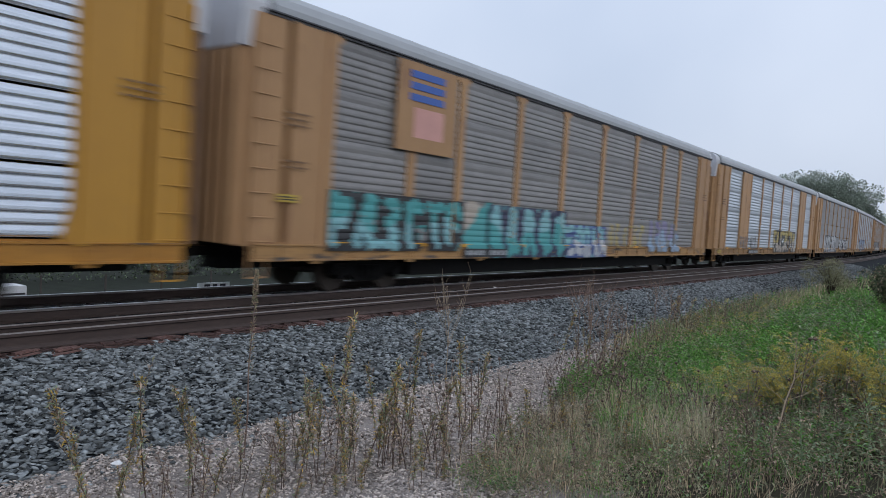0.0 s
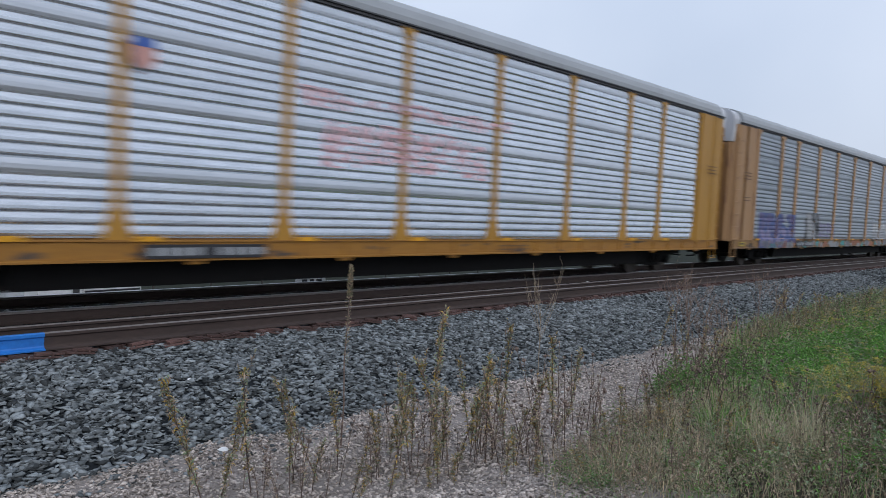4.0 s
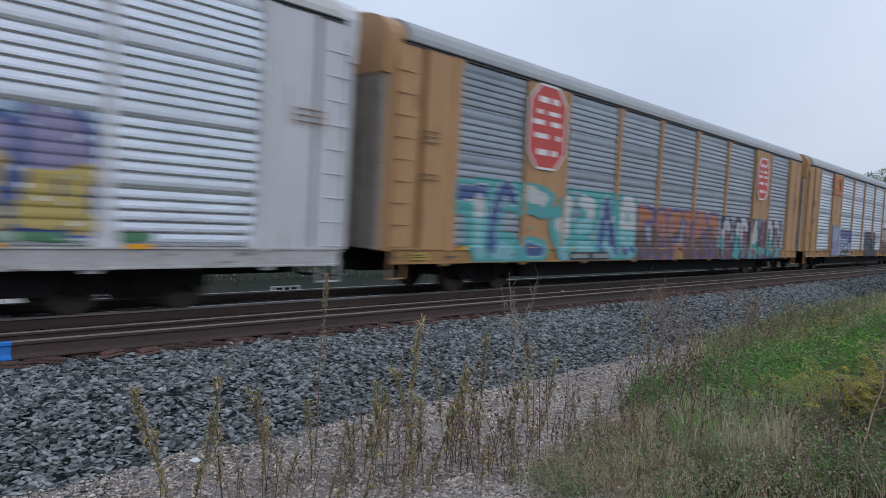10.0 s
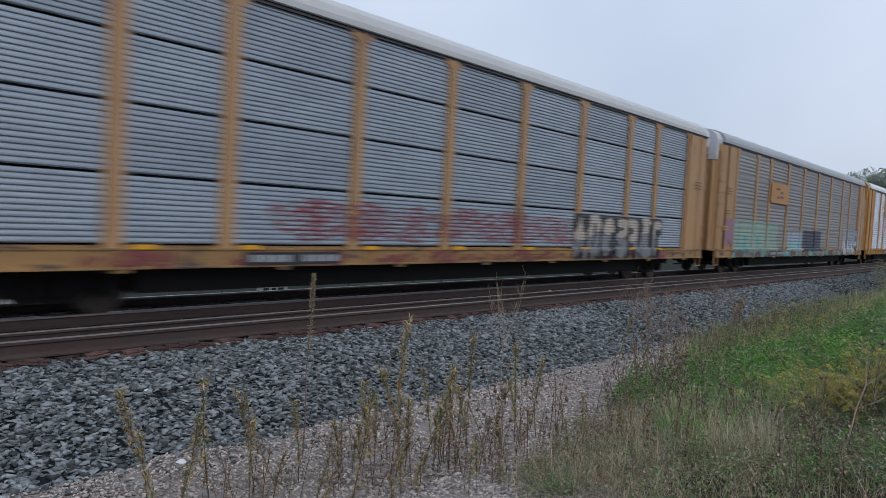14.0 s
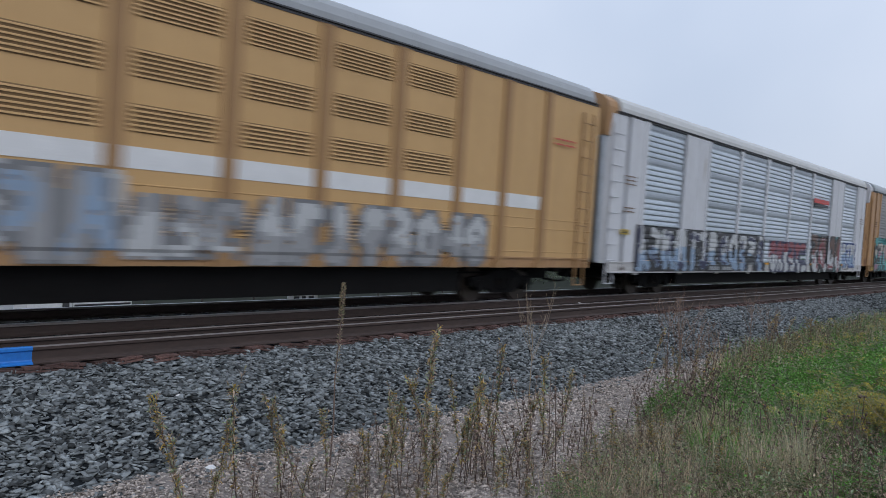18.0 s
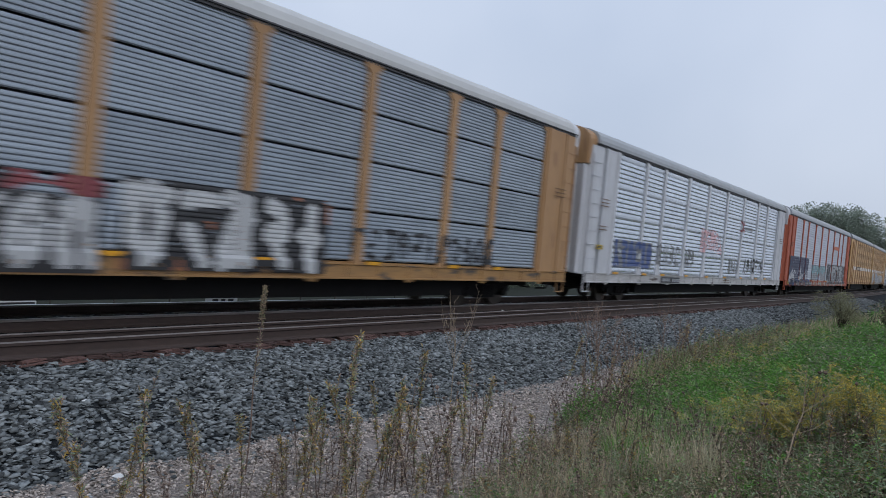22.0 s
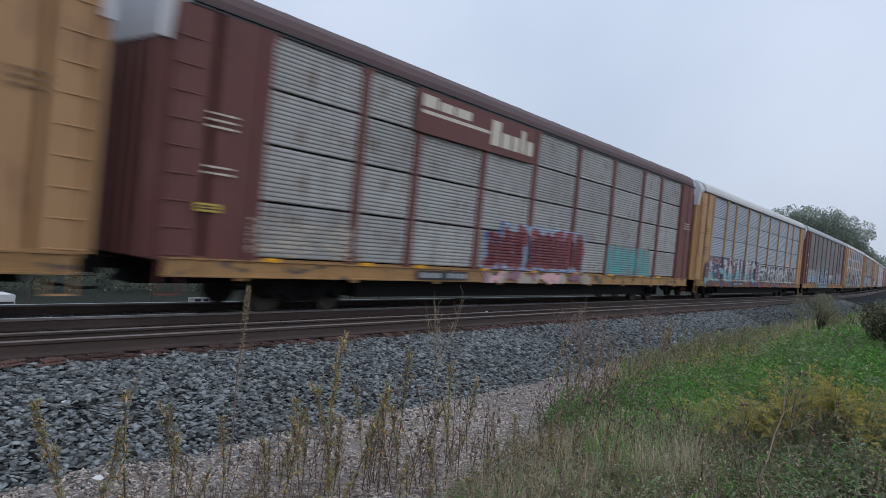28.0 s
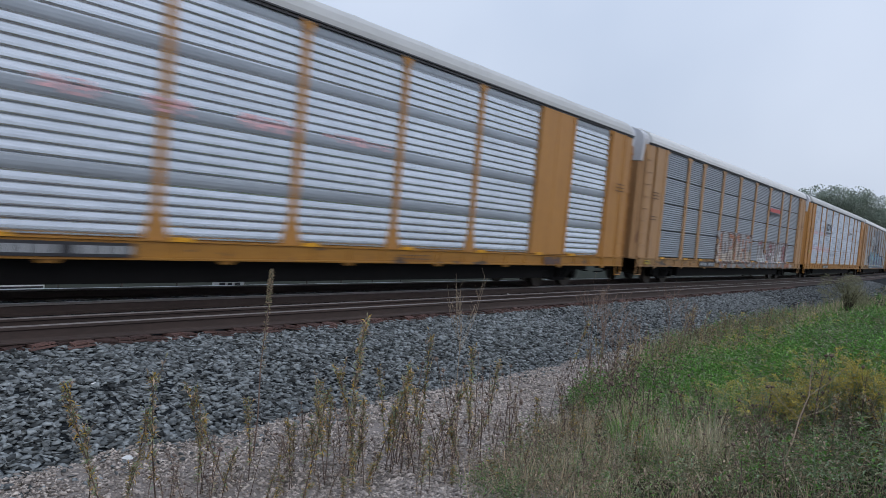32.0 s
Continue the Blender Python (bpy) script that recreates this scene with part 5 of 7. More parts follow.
gs = random.Random(5)
near_b = spots_on(BED, 0.5, 16, -5.05, -2.5, 31000, 0.004, gs)
mid_b = spots_on(BED, 16, 36, -5.0, -2.5, 20000, 0.006, gs)
far_b = spots_on(BED, 36, 80, -5.0, -2.5, 10000, 0.01, gs)
crib = spots_on(BED, -2, 30, -2.3, 2.2, 9000, 0.0, gs)
toe = spots_on(LAND, 1.0, 20, -5.5, -4.8, 900, 0.01, gs)
sizes = [0.036 + 0.06 * gs.random() ** 1.6 for _ in near_b] + [0.038 + 0.055 * gs.random() ** 1.6 for _ in mid_b] + [gs.uniform(0.05, 0.085) for _ in far_b] + [gs.uniform(0.03, 0.06) for _ in crib] + [gs.uniform(0.025, 0.055) for _ in toe]
scatter_stones("ballast_stones", near_b + mid_b + far_b + crib + toe, sizes, M["ballast"], 0.6, 11, "blue-grey crushed ballast stones heaped along the track", "ballast stones")
gr_n = spots_on(LAND, 1.5, 10, -9.4, -4.8, 56000, 0.002, gs)
gr_f = spots_on(LAND, 10, 18, -8.2, -4.9, 22000, 0.003, gs)
sizes = [0.014 + 0.032 * gs.random() ** 2 for _ in gr_n] + [gs.uniform(0.018, 0.042) for _ in gr_f]
scatter_stones("gravel_stones", gr_n + gr_f, sizes, M["gravel"], 0.7, 12, "pale pinkish-grey gravel beside the ballast", "gravel")
pale = [along(s, o)[0] for s, o in ((3.77, -5.16), (17.45, -0.85), (6.4, -3.9), (4.1, -3.7), (7.9, -5.3), (9.1, -5.9))]
for k, p in enumerate(pale):
    v, f = stone_shapes(1, 0.6, 60 + k)[0]
    r = 0.085 if k < 2 else 0.05
    o = p.y - TRACK_Y
    z = height(BED if o > -4.9 else LAND, o) + (0.0 if k > 1 else 0.03)
    ob = new("pale_stone", mesh_of("pale_stone", v * (r * 1.3, r * 0.8, r * 0.8) if k == 0 else v * r, [tuple(int(i) for i in q) for q in f], [M["white"]]))
    ob.matrix_world = Matrix.Translation((p.x, p.y, z + 0.02))
    tagged(ob, "single pale stone lying among the dark ballast", "stone", "pale stones")

# ---- plants ----
M["green"] = material("grass_green", (0.195, 0.42, 0.088), (0.085, 0.19, 0.045), 0.7, 0, 6, 0.8, amount=0.5, per_island=0.4, spec=0.25, thin=0.3)
M["olive"] = material("grass_olive", (0.36, 0.35, 0.215), (0.20, 0.20, 0.125), 0.75, 0, 6, 0.8, amount=0.5, per_island=0.4, spec=0.2, thin=0.3)
M["dry"] = material("grass_dry", (0.600, 0.468, 0.312), (0.384, 0.294, 0.198), 0.8, 0, 6, 0.8, amount=0.5, per_island=0.4, spec=0.2, thin=0.25)
M["straw"] = material("grass_straw", (0.58, 0.53, 0.38), (0.36, 0.33, 0.22), 0.8, 0, 6, 0.8, amount=0.5, per_island=0.35, spec=0.2, thin=0.25)
M["stem"] = material("dead_stem", (0.20, 0.145, 0.12), (0.07, 0.052, 0.045), 0.85, 0, 12, 2, amount=0.5, per_object=0.35, spec=0.2)
M["pale_stem"] = material("pale_stem", (0.42, 0.34, 0.25), (0.28, 0.215, 0.15), 0.85, 0, 12, 2, amount=0.5, spec=0.2)
M["husk"] = material("dead_leaf", (0.48, 0.37, 0.28), (0.22, 0.16, 0.12), 0.85, 0, 12, 2, amount=0.5, per_island=0.5, spec=0.15, thin=0.25)
M["amber"] = material("turning_leaf", (0.529, 0.368, 0.092), (0.356, 0.230, 0.063), 0.8, 0, 12, 2, amount=0.5, per_island=0.45, spec=0.2, thin=0.3)
M["leaf"] = material("weed_leaf", (0.29, 0.37, 0.215), (0.125, 0.165, 0.10), 0.65, 0, 12, 2, amount=0.5, per_island=0.5, spec=0.25, thin=0.3)
M["gold"] = material("goldenrod_plume", (0.62, 0.50, 0.095), (0.41, 0.33, 0.07), 0.8, 0, 12, 2, amount=0.5, per_island=0.5, spec=0.15, thin=0.25)
M["dark_leaf"] = material("bush_leaf", (0.095, 0.115, 0.068), (0.045, 0.056, 0.035), 0.7, 0, 8, 1, amount=0.5, per_island=0.5, spec=0.2, thin=0.2)
# far trees: distance haze is put into this pale, low-contrast leaf colour
M["hazy_tree_leaf"] = material("hazy_tree_leaf", (0.37, 0.42, 0.35), (0.28, 0.32, 0.27), 0.85, 0, 2, 0.3, amount=0.5, per_island=0.3, spec=0.1, thin=0.4)
M["bark"] = material("bark", (0.10, 0.08, 0.065), (0.05, 0.04, 0.033), 0.9, 0, 8, 1, (1, 1, 0.2), 0.5, spec=0.2)


class Tuft:
    """Blades, leaves and stems in one mesh."""

    def __init__(self):
        self.v, self.f, self.s = [], [], []

    def blade(self, p, way, length, width, droop, slot=0):
        a = Vector(p)
        side = Vector((-way.y, way.x, 0))
        side = side.normalized() if side.length > 1e-4 else Vector((1, 0, 0))
        b = a + way * (0.55 * length)
        c = b + (way + Vector((way.x, way.y, 0)) * droop - Vector((0, 0, droop))) * (0.45 * length)
        k = len(self.v)
        self.v += [tuple(a - side * width / 2), tuple(a + side * width / 2), tuple(b + side * width * 0.4), tuple(b - side * width * 0.4), tuple(c)]
        self.f += [(k, k + 1, k + 2, k + 3), (k + 3, k + 2, k + 4)]
        self.s += [slot, slot]

    def leaf(self, p, way, length, width, slot=0):
        a, way = Vector(p), Vector(way).normalized()
        side = way.cross(Vector((0.3, 0.2, 1))).normalized()
        up = side.cross(way) * 0.15 * length
        k = len(self.v)
        self.v += [tuple(a), tuple(a + way * length * 0.5 + side * width / 2 + up), tuple(a + way * length), tuple(a + way * length * 0.5 - side * width / 2 + up)]
        self.f += [(k, k + 1, k + 2, k + 3)]
        self.s += [slot]

    def stem(self, pts, r0, r1, n=4, slot=0):
        k = len(self.v)
        m = len(pts)
        for i, p in enumerate(pts):
            r = r0 + (r1 - r0) * i / (m - 1)
            for j in range(n):
                w = 2 * math.pi * j / n
                self.v.append((p[0] + r * math.cos(w), p[1] + r * math.sin(w), p[2]))
        for i in range(m - 1):
            for j in range(n):
                self.f.append((k + i * n + j, k + i * n + (j + 1) % n, k + (i + 1) * n + (j + 1) % n, k + (i + 1) * n + j))
                self.s.append(slot)

    def bud(self, p, r, slot=0):
        """A small rough ball."""
        x, y, z = p
        k = len(self.v)
        self.v += [(x, y, z - r), (x + r, y, z), (x, y + r, z), (x - r, y, z), (x, y - r, z), (x, y, z + 0.8 * r)]
        self.f += [(k, k + 2, k + 1), (k, k + 3, k + 2), (k, k + 4, k + 3), (k, k + 1, k + 4), (k + 5, k + 1, k + 2), (k + 5, k + 2, k + 3), (k + 5, k + 3, k + 4), (k + 5, k + 4, k + 1)]
        self.s += [slot] * 8

    def mesh(self, name, *keys):
        return mesh_of(name, self.v, self.f, [M[k] for k in keys], self.s)


def land_z(x, y):
    return height(LAND, y - TRACK_Y) + (bump(x, y - TRACK_Y, 0.05) if x < 40 else 0.0)


def turf_edge(x):
    """How far towards the track the turf reaches."""
    edge = ((0, 2.1), (5.0, 2.3), (6.0, 2.8), (7.2, 3.35), (8.3, 3.9), (9.2, 4.4), (10.3, 5.2), (12.5, 5.7), (13.6, 5.4), (15, 6.3), (20, 6.9), (40, 7.0), (90, 7.6))
    for (a, ya), (b, yb) in zip(edge, edge[1:]):
        if x <= b:
            return ya + (yb - ya) * (x - a) / (b - a) + 0.4 * noise.noise(Vector((x * 1.3, 2.0, 0.5))) + 0.3 * noise.noise(Vector((x * 4.1, 5.0, 0.5)))
    return 7.0


def way_of(g, lean):
    a = g.uniform(0, 6.283)
    return Vector((math.cos(a) * lean, math.sin(a) * lean, 1)).normalized()


def drift_of(g, cx, cy, sx, sy, past=0.0):
    """A spot in a drift of plants, kept off the gravel and away from the eye."""
    while True:
        x, y = g.gauss(cx, sx), g.gauss(cy, sy)
        if math.hypot(x, y) > 4.7 and y < turf_edge(x) + past and x > max(3, cx - 2 * sx):
            return x, y


def turf(t, g, count, drift, length, mix, width, lean=0.7):
    """Blades in a drift; mix: shares of green, olive, dry and straw."""
    for _ in range(count):
        x, y = drift_of(g, *drift)
        near = 1.0 if x < 15 else 0.5
        lush = 1 + near * (0.7 * noise.noise(Vector((x * 1.4, y * 1.4, 1.7))) + 0.9 * noise.noise(Vector((x * 3.1, y * 3.1, 4.4))))
        if lush < g.uniform(0.45, 1.1):
            continue
        tone = noise.noise(Vector((x * 1.9, y * 1.9, 8.2)))
        a, b, c, d = mix
        slot = g.choices((0, 1, 2, 3), (a * 1.8, b, c * 0.5, d * 0.5) if tone > 0.1 else (a * 0.5, b, c * 2.2, d * 1.6) if tone < -0.12 else mix)[0]
        t.blade((x, y, land_z(x, y) - 0.02), way_of(g, g.uniform(0.1, lean)), g.uniform(*length) * lush, width * g.uniform(0.6, 1.4), g.uniform(0.1, 0.9), slot)


gg = random.Random(21)
grass = Tuft()
# a mixed short sward everywhere, then the drifts that stand out
turf(grass, gg, 8000, (7.0, 2.0, 1.5, 1.0), (0.04, 0.2), (0.26, 0.42, 0.24, 0.08), 0.0055)
turf(grass, gg, 9000, (9.5, 2.0, 1.6, 1.2), (0.06, 0.26), (0.44, 0.36, 0.15, 0.05), 0.007)
turf(grass, gg, 1800, (6.5, 1.98, 0.2, 0.16), (0.28, 0.62), (0.06, 0.20, 0.14, 0.60), 0.0038, 0.55)
turf(grass, gg, 700, (6.5, 2.55, 0.4, 0.3), (0.25, 0.5), (0.20, 0.35, 0.15, 0.30), 0.0045, 0.6)
turf(grass, gg, 5600, (8.0, 2.4, 0.7, 0.35), (0.2, 0.46), (0.78, 0.18, 0.02, 0.02), 0.0065, 0.7)
turf(grass, gg, 3600, (9.6, 3.1, 0.7, 0.45), (0.2, 0.42), (0.80, 0.16, 0.02, 0.02), 0.008, 0.7)
turf(grass, gg, 1500, (6.0, 3.1, 0.7, 0.5, 0.4), (0.06, 0.3), (0.10, 0.34, 0.42, 0.14), 0.005, 0.9)
turf(grass, gg, 8000, (8.2, 3.72, 0.36, 0.22, 0.6), (0.12, 0.36), (0.0, 0.04, 0.80, 0.16), 0.006)
turf(grass, gg, 2400, (7.4, 2.75, 0.5, 0.3), (0.18, 0.5), (0.58, 0.26, 0.08, 0.08), 0.0055, 0.6)
turf(grass, gg, 5000, (11.0, 5.0, 0.9, 0.45), (0.10, 0.30), (0.84, 0.14, 0.02, 0.0), 0.010)
turf(grass, gg, 8000, (12.6, 3.7, 1.3, 0.8), (0.10, 0.34), (0.74, 0.22, 0.03, 0.01), 0.010)
turf(grass, gg, 6000, (13.5, 1.6, 2.2, 1.0), (0.10, 0.30), (0.76, 0.20, 0.03, 0.01), 0.010)
turf(grass, gg, 8000, (20, 3.2, 3.5, 1.3), (0.12, 0.36), (0.66, 0.28, 0.05, 0.01), 0.013)
turf(grass, gg, 12000, (21, 6.0, 4.5, 0.5), (0.15, 0.7), (0.20, 0.36, 0.32, 0.12), 0.011)
turf(grass, gg, 6000, (36, 6.3, 8.0, 0.6), (0.25, 0.8), (0.25, 0.38, 0.27, 0.10), 0.018)
turf(grass, gg, 6000, (31, 3.0, 5.0, 2.0), (0.2, 0.5), (0.66, 0.28, 0.05, 0.01), 0.022)
turf(grass, gg, 7000, (55, 2.5, 12, 3.0), (0.3, 0.8), (0.50, 0.38, 0.10, 0.02), 0.035)
# a tangle of fallen and leaning stems through the near weeds
for count, drift, length in ((2200, (6.6, 2.2, 1.3, 1.0), (0.12, 0.5)), (3000, (6.3, 3.1, 0.8, 0.45, 0.8), (0.12, 0.5)), (450, (5.2, 3.6, 0.6, 0.5, 1.2), (0.1, 0.45)), (1500, (8.6, 3.4, 0.9, 0.7, 0.4), (0.15, 0.5)), (2200, (8.6, 1.5, 1.2, 0.8), (0.2, 0.6)), (2500, (13.5, 3.5, 2.0, 1.2), (0.2, 0.6)), (2500, (19, 5.5, 4.0, 0.8), (0.3, 0.8))):
    for _ in range(count):
        x, y = drift_of(gg, *drift)
        grass.blade((x, y, land_z(x, y) + gg.uniform(-0.02, 0.1)), way_of(gg, gg.uniform(0.1, 1.8)), gg.uniform(*length), (0.003 + 0.00035 * max(0, x - 6)) * gg.uniform(0.7, 1.5), gg.uniform(0.0, 0.7), gg.choices((1, 2, 3, 4, 5), (0.18, 0.26, 0.18, 0.20, 0.18))[0])
tagged(new("grass", grass.mesh("grass", "green", "olive", "dry", "straw", "stem", "husk")), "rough trackside grass, lush green to pale straw", "grass", kind="stuff")

# small broad leaves low in the grass
herb = Tuft()
for count, drift, up, mix in ((5000, (6.8, 2.2, 1.2, 1.0), 0.25, (0.10, 0.30, 0.32, 0.28)), (6000, (9.4, 2.0, 1.4, 1.0), 0.35, (0.30, 0.34, 0.26, 0.10)), (4500, (11.0, 5.1, 0.8, 0.4), 0.3, (0.72, 0.2, 0.08, 0.0)),
                              (8000, (12.6, 3.6, 1.3, 0.8), 0.32, (0.75, 0.17, 0.08, 0.0)), (7000, (20, 3.4, 3.6, 1.1), 0.4, (0.68, 0.2, 0.12, 0.0)), (3500, (30, 3.4, 5, 1.6), 0.5, (0.6, 0.3, 0.1, 0.0)), (1300, (5.8, 3.7, 0.8, 0.5, 0.9), 0.3, (0.06, 0.2, 0.3, 0.44))):
    for _ in range(count):
        x, y = drift_of(gg, *drift)
        if noise.noise(Vector((x * 0.9, y * 0.9, 9.0))) < -0.2 or (x < 12 and noise.noise(Vector((x * 2.9, y * 2.9, 3.0))) < -0.02):
            continue
        z = land_z(x, y) + gg.uniform(0.02, up)
        a = gg.uniform(0, 6.283)
        big = 1 + 0.04 * max(0, x - 9)
        herb.leaf((x, y, z), (math.cos(a), math.sin(a), gg.uniform(-0.3, 0.7)), gg.uniform(0.025, 0.07) * big, gg.uniform(0.012, 0.03) * big, gg.choices((0, 1, 2, 3), mix)[0])
# rounded clumps of broad leaves
for drift, n, size, high, mix in (((16.0, 2.2, 1.6, 0.7), 120, 0.11, 0.6, (0.85, 0.12, 0.03, 0)), ((7.6, 1.0, 0.9, 0.5), 110, 0.055, 0.5, (0.10, 0.36, 0.32, 0.22)), ((12.8, 3.7, 1.4, 0.9), 150, 0.085, 0.72, (0.78, 0.16, 0.06, 0)), ((11.0, 4.9, 0.7, 0.4), 40, 0.075, 0.5, (0.75, 0.2, 0.05, 0)), ((20, 3.2, 3.5, 1.2), 190, 0.10, 0.85, (0.5, 0.3, 0.16, 0.04)), ((10.2, 3.1, 1.0, 0.6), 110, 0.065, 0.46, (0.72, 0.2, 0.08, 0)),
                                  ((6.7, 2.2, 1.2, 0.9), 170, 0.045, 0.42, (0.08, 0.26, 0.32, 0.34)), ((6.1, 3.6, 0.8, 0.5, 0.9), 70, 0.036, 0.3, (0.10, 0.20, 0.25, 0.45)), ((5.3, 3.0, 0.5, 0.4, 0.9), 34, 0.034, 0.3, (0.12, 0.30, 0.28, 0.30)), ((5.9, 3.1, 0.6, 0.4, 0.9), 24, 0.05, 0.3, (0.22, 0.42, 0.22, 0.14)), ((9.6, 4.6, 0.45, 0.2, 0.5), 26, 0.06, 0.42, (0.5, 0.4, 0.1, 0.0)), ((7.6, 4.2, 0.6, 0.3, 0.9), 40, 0.034, 0.36, (0.03, 0.14, 0.28, 0.55)), ((19, 6.0, 3.0, 0.4), 120, 0.06, 0.7, (0.1, 0.3, 0.35, 0.25)), ((27, 6.3, 4.0, 0.4), 110, 0.08, 0.8, (0.1, 0.35, 0.35, 0.2)), ((29, 3.6, 4.5, 1.5), 90, 0.14, 0.7, (0.6, 0.3, 0.1, 0)), ((8.3, 3.8, 0.6, 0.4), 40, 0.035, 0.34, (0.0, 0.1, 0.25, 0.65))):
    for _ in range(n):
        x, y = drift_of(gg, *drift)
        r, h = gg.uniform(0.1, 0.28) * (1 + 0.02 * x), gg.uniform(0.4, 1.0) * high
        main = gg.choices((0, 1, 2, 3), mix)[0]
        for _ in range(70):
            a, q = gg.uniform(0, 6.283), math.sqrt(gg.random())
            px, py = x + math.cos(a) * r * q, y + math.sin(a) * r * q
            herb.leaf((px, py, land_z(px, py) + h * math.sqrt(1.02 - q * q) * gg.uniform(0.45, 1.05)), (math.cos(a) + gg.gauss(0, 0.5), math.sin(a) + gg.gauss(0, 0.5), gg.uniform(-0.4, 0.7)), size * gg.uniform(0.5, 1.15), size * gg.uniform(0.22, 0.5), main if gg.random() < 0.8 else gg.choice((0, 1, 2)))
tagged(new("low_herbs", herb.mesh("low_herbs", "green", "leaf", "olive", "husk")), "low small-leaved green weeds among the grass", "weeds", kind="stuff")


def bent(g, h, lean):
    """A slightly crooked upright line."""
    a = g.uniform(0, 6.283)
    cx, cy = math.cos(a) * lean, math.sin(a) * lean
    k = g.uniform(-0.03, 0.03)
    return lambda q: Vector((cx * q * q + k * math.sin(3.1 * q), cy * q * q, h * q))


def leafy_stalk(g, h):
    """A narrow dying stalk, its upper half clad in small upturned leaves."""
    st, lf = Tuft(), Tuft()
    line = bent(g, h, g.uniform(0.02, 0.16))
    st.stem([line(q)[:] for q in (0, 0.25, 0.5, 0.75, 1)], 0.006, 0.0025)
    bare = g.uniform(0.25, 0.5)
    for _ in range(g.randint(8, 13)):
        q = g.uniform(bare * 0.7, 0.9)
        a = g.uniform(0, 6.283)
        p = line(q)
        e = p + Vector((math.cos(a) * 0.35, math.sin(a) * 0.35, 0.95)) * g.uniform(0.08, 0.24)
        lf.stem([p[:], e[:]], 0.0025, 0.0015, 3, 4)
        for _ in range(g.randint(8, 14)):
            w = p.lerp(e, g.uniform(0.2, 1.05))
            b = g.uniform(0, 6.283)
            lf.leaf(w, (math.cos(b), math.sin(b), g.uniform(0.2, 1.6)), g.uniform(0.02, 0.06), g.uniform(0.008, 0.016), g.choices((0, 1, 2, 3), (0.42, 0.22, 0.18, 0.18))[0])
    for _ in range(int(175 * h)):
        q = 1 - (1 - 0.6 * bare) * g.random() ** 1.15
        b = g.uniform(0, 6.283)
        lf.leaf(line(q), (math.cos(b), math.sin(b), g.uniform(-0.8, 1.4)), g.uniform(0.025, 0.085), g.uniform(0.009, 0.02), g.choices((0, 1, 2, 3), (0.34, 0.22, 0.20, 0.24))[0])
    return st.mesh("stalk", "stem"), lf.mesh("leaves", "husk", "olive", "amber", "leaf", "stem")


def seed_weed(g, h):
    """A thin dark stem that forks into a few branches, each with a round seed head."""
    st, lf = Tuft(), Tuft()
    line = bent(g, h, g.uniform(0.02, 0.14))
    st.stem([line(q)[:] for q in (0, 0.3, 0.65, 1)], 0.0065, 0.003)
    ends = [line(1.0)]
    for _ in range(g.randint(3, 7)):
        q = g.uniform(0.35, 0.85)
        a = g.uniform(0, 6.283)
        p = line(q)
        e = p + Vector((math.cos(a) * 0.45, math.sin(a) * 0.45, 0.9)) * g.uniform(0.12, 0.34)
        mid = p.lerp(e, 0.5) + Vector((math.cos(a), math.sin(a), -0.3)) * 0.02
        lf.stem([p[:], mid[:], e[:]], 0.004, 0.002, 3, 0)
        ends.append(e)
    for e in ends:
        if g.random() < 0.75:
            lf.bud(e, g.uniform(0.014, 0.03), 0)
        for _ in range(9):
            b = g.uniform(0, 6.283)
            lf.leaf(e, (math.cos(b), math.sin(b), g.uniform(0.1, 1.6)), g.uniform(0.018, 0.045), g.uniform(0.005, 0.011), g.choice((0, 1)))
    for _ in range(g.randint(25, 60)):
        q = g.uniform(0.05, 0.9)
        b = g.uniform(0, 6.283)
        lf.leaf(line(q), (math.cos(b), math.sin(b), g.uniform(-0.9, 0.5)), g.uniform(0.025, 0.075), g.uniform(0.008, 0.018), g.choices((1, 2), (0.8, 0.2))[0])
    return st.mesh("stalk", "stem"), lf.mesh("seed_head", "stem", "husk", "olive")


gw = random.Random(33)
STALKS, SEEDS = [], []
for i in range(8):
    for build, shelf, words, piece in ((leafy_stalk, STALKS, "dying upright weed stalk with small brown and yellowish leaves", "leaves"), (seed_weed, SEEDS, "thin dead brown weed with round dried seed heads", "seed_head")):
        st, lf = build(gw, 1.0)
        ob = new("dead_weed", st)
        tagged(part(piece, lf, ob), kind="stuff")
        tagged(ob, words, "weed", "dead weeds beside the gravel")
        shelf.append(ob)
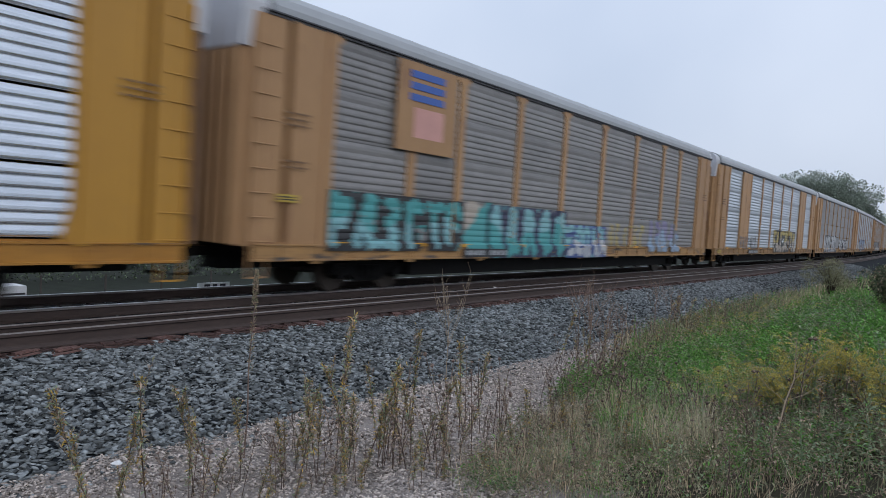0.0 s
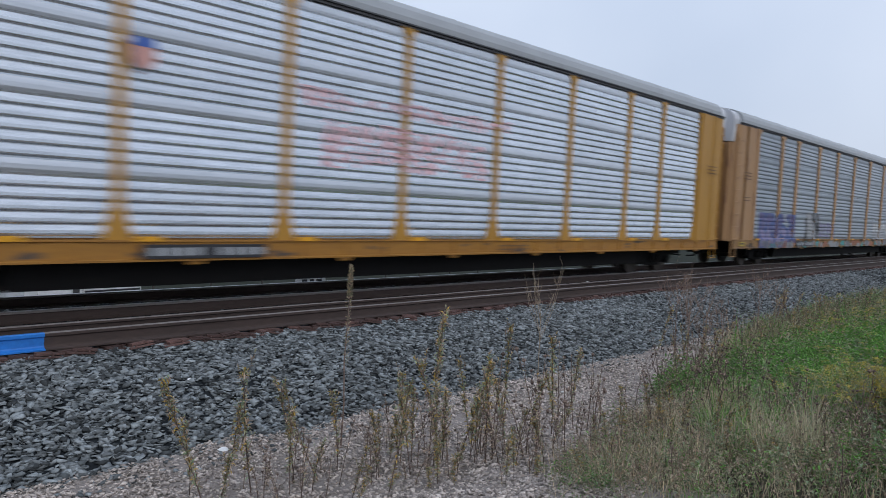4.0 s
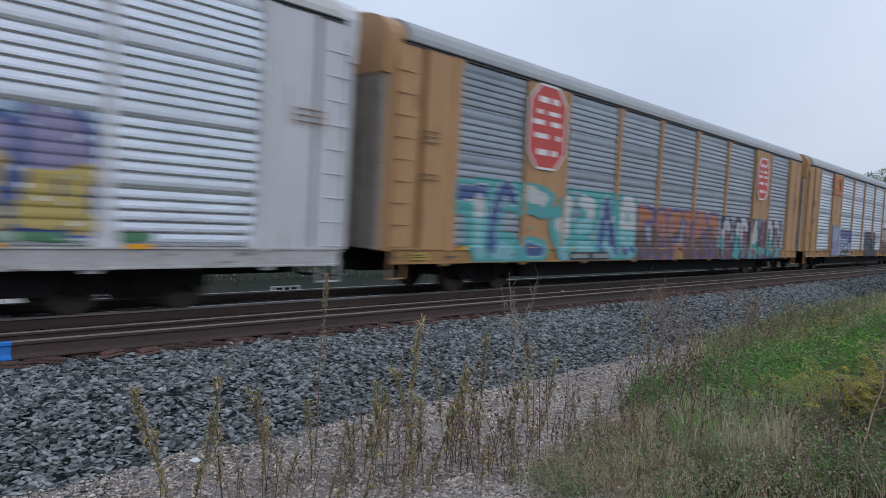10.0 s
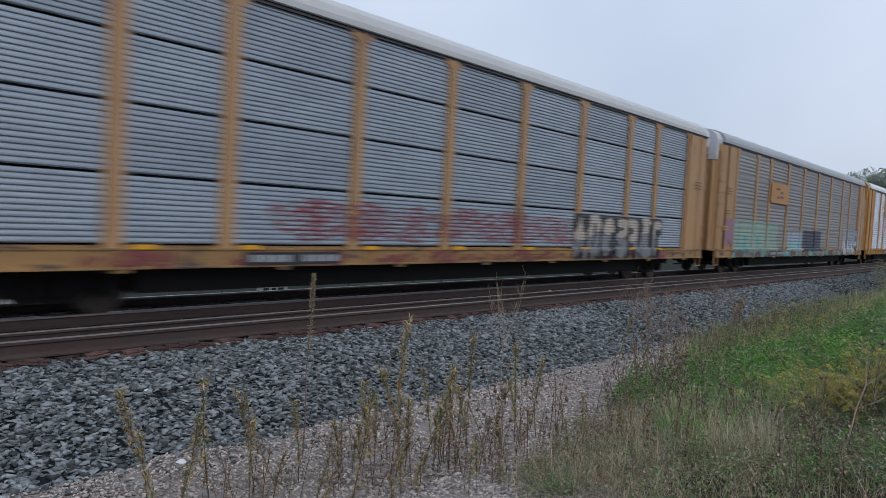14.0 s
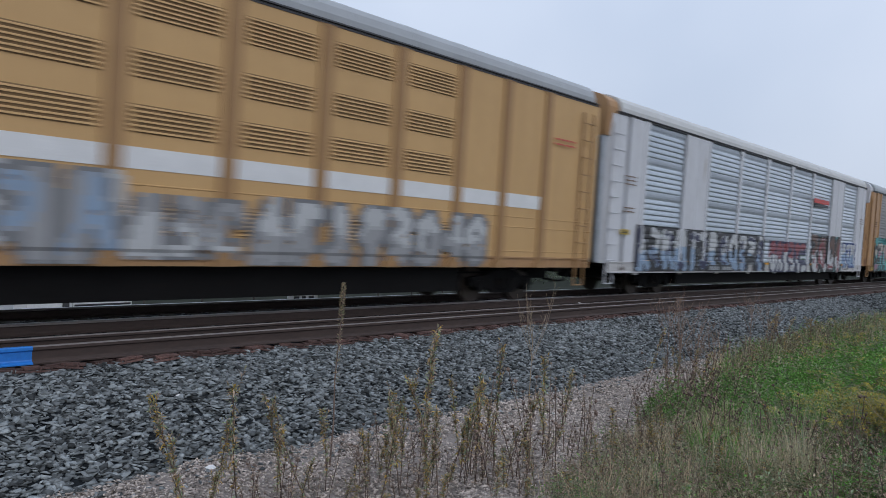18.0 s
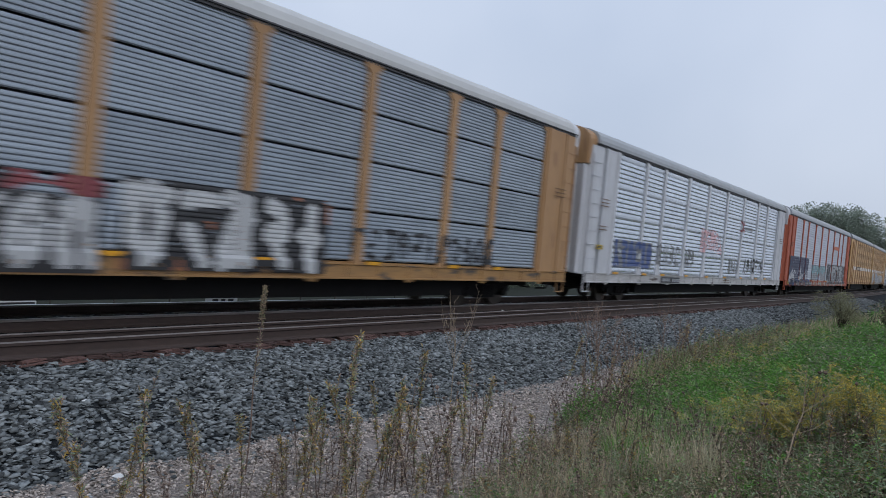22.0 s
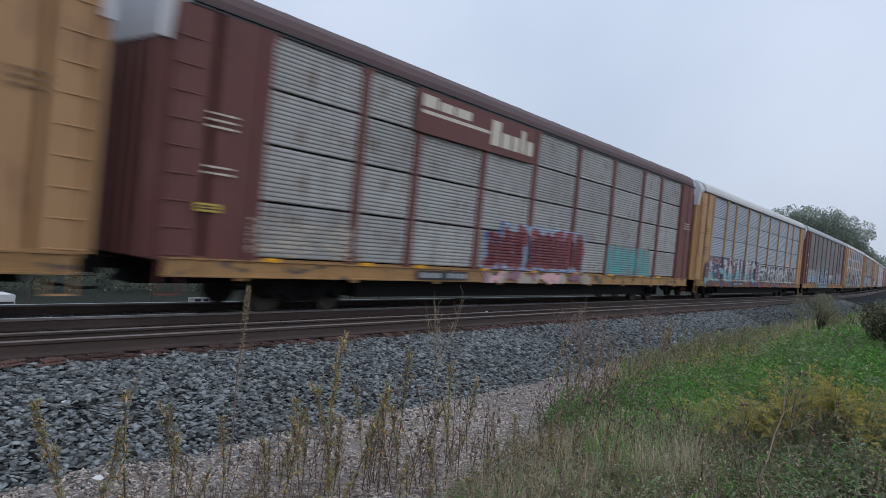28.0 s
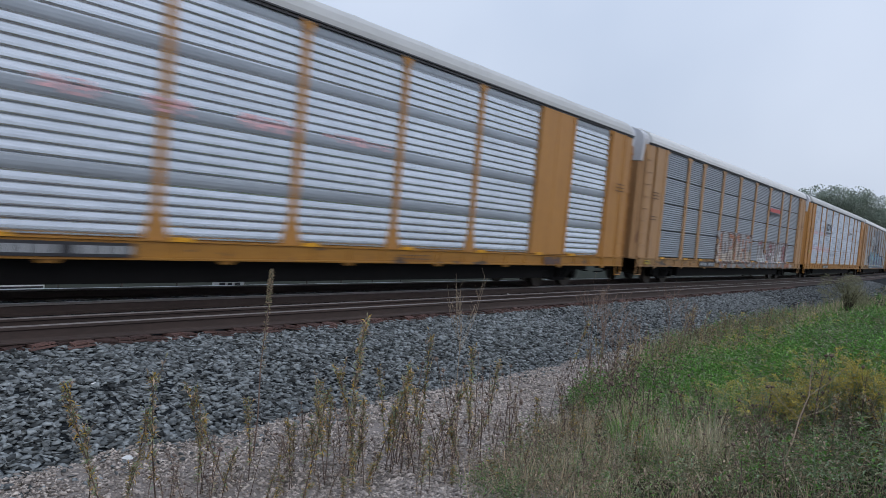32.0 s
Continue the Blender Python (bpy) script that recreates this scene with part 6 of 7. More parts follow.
# x, y, height of the top
SPOTS = [(2.92, 5.6, 0.26), (3.47, 5.8, 0.30), (4.14, 5.65, 0.02), (3.94, 5.79, 0.04), (6.03, 5.99, 0.56), (4.84, 5.06, 0.08), (6.0, 4.5, 0.06), (6.62, 5.33, 0.42),
         (4.4, 5.7, -0.15), (5.0, 5.4, 0.0), (3.2, 5.9, -0.1), (3.7, 5.5, -0.2), (5.2, 5.1, -0.1), (5.4, 4.7, 0.0), (3.0, 6.1, -0.3), (5.7, 5.2, 0.15), (4.6, 5.3, -0.25)]
for cx, cy, sx, sy, n, lo, hi in ((4.6, 5.2, 0.8, 0.35, 9, 0.3, 0.75), (5.9, 4.6, 0.7, 0.4, 8, 0.3, 1.2), (7.2, 4.1, 0.7, 0.4, 5, 0.35, 0.7), (12.4, 5.2, 0.9, 0.35, 10, 0.5, 0.9), (8.5, 1.0, 1.2, 0.6, 14, 0.35, 0.7), (8.2, 0.5, 0.8, 0.3, 16, 0.35, 0.65), (17, 5.6, 2.5, 0.4, 26, 0.5, 1.1), (23, 5.9, 3.5, 0.4, 26, 0.6, 1.2), (6.8, 2.6, 0.8, 0.8, 22, 0.3, 0.6), (5.8, 3.4, 0.7, 0.5, 12, 0.25, 0.6), (6.9, 3.2, 0.6, 0.4, 10, 0.25, 0.6), (6.4, 4.9, 0.9, 0.4, 7, 0.4, 1.3), (5.0, 5.0, 0.5, 0.4, 7, 0.3, 1.0)):
    for _ in range(n):
        x, y = gw.gauss(cx, sx), gw.gauss(cy, sy)
        SPOTS.append((x, y, land_z(x, y) + gw.uniform(lo, hi)))
HEADS = []
for cx, cy, sx, sy, n, lo, hi in ((7.9, 0.5, 0.6, 0.3, 16, 0.3, 0.6), (5.25, 4.85, 0.5, 0.3, 6, 0.3, 0.8), (5.9, 4.4, 0.6, 0.4, 11, 0.3, 1.25), (4.6, 5.5, 0.5, 0.3, 8, 0.3, 0.7), (7.9, 4.2, 0.6, 0.3, 8, 0.3, 0.6), (6.3, 4.4, 0.7, 0.4, 11, 0.3, 1.2), (5.2, 5.0, 0.7, 0.35, 11, 0.3, 0.8), (7.2, 4.5, 0.7, 0.4, 12, 0.3, 1.0), (3.9, 5.6, 0.7, 0.3, 16, 0.2, 0.5), (8.0, 3.6, 0.7, 0.5, 18, 0.3, 0.9), (6.2, 3.3, 0.8, 0.5, 22, 0.25, 0.55), (12.0, 4.9, 0.9, 0.4, 16, 0.4, 0.8), (7.4, 1.4, 0.9, 0.6, 24, 0.35, 0.85), (7.6, 2.2, 0.9, 0.6, 30, 0.3, 0.8), (9.3, 4.3, 0.6, 0.3, 16, 0.3, 0.8), (10.8, 4.7, 0.6, 0.4, 26, 0.4, 1.1), (18, 5.5, 3.0, 0.5, 40, 0.5, 1.0), (25, 6.0, 4.0, 0.4, 26, 0.5, 1.1), (5.6, 4.4, 0.5, 0.3, 6, 0.4, 0.8)):
    for _ in range(n):
        x, y = gw.gauss(cx, sx), gw.gauss(cy, sy)
        HEADS.append((x, y, land_z(x, y) + gw.uniform(lo, hi)))
far_weeds = []
for shelf, spots in ((STALKS, SPOTS), (SEEDS, HEADS)):
    used = 0
    for x, y, top in spots:
        if math.hypot(x, y) < 5.0 or x < 2.6 or y > 6.7:
            continue
        z = land_z(x, y) - 0.02
        lean = 7
        m = pose(x, y, z, gw.gauss(0, lean), gw.gauss(1, lean), gw.uniform(0, 360))
        s = max(0.15, (top - z) * (gw.uniform(0.45, 1.15) if x > 9 or y < 5 else 1))
        m = m @ Matrix.Diagonal((0.55 + 0.45 * s, 0.55 + 0.45 * s, s, 1))
        if x > 7.0 or y < 3.5:
            far_weeds.append((shelf[used % 8], m))
            continue
        ob = shelf[used] if used < 8 else copy_thing(shelf[used % 8], m)
        ob.matrix_basis = m
        used += 1
FAR_KEYS = ("stem", "husk", "olive", "amber", "leaf")
join = Tuft()
for src, m in far_weeds:
    for me in (src.data, src.children[0].data):
        k = len(join.v)
        join.v += [tuple(m @ v.co) for v in me.vertices]
        names = [FAR_KEYS.index(next(q for q in FAR_KEYS if M[q] == mat)) for mat in me.materials]
        for f in me.polygons:
            join.f.append(tuple(k + i for i in f.vertices))
            join.s.append(names[f.material_index])
tagged(new("weed_drifts", join.mesh("weed_drifts", *FAR_KEYS)), "drifts of brown dead weeds along the gravel and in the grass", "weeds", kind="stuff")

# the tall seed stalk
stalk = Tuft()
sz = land_z(4.94, 6.3)
hgt = 1.08 - sz
stalk.stem([(0, 0, 0), (0.02, 0, 0.5), (0.0, 0, 1.0), (0.03, 0, 1.5), (0.06, 0.0, hgt)], 0.011, 0.005, 5)
head = Tuft()
for _ in range(480):
    q = gw.uniform(0.45, 1.0) if gw.random() < 0.5 else gw.uniform(0.82, 1.0)
    a = gw.uniform(0, 6.283)
    r = 0.018 + 0.02 * min(1, (1.02 - q) * 9)
    head.leaf((0.045 * q + 0.4 * r * math.cos(a), 0.4 * r * math.sin(a), q * hgt), (math.cos(a), math.sin(a), gw.uniform(0.2, 1.2)), gw.uniform(0.02, 0.042), gw.uniform(0.008, 0.016), gw.choice((0, 0, 1, 2)))
tall = new("seed_stalk", stalk.mesh("stalk", "stem"))
tagged(part("seed_head", head.mesh("seed_head", "olive", "dry", "husk"), tall, None, "dense grey-green seed head"), kind="stuff")
tall.matrix_basis = pose(4.9, 6.3, sz)
tagged(tall, "tall single weed stalk with a dense grey-green seed head", "weed")


def bare_sapling(name, x, y, top, spread, label, g, parts=7, key="pale_stem", fine=6):
    """A thin stem that forks into many bare twigs."""
    z = land_z(x, y) - 0.02
    h = top - z
    trunk = Tuft()
    trunk.stem([(0, 0, 0), (0.01, 0.01, h * 0.3), (-0.01, 0, h * 0.6)], 0.007, 0.004, 5)
    ob = new(name, trunk.mesh("stem", key))
    ob.matrix_basis = pose(x, y, z)
    tagged(ob, label, "weed")
    for _ in range(parts):
        t = Tuft()
        q = g.uniform(0.3, 0.62)
        a = g.uniform(0, 6.283)
        p = Vector((0, 0, h * q))
        e = Vector((math.cos(a) * spread * g.uniform(0.3, 1), math.sin(a) * spread * g.uniform(0.3, 1), h * g.uniform(0.72, 1.0)))
        mid = p.lerp(e, 0.5) + Vector((math.cos(a), math.sin(a), 0)) * 0.04
        t.stem([p[:], mid[:], e[:]], 0.005, 0.0025, 3)
        for _ in range(fine):
            w = p.lerp(e, g.uniform(0.3, 1))
            b = g.uniform(0, 6.283)
            u = w + Vector((math.cos(b) * 0.5, math.sin(b) * 0.5, 0.8)) * g.uniform(0.04, 0.2)
            t.stem([w[:], u[:]], 0.0032, 0.0018, 3)
            for _ in range(3):
                c = g.uniform(0, 6.283)
                t.leaf(w.lerp(u, g.uniform(0.3, 1.1)), (math.cos(c), math.sin(c), 0.5), 0.02, 0.009, 1)
        part("branch", t.mesh("branch", key, "husk"), ob)
    return ob


bare_sapling("bare_sapling", 8.72, 6.4, 1.09, 0.5, "thin pale bare sapling with forking twigs", gw, 9)
M["red_stem"] = material("red_stem", (0.33, 0.235, 0.19), (0.2, 0.135, 0.105), 0.85, 0, 12, 2, amount=0.5, spec=0.2)
for x, y, top, spread in ((12.7, 5.9, 1.01, 0.5), (13.2, 6.4, 0.95, 0.5), (12.3, 5.7, 0.75, 0.4), (13.9, 6.1, 0.55, 0.45), (13.3, 5.5, 0.3, 0.4), (12.0, 5.3, 0.35, 0.35), (17.2, 6.3, 0.9, 0.5), (17.8, 6.1, 0.5, 0.4)):
    bare_sapling("bare_sapling", x, y, top, spread, "reddish dry weed with a haze of thin twigs", gw, 9, "red_stem", 7)


def forked_weed():
    """A pale dead stem with three long forks."""
    t = Tuft()
    t.stem([(0, 0, 0), (0.05, -0.01, 0.22), (0.06, -0.05, 0.42), (0.1, -0.06, 0.55), (0.13, -0.1, 0.72)], 0.006, 0.004, 5)
    ob = new("forked_weed", t.mesh("stem", "pale_stem"))
    ob.matrix_basis = pose(6.5, 1.3, land_z(6.5, 1.3) - 0.02) @ Matrix.Diagonal((1.2, 1.2, 1.15, 1))
    tagged(ob, "pale dead forked weed stem standing in the goldenrod", "weed")
    for a, e in (((0.1, -0.06, 0.55), (0.0, 0.17, 0.78)), ((0.13, -0.1, 0.72), (0.17, -0.32, 1.0)), ((0.13, -0.1, 0.72), (0.1, -0.1, 1.08)), ((0.1, -0.06, 0.55), (0.2, -0.28, 0.72))):
        b = Tuft()
        mid = Vector(a).lerp(Vector(e), 0.5) + Vector((0, 0, -0.02))
        b.stem([a, mid[:], e], 0.0045, 0.002, 4)
        for _ in range(3):
            p = Vector(a).lerp(Vector(e), gw.uniform(0.4, 0.9))
            b.stem([p[:], (p + Vector((gw.uniform(-0.08, 0.08), gw.uniform(-0.08, 0.08), gw.uniform(0.04, 0.12))))[:]], 0.002, 0.001, 3)
        part("branch", b.mesh("branch", "pale_stem"), ob)


forked_weed()


def goldenrod(g):
    """One stem with narrow leaves and an arching one-sided plume."""
    st, lf, pl = Tuft(), Tuft(), Tuft()
    line = bent(g, 1.0, g.uniform(0.08, 0.3))
    st.stem([line(q)[:] for q in (0, 0.35, 0.7, 0.95)], 0.005, 0.002, 4)
    for _ in range(70):
        q = g.uniform(0.12, 0.9)
        k = g.uniform(0, 6.283)
        lf.leaf(line(q), (math.cos(k), math.sin(k), g.uniform(-0.3, 0.9)), g.uniform(0.04, 0.10), g.uniform(0.007, 0.014), g.choices((0, 1, 2), (0.34, 0.5, 0.16))[0])
    tip = line(1.0) - line(0.9)
    tip.z = 0
    for _ in range(g.randint(6, 10)):
        p = line(g.uniform(0.66, 0.98))
        k = g.uniform(-1.2, 1.2) + math.atan2(tip.y, tip.x)
        l = g.uniform(0.08, 0.24)
        e = p + Vector((math.cos(k) * l, math.sin(k) * l, g.uniform(0.0, 0.08)))
        for _ in range(60):
            q = g.random()
            w = p.lerp(e, q) + Vector((g.gauss(0, 0.006), g.gauss(0, 0.006), 0.05 * math.sin(3.1 * q) + g.gauss(0, 0.008)))
            j = g.uniform(0, 6.283)
            pl.leaf(w, (math.cos(j), math.sin(j), g.uniform(-0.2, 1)), g.uniform(0.010, 0.021), g.uniform(0.005, 0.010), 0 if g.random() < 0.66 else 1)
    return st.mesh("stem", "leaf"), lf.mesh("leaves", "leaf", "olive", "green"), pl.mesh("plume", "gold", "olive")


GOLD = []
for i in range(10):
    st, lf, pl = goldenrod(gw)
    ob = new("goldenrod", st)
    tagged(part("leaves", lf, ob), kind="stuff")
    tagged(part("plume", pl, ob), "fading yellow flower plume", kind="stuff")
    tagged(ob, "goldenrod stem with a fading yellow plume", "weed", "goldenrod stems")
    GOLD.append(ob)
gold_spots = []
for cx, cy, r, top, n in ((8.4, 1.12, 0.62, 0.92, 130), (8.3, 1.8, 0.55, 0.74, 40), (9.6, 2.6, 0.7, 0.55, 22), (7.3, 0.6, 0.5, 0.5, 8), (12.5, 2.6, 1.0, 0.6, 18), (16.5, 4.3, 1.0, 0.65, 22), (19.5, 4.7, 1.2, 0.75, 20), (24, 5.0, 2.0, 0.85, 16)):
    for _ in range(n):
        a, q = gw.uniform(0, 6.283), math.sqrt(gw.random())
        gold_spots.append((cx + math.cos(a) * r * q, cy + math.sin(a) * r * q, top * math.sqrt(1 - 0.75 * q * q) * gw.uniform(0.72, 1.08)))
for k, (x, y, s) in enumerate(gold_spots):
    m = pose(x, y, land_z(x, y) - 0.02, gw.uniform(-6, 6), gw.uniform(-6, 6), gw.uniform(0, 360))
    ob = GOLD[k] if k < 10 else copy_thing(GOLD[k % 10], m)
    big = 1 + 0.03 * max(0, x - 9)
    ob.matrix_basis = m @ Matrix.Diagonal((big, big, s, 1))


def broad_weed(g):
    """An upright green weed: a ribbed stem with long drooping leaves all the way up."""
    st, lf = Tuft(), Tuft()
    line = bent(g, 1.0, g.uniform(0.03, 0.2))
    st.stem([line(q)[:] for q in (0, 0.35, 0.7, 1.0)], 0.007, 0.003, 4)
    for i in range(34):
        q = 0.08 + 0.9 * i / 34
        k = 2.4 * i + g.uniform(-0.4, 0.4)
        l = g.uniform(0.09, 0.16) * (1.15 - 0.6 * q)
        way = Vector((math.cos(k), math.sin(k), g.uniform(0.1, 0.8))).normalized()
        lf.blade(line(q)[:], way, l, l * g.uniform(0.16, 0.26), g.uniform(0.5, 1.3), g.choices((0, 1, 2, 3), (0.42, 0.34, 0.16, 0.08))[0])
    return st.mesh("stem", "leaf"), lf.mesh("leaves", "leaf", "green", "olive", "husk")


BROAD = []
for i in range(8):
    st, lf = broad_weed(gw)
    ob = new("broad_leaved_weed", st)
    tagged(part("leaves", lf, ob), kind="stuff")
    tagged(ob, "upright green weed with long drooping leaves in the grass", "weed", "green weeds in the grass")
    BROAD.append(ob)
spots = []
for cx, cy, sx, sy, n, lo, hi in ((7.4, 1.1, 0.7, 0.5, 30, 0.3, 0.6), (8.6, 2.7, 0.8, 0.5, 34, 0.25, 0.5), (6.6, 2.7, 0.5, 0.4, 16, 0.2, 0.42), (5.9, 2.9, 0.4, 0.3, 8, 0.2, 0.36), (10.5, 3.4, 0.9, 0.6, 40, 0.3, 0.55), (9.4, 0.6, 0.8, 0.5, 26, 0.3, 0.55), (13.0, 2.4, 1.4, 0.8, 40, 0.35, 0.6)):
    while n:
        x, y = gw.gauss(cx, sx), gw.gauss(cy, sy)
        if math.hypot(x, y) > 5.6 and y < turf_edge(x):
            spots.append((x, y, gw.uniform(lo, hi)))
            n -= 1
for k, (x, y, h) in enumerate(spots):
    m = pose(x, y, land_z(x, y) - 0.02, gw.uniform(-8, 8), gw.uniform(-8, 8), gw.uniform(0, 360))
    ob = BROAD[k] if k < 8 else copy_thing(BROAD[k % 8], m)
    ob.matrix_basis = m @ Matrix.Diagonal((0.5 + 0.7 * h, 0.5 + 0.7 * h, h, 1))


def bush(name, x, y, r, h, key, g, label, count=2600, second="olive"):
    z = land_z(x, y) - 0.05
    t, lf = Tuft(), Tuft()
    for _ in range(26):
        a, q = g.uniform(0, 6.283), g.uniform(0.2, 1)
        e = (math.cos(a) * r * q, math.sin(a) * r * q, h * g.uniform(0.55, 1.0))
        t.stem([(0, 0, 0), (e[0] * 0.3, e[1] * 0.3, e[2] * 0.55), e], 0.018, 0.004, 3)
    cores = [(g.gauss(0, r * 0.45), g.gauss(0, r * 0.45), h * g.uniform(0.35, 0.9), g.uniform(0.16, 0.34) * r) for _ in range(30)]
    for _ in range(count):
        cx, cy, cz, cr = g.choice(cores)
        d = Vector((g.gauss(0, 1), g.gauss(0, 1), g.gauss(0, 1))).normalized() * cr * g.uniform(0.5, 1.15)
        lf.leaf((cx + d.x, cy + d.y, max(0.05, cz + d.z)), (d.x + g.gauss(0, 0.1), d.y + g.gauss(0, 0.1), d.z - 0.05), g.uniform(0.05, 0.11), g.uniform(0.03, 0.05), 0 if g.random() < 0.8 else 1)
    ob = new(name, t.mesh("twigs", "bark"))
    part("leaves", lf.mesh("leaves", key, second), ob)
    ob.matrix_basis = pose(x, y, z)
    return tagged(ob, label, "bush")


bush("bush", 24.2, 1.75, 0.85, 1.5, "dark_leaf", gw, "dark round trackside bush with browning upper leaves", 5200, "husk")
bush("bush", 31.0, 1.4, 1.0, 0.95, "dark_leaf", gw, "low dark trackside bush", 1500)
bush("bush", 44.0, 2.4, 1.8, 1.3, "leaf", gw, "green trackside bush behind the darker one", 1800)
bush("bush", 38.0, 5.5, 1.25, 1.95, "olive", gw, "feathery pale green weed clump by the ballast", 3600)
bush("bush", 43.5, 6.2, 0.8, 1.2, "olive", gw, "feathery pale green weed clump by the ballast", 1300)
bush("bush", 58.0, 5.0, 1.6, 1.2, "leaf", gw, "green bush beside the track", 1400)


def tree(x, y, base, h, r, g, label, group, count=2600, leaf=0.75):
    """Tapered trunk, limbs and an uneven crown of many leaf clumps."""
    t = Tuft()
    t.stem([(0, 0, 0), (0.1, 0, h * 0.25), (0.0, 0.1, h * 0.5), (0.1, 0, h * 0.8)], 0.035 * h * 0.5, 0.05, 7)
    cores = []
    for _ in range(16):
        a, q = g.uniform(0, 6.283), g.uniform(0.25, 0.95)
        z0 = h * g.uniform(0.25, 0.6)
        e = Vector((math.cos(a) * r * q, math.sin(a) * r * q, min(h * 0.95, z0 + h * g.uniform(0.1, 0.42))))
        t.stem([(0, 0, z0), (e.x * 0.5, e.y * 0.5, (z0 + e.z) / 2 + 0.4), e[:]], 0.16, 0.03, 4)
        cores.append((e, r * g.uniform(0.2, 0.36)))
    for _ in range(10):
        a, q = g.uniform(0, 6.283), g.uniform(0, 0.6)
        cores.append((Vector((math.cos(a) * r * q, math.sin(a) * r * q, h * g.uniform(0.5, 0.93))), r * g.uniform(0.22, 0.34)))
    lf = Tuft()
    for _ in range(count):
        c, cr = g.choice(cores)
        d = Vector((g.gauss(0, 1), g.gauss(0, 1), g.gauss(0, 0.8))).normalized() * cr * g.uniform(0.45, 1.15)
        lf.leaf(c + d, (d.x + g.gauss(0, 0.5), d.y + g.gauss(0, 0.5), d.z + g.gauss(0, 0.5)), g.uniform(0.7, 1.3) * leaf, g.uniform(0.5, 0.9) * leaf)
    ob = new("tree", t.mesh("trunk", "bark"))
    part("crown", lf.mesh("crown", "hazy_tree_leaf"), ob)
    ob.matrix_basis = pose(x, y, base)
    return tagged(ob, label, "tree", group)


gt = random.Random(77)
for az, dist, top, r in ((11.6, 232, 4.35, 7), (10.6, 236, 4.6, 7), (9.8, 240, 4.65, 7.5), (8.8, 238, 4.75, 7.5), (8.0, 242, 4.55, 7.5), (7.3, 240, 4.2, 7), (6.7, 244, 3.4, 6), (9.2, 255, 4.6, 7)):
    x, y = dist * math.cos(radians(az)), dist * math.sin(radians(az))
    base = land_z(x, y) - 2.0
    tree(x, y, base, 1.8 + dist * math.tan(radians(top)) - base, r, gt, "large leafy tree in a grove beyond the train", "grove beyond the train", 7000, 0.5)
for az, dist, top, r in ((5.5, 420, 1.75, 8), (5.1, 430, 1.55, 8), (3.2, 480, 0.9, 8), (2.4, 500, 0.8, 9), (1.5, 490, 0.9, 9), (0.6, 500, 0.8, 9), (-0.6, 480, 1.0, 9), (-2.2, 470, 1.0, 9)):
    x, y = dist * math.cos(radians(az)), dist * math.sin(radians(az))
    base = land_z(x, y) - 1.0
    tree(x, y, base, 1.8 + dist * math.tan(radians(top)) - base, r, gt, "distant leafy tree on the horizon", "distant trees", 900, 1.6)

# rough grass on the bank beyond the far rail
far_bank = Tuft()
for _ in range(9000):
    x, y = gt.uniform(0, 60), 16.2 + abs(gt.gauss(0, 4.0))
    far_bank.blade((x, y, land_z(x, y) - 0.02), way_of(gt, gt.uniform(0.1, 0.8)), gt.uniform(0.15, 0.6), gt.uniform(0.02, 0.05), gt.uniform(0.1, 0.9), gt.choices((0, 1, 2), (0.5, 0.35, 0.15))[0])
tagged(new("bank_grass", far_bank.mesh("bank_grass", "dark_leaf", "leaf", "olive")), "rough dark green grass on the bank beyond the track", "grass", kind="stuff")

# hedge on the low ground beyond the track
hedge = Tuft()
for _ in range(22000):
    x = gt.uniform(-30, 150)
    y = 78 + gt.gauss(0, 2.0) + 0.05 * x
    hh = 4.2 + 1.8 * noise.noise(Vector((x * 0.12, 0, 4)))
    z = land_z(x, y) + hh * (1 - gt.random() ** 2)
    hedge.leaf((x, y, z), (gt.gauss(0, 1), gt.gauss(0, 1), gt.gauss(0, 1)), gt.uniform(0.2, 0.45), gt.uniform(0.15, 0.3), gt.choice((0, 0, 1)))
tagged(new("hedge", hedge.mesh("hedge", "dark_leaf", "leaf")), "dense green hedge and scrub beyond the track", "hedge", kind="stuff")

# ---- things beyond and along the track ----
M["white_wall"] = material("white_siding", (0.62, 0.63, 0.64), (0.5, 0.51, 0.52), 0.6, 0, 10, 1, (0.3, 1, 3), 0.5)
M["shingle"] = material("grey_shingle_roof", (0.20, 0.20, 0.21), (0.13, 0.13, 0.14), 0.85, 0, 6, 1, amount=0.5)
gx, gy = 16.8, 60.0
gz = land_z(gx, gy)
garage = new("garage")
garage.matrix_basis = pose(gx, gy, gz, 0, 0, 8)
tagged(garage, "small white-sided garage with a grey pitched roof", "garage")
part("wall", Soup().prism([(-2.1, 0), (2.1, 0), (2.1, 2.0), (0, 2.7), (-2.1, 2.0)], -2.6, 2.6, "y").mesh("wall", M["white_wall"]), garage)
part("roof", Soup().prism([(-2.5, 1.92), (0, 2.82), (2.5, 1.92), (2.5, 2.04), (0, 2.96), (-2.5, 2.04)], -2.9, 2.9, "y").mesh("roof", M["shingle"]), garage)
part("door", Soup().box(-1.2, 1.2, -2.66, -2.6, 0, 1.7).mesh("door", M["white"]), garage)
part("window", Soup().box(1.35, 1.85, -2.65, -2.6, 0.9, 1.4).mesh("window", M["dark_trim"]), garage)
trailer = new("white_trailer")
tz = land_z(21.6, 59)
trailer.matrix_basis = pose(21.6, 59, tz, 0, 0, 4)
tagged(trailer, "low white enclosed trailer parked beside the garage", "trailer")
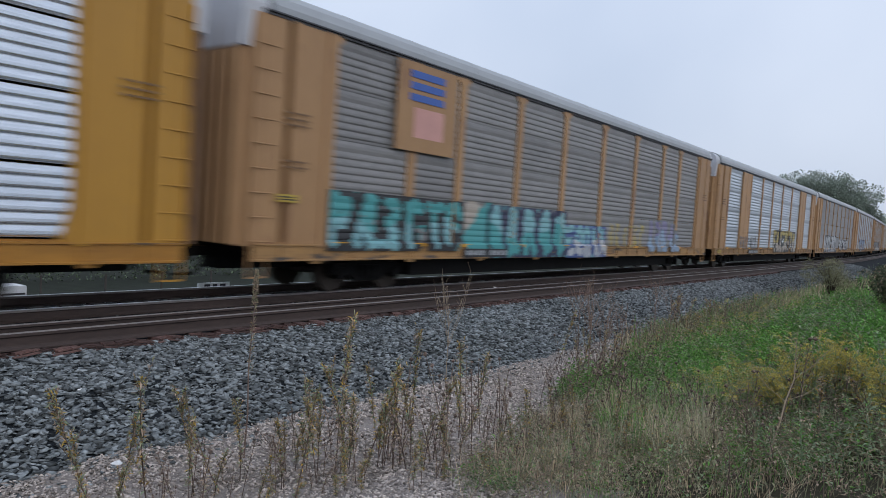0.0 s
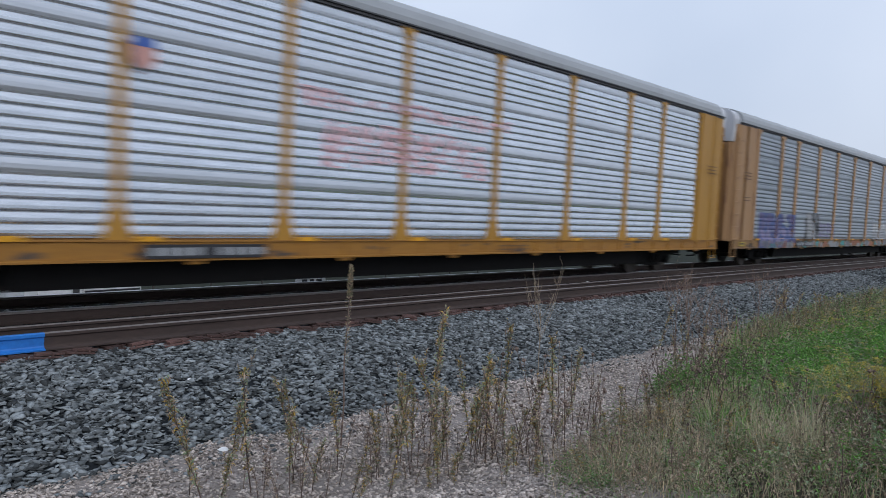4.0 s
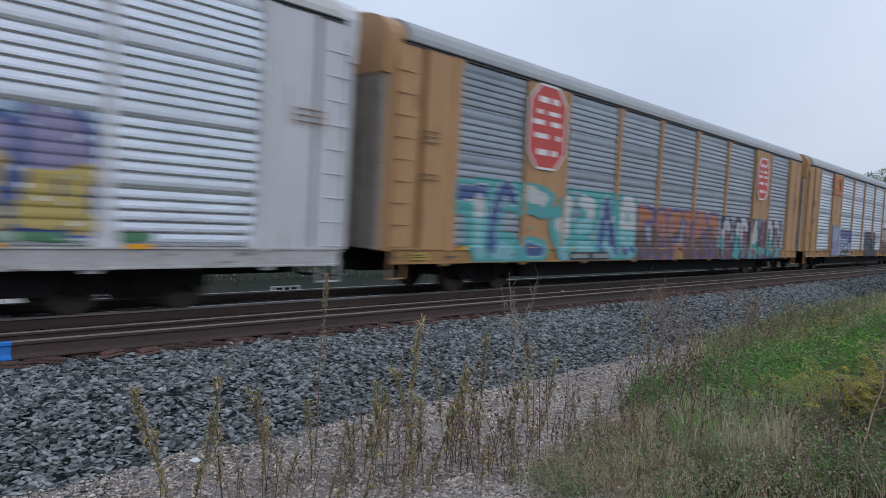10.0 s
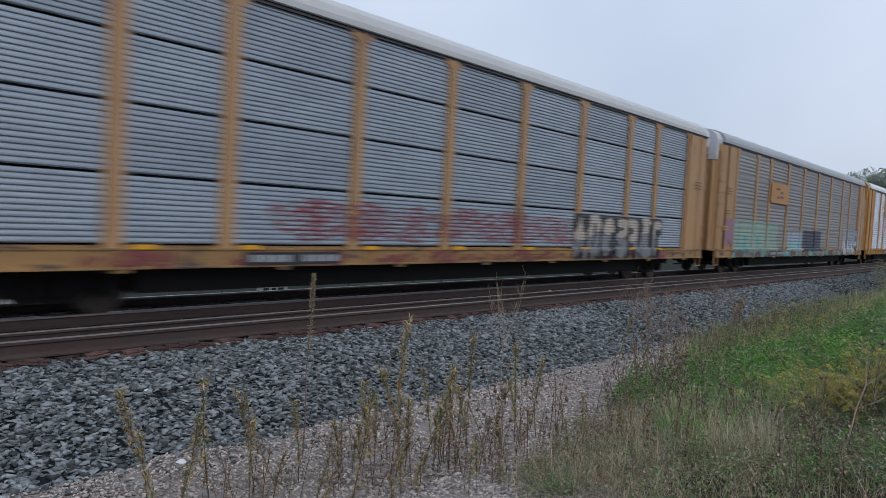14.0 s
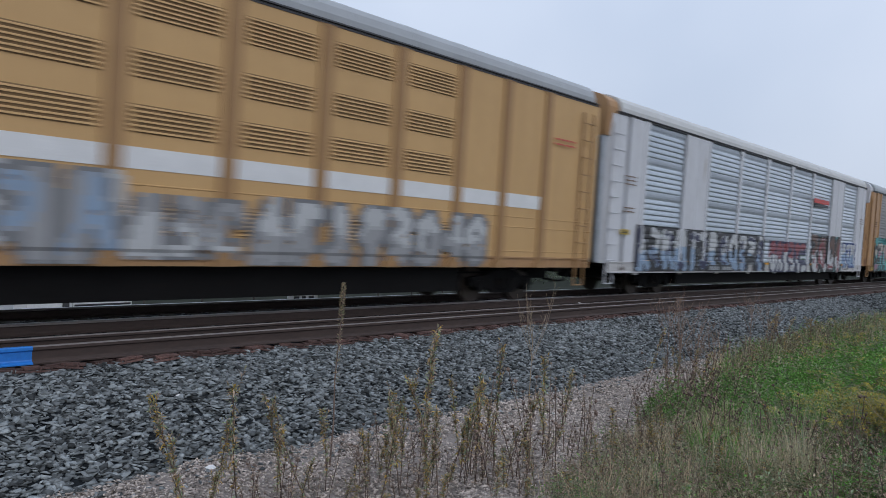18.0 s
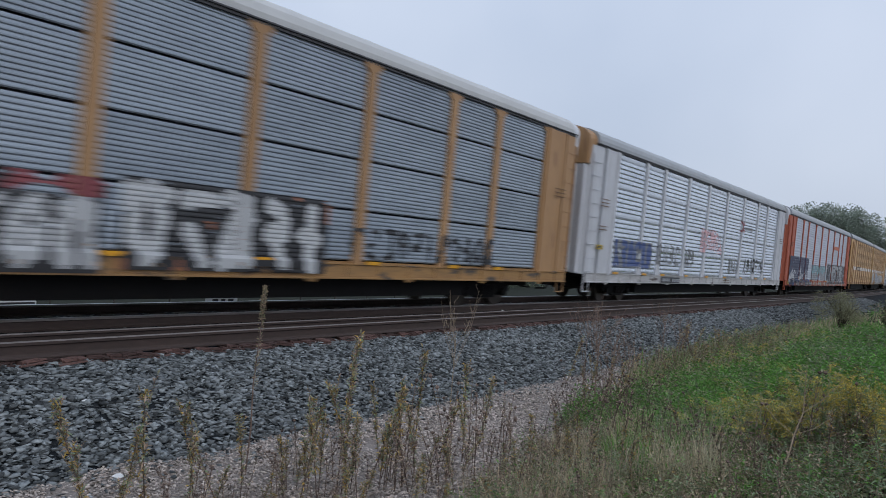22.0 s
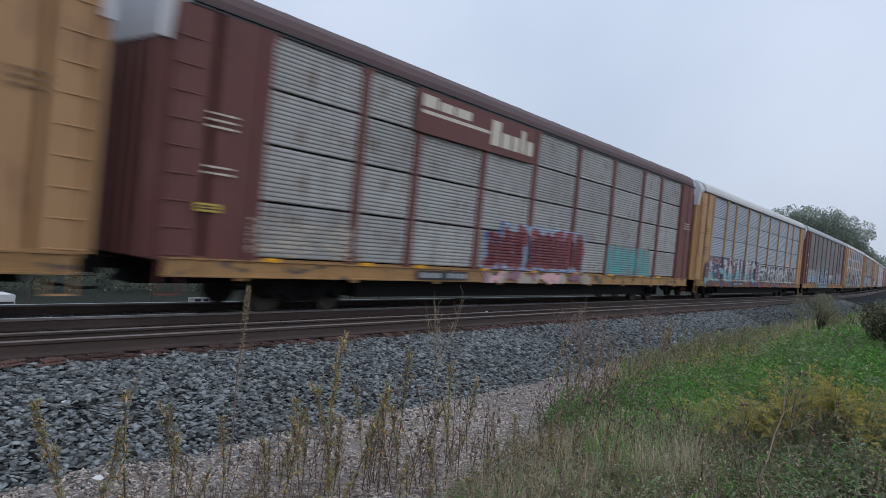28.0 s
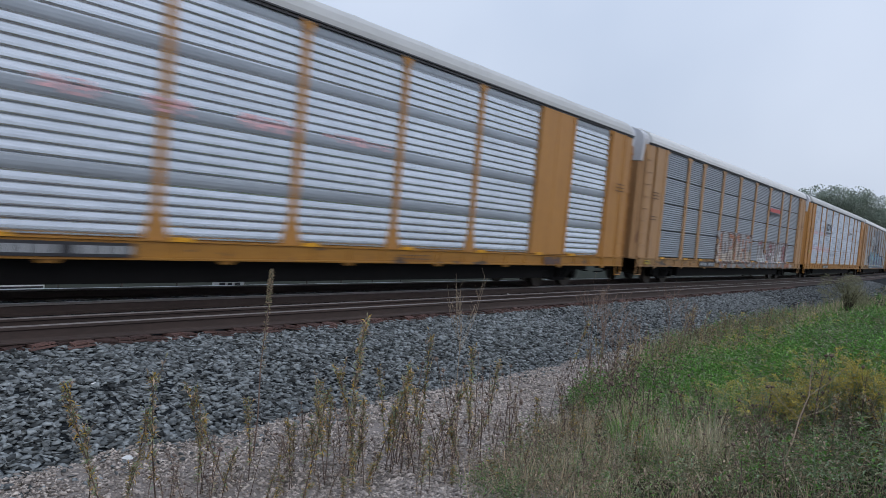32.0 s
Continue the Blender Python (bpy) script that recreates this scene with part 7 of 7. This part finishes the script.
part("body", Soup().prism([(-2.3, 0.4), (2.3, 0.4), (2.3, 1.35), (2.2, 1.45), (-2.2, 1.45), (-2.3, 1.35)], -0.9, 0.9, "y").mesh("body", M["white_wall"]), trailer)
part("stripe", Soup().box(-2.2, 2.2, -0.92, -0.9, 0.75, 0.9).mesh("stripe", M["blackpaint"]), trailer)
for x in (-0.5, 0.4):
    part("wheel", Soup().tube((x, -0.92, 0.3), (x, -0.7, 0.3), 0.3, 14).mesh("wheel", M["black"]), trailer)
for i in range(9):
    px = 24 + 5 * i
    post = new("fence_post", kept("fence_post", lambda: Soup().box(-0.06, 0.06, -0.06, 0.06, -0.2, 2.0).prism([(-0.07, 2.0), (0.07, 2.0), (0.0, 2.1)], -0.07, 0.07, "y").mesh("fence_post", M["tie"])))
    post.matrix_basis = pose(px, 56 + 0.1 * i, land_z(px, 56))
    tagged(post, "weathered dark wooden fence post in the field", "fence post", "fence posts in the field")
bz = land_z(13, 18.6)
marker = new("marker_board", Soup().box(-0.55, 0.55, -0.03, 0.03, 0.0, -0.68 - bz).mesh("marker_board", M["white_wall"]))
marker.matrix_basis = pose(13.0, 18.6, bz)
tagged(marker, "low white marker board standing beyond the far rail", "marker board")
part("lettering", Soup().box(-0.35, -0.15, -0.036, -0.03, -0.80 - bz, -0.72 - bz).box(-0.05, 0.1, -0.036, -0.03, -0.80 - bz, -0.72 - bz).box(0.2, 0.4, -0.036, -0.03, -0.80 - bz, -0.72 - bz).mesh("lettering", M["blackpaint"]), marker)

# signal with red lamps far down the line
sp, sth = along(232, -4.2)
M["signal_red"] = bpy.data.materials.new("signal_red_lamp")
M["signal_red"].use_nodes = True
M["signal_red"].node_tree.nodes["Principled BSDF"].inputs["Base Color"].default_value = (0.6, 0.02, 0.02, 1)
M["signal_red"].node_tree.nodes["Principled BSDF"].inputs["Emission Color"].default_value = (1, 0.05, 0.06, 1)
M["signal_red"].node_tree.nodes["Principled BSDF"].inputs["Emission Strength"].default_value = 6.0
signal = new("railway_signal")
signal.matrix_basis = pose(sp.x, sp.y, -0.6, 0, 0, math.degrees(sth))
tagged(signal, "trackside signal mast with glowing red lamps", "railway signal")
part("mast", Soup().tube((0, 0, -0.5), (0, 0, 8.6), 0.12, 8).mesh("mast", M["roof_grey"]), signal)
part("platform", Soup().box(-0.4, 0.4, -3.2, 0.4, 6.2, 6.35).box(-0.4, 0.4, -3.2, 0.4, 7.0, 7.06).mesh("platform", M["roof_grey"]), signal)
for z in (6.9, 7.9):
    hd = part("signal_head", Soup().prism([(0.45 * math.cos(a * 0.785), z + 0.45 * math.sin(a * 0.785)) for a in range(8)], -0.28, -0.2, "x").mesh("signal_head", M["blackpaint"]), signal)
    part("lamp", Soup().tube((-0.36, 0, z), (-0.28, 0, z), 0.22, 12).mesh("lamp", M["signal_red"]), hd, None, "glowing red lamp")


def car_pose(s, reach):
    a, b = along(s - reach)[0], along(s + reach)[0]
    mid = (a + b) / 2
    d = b - a
    return pose(mid.x, mid.y, 0, 0, 0, math.degrees(math.atan2(d.y, d.x)))


def motions():
    for n, car in cars.items():
        length, reach = (UNIT, 8.0) if n in (17, 18) else (CAR, 9.9)
        middle = rear_gap(n) + length / 2
        walk(car, [(t, car_pose(middle + train_run(t), reach)) for t, _ in RUN])


motions()
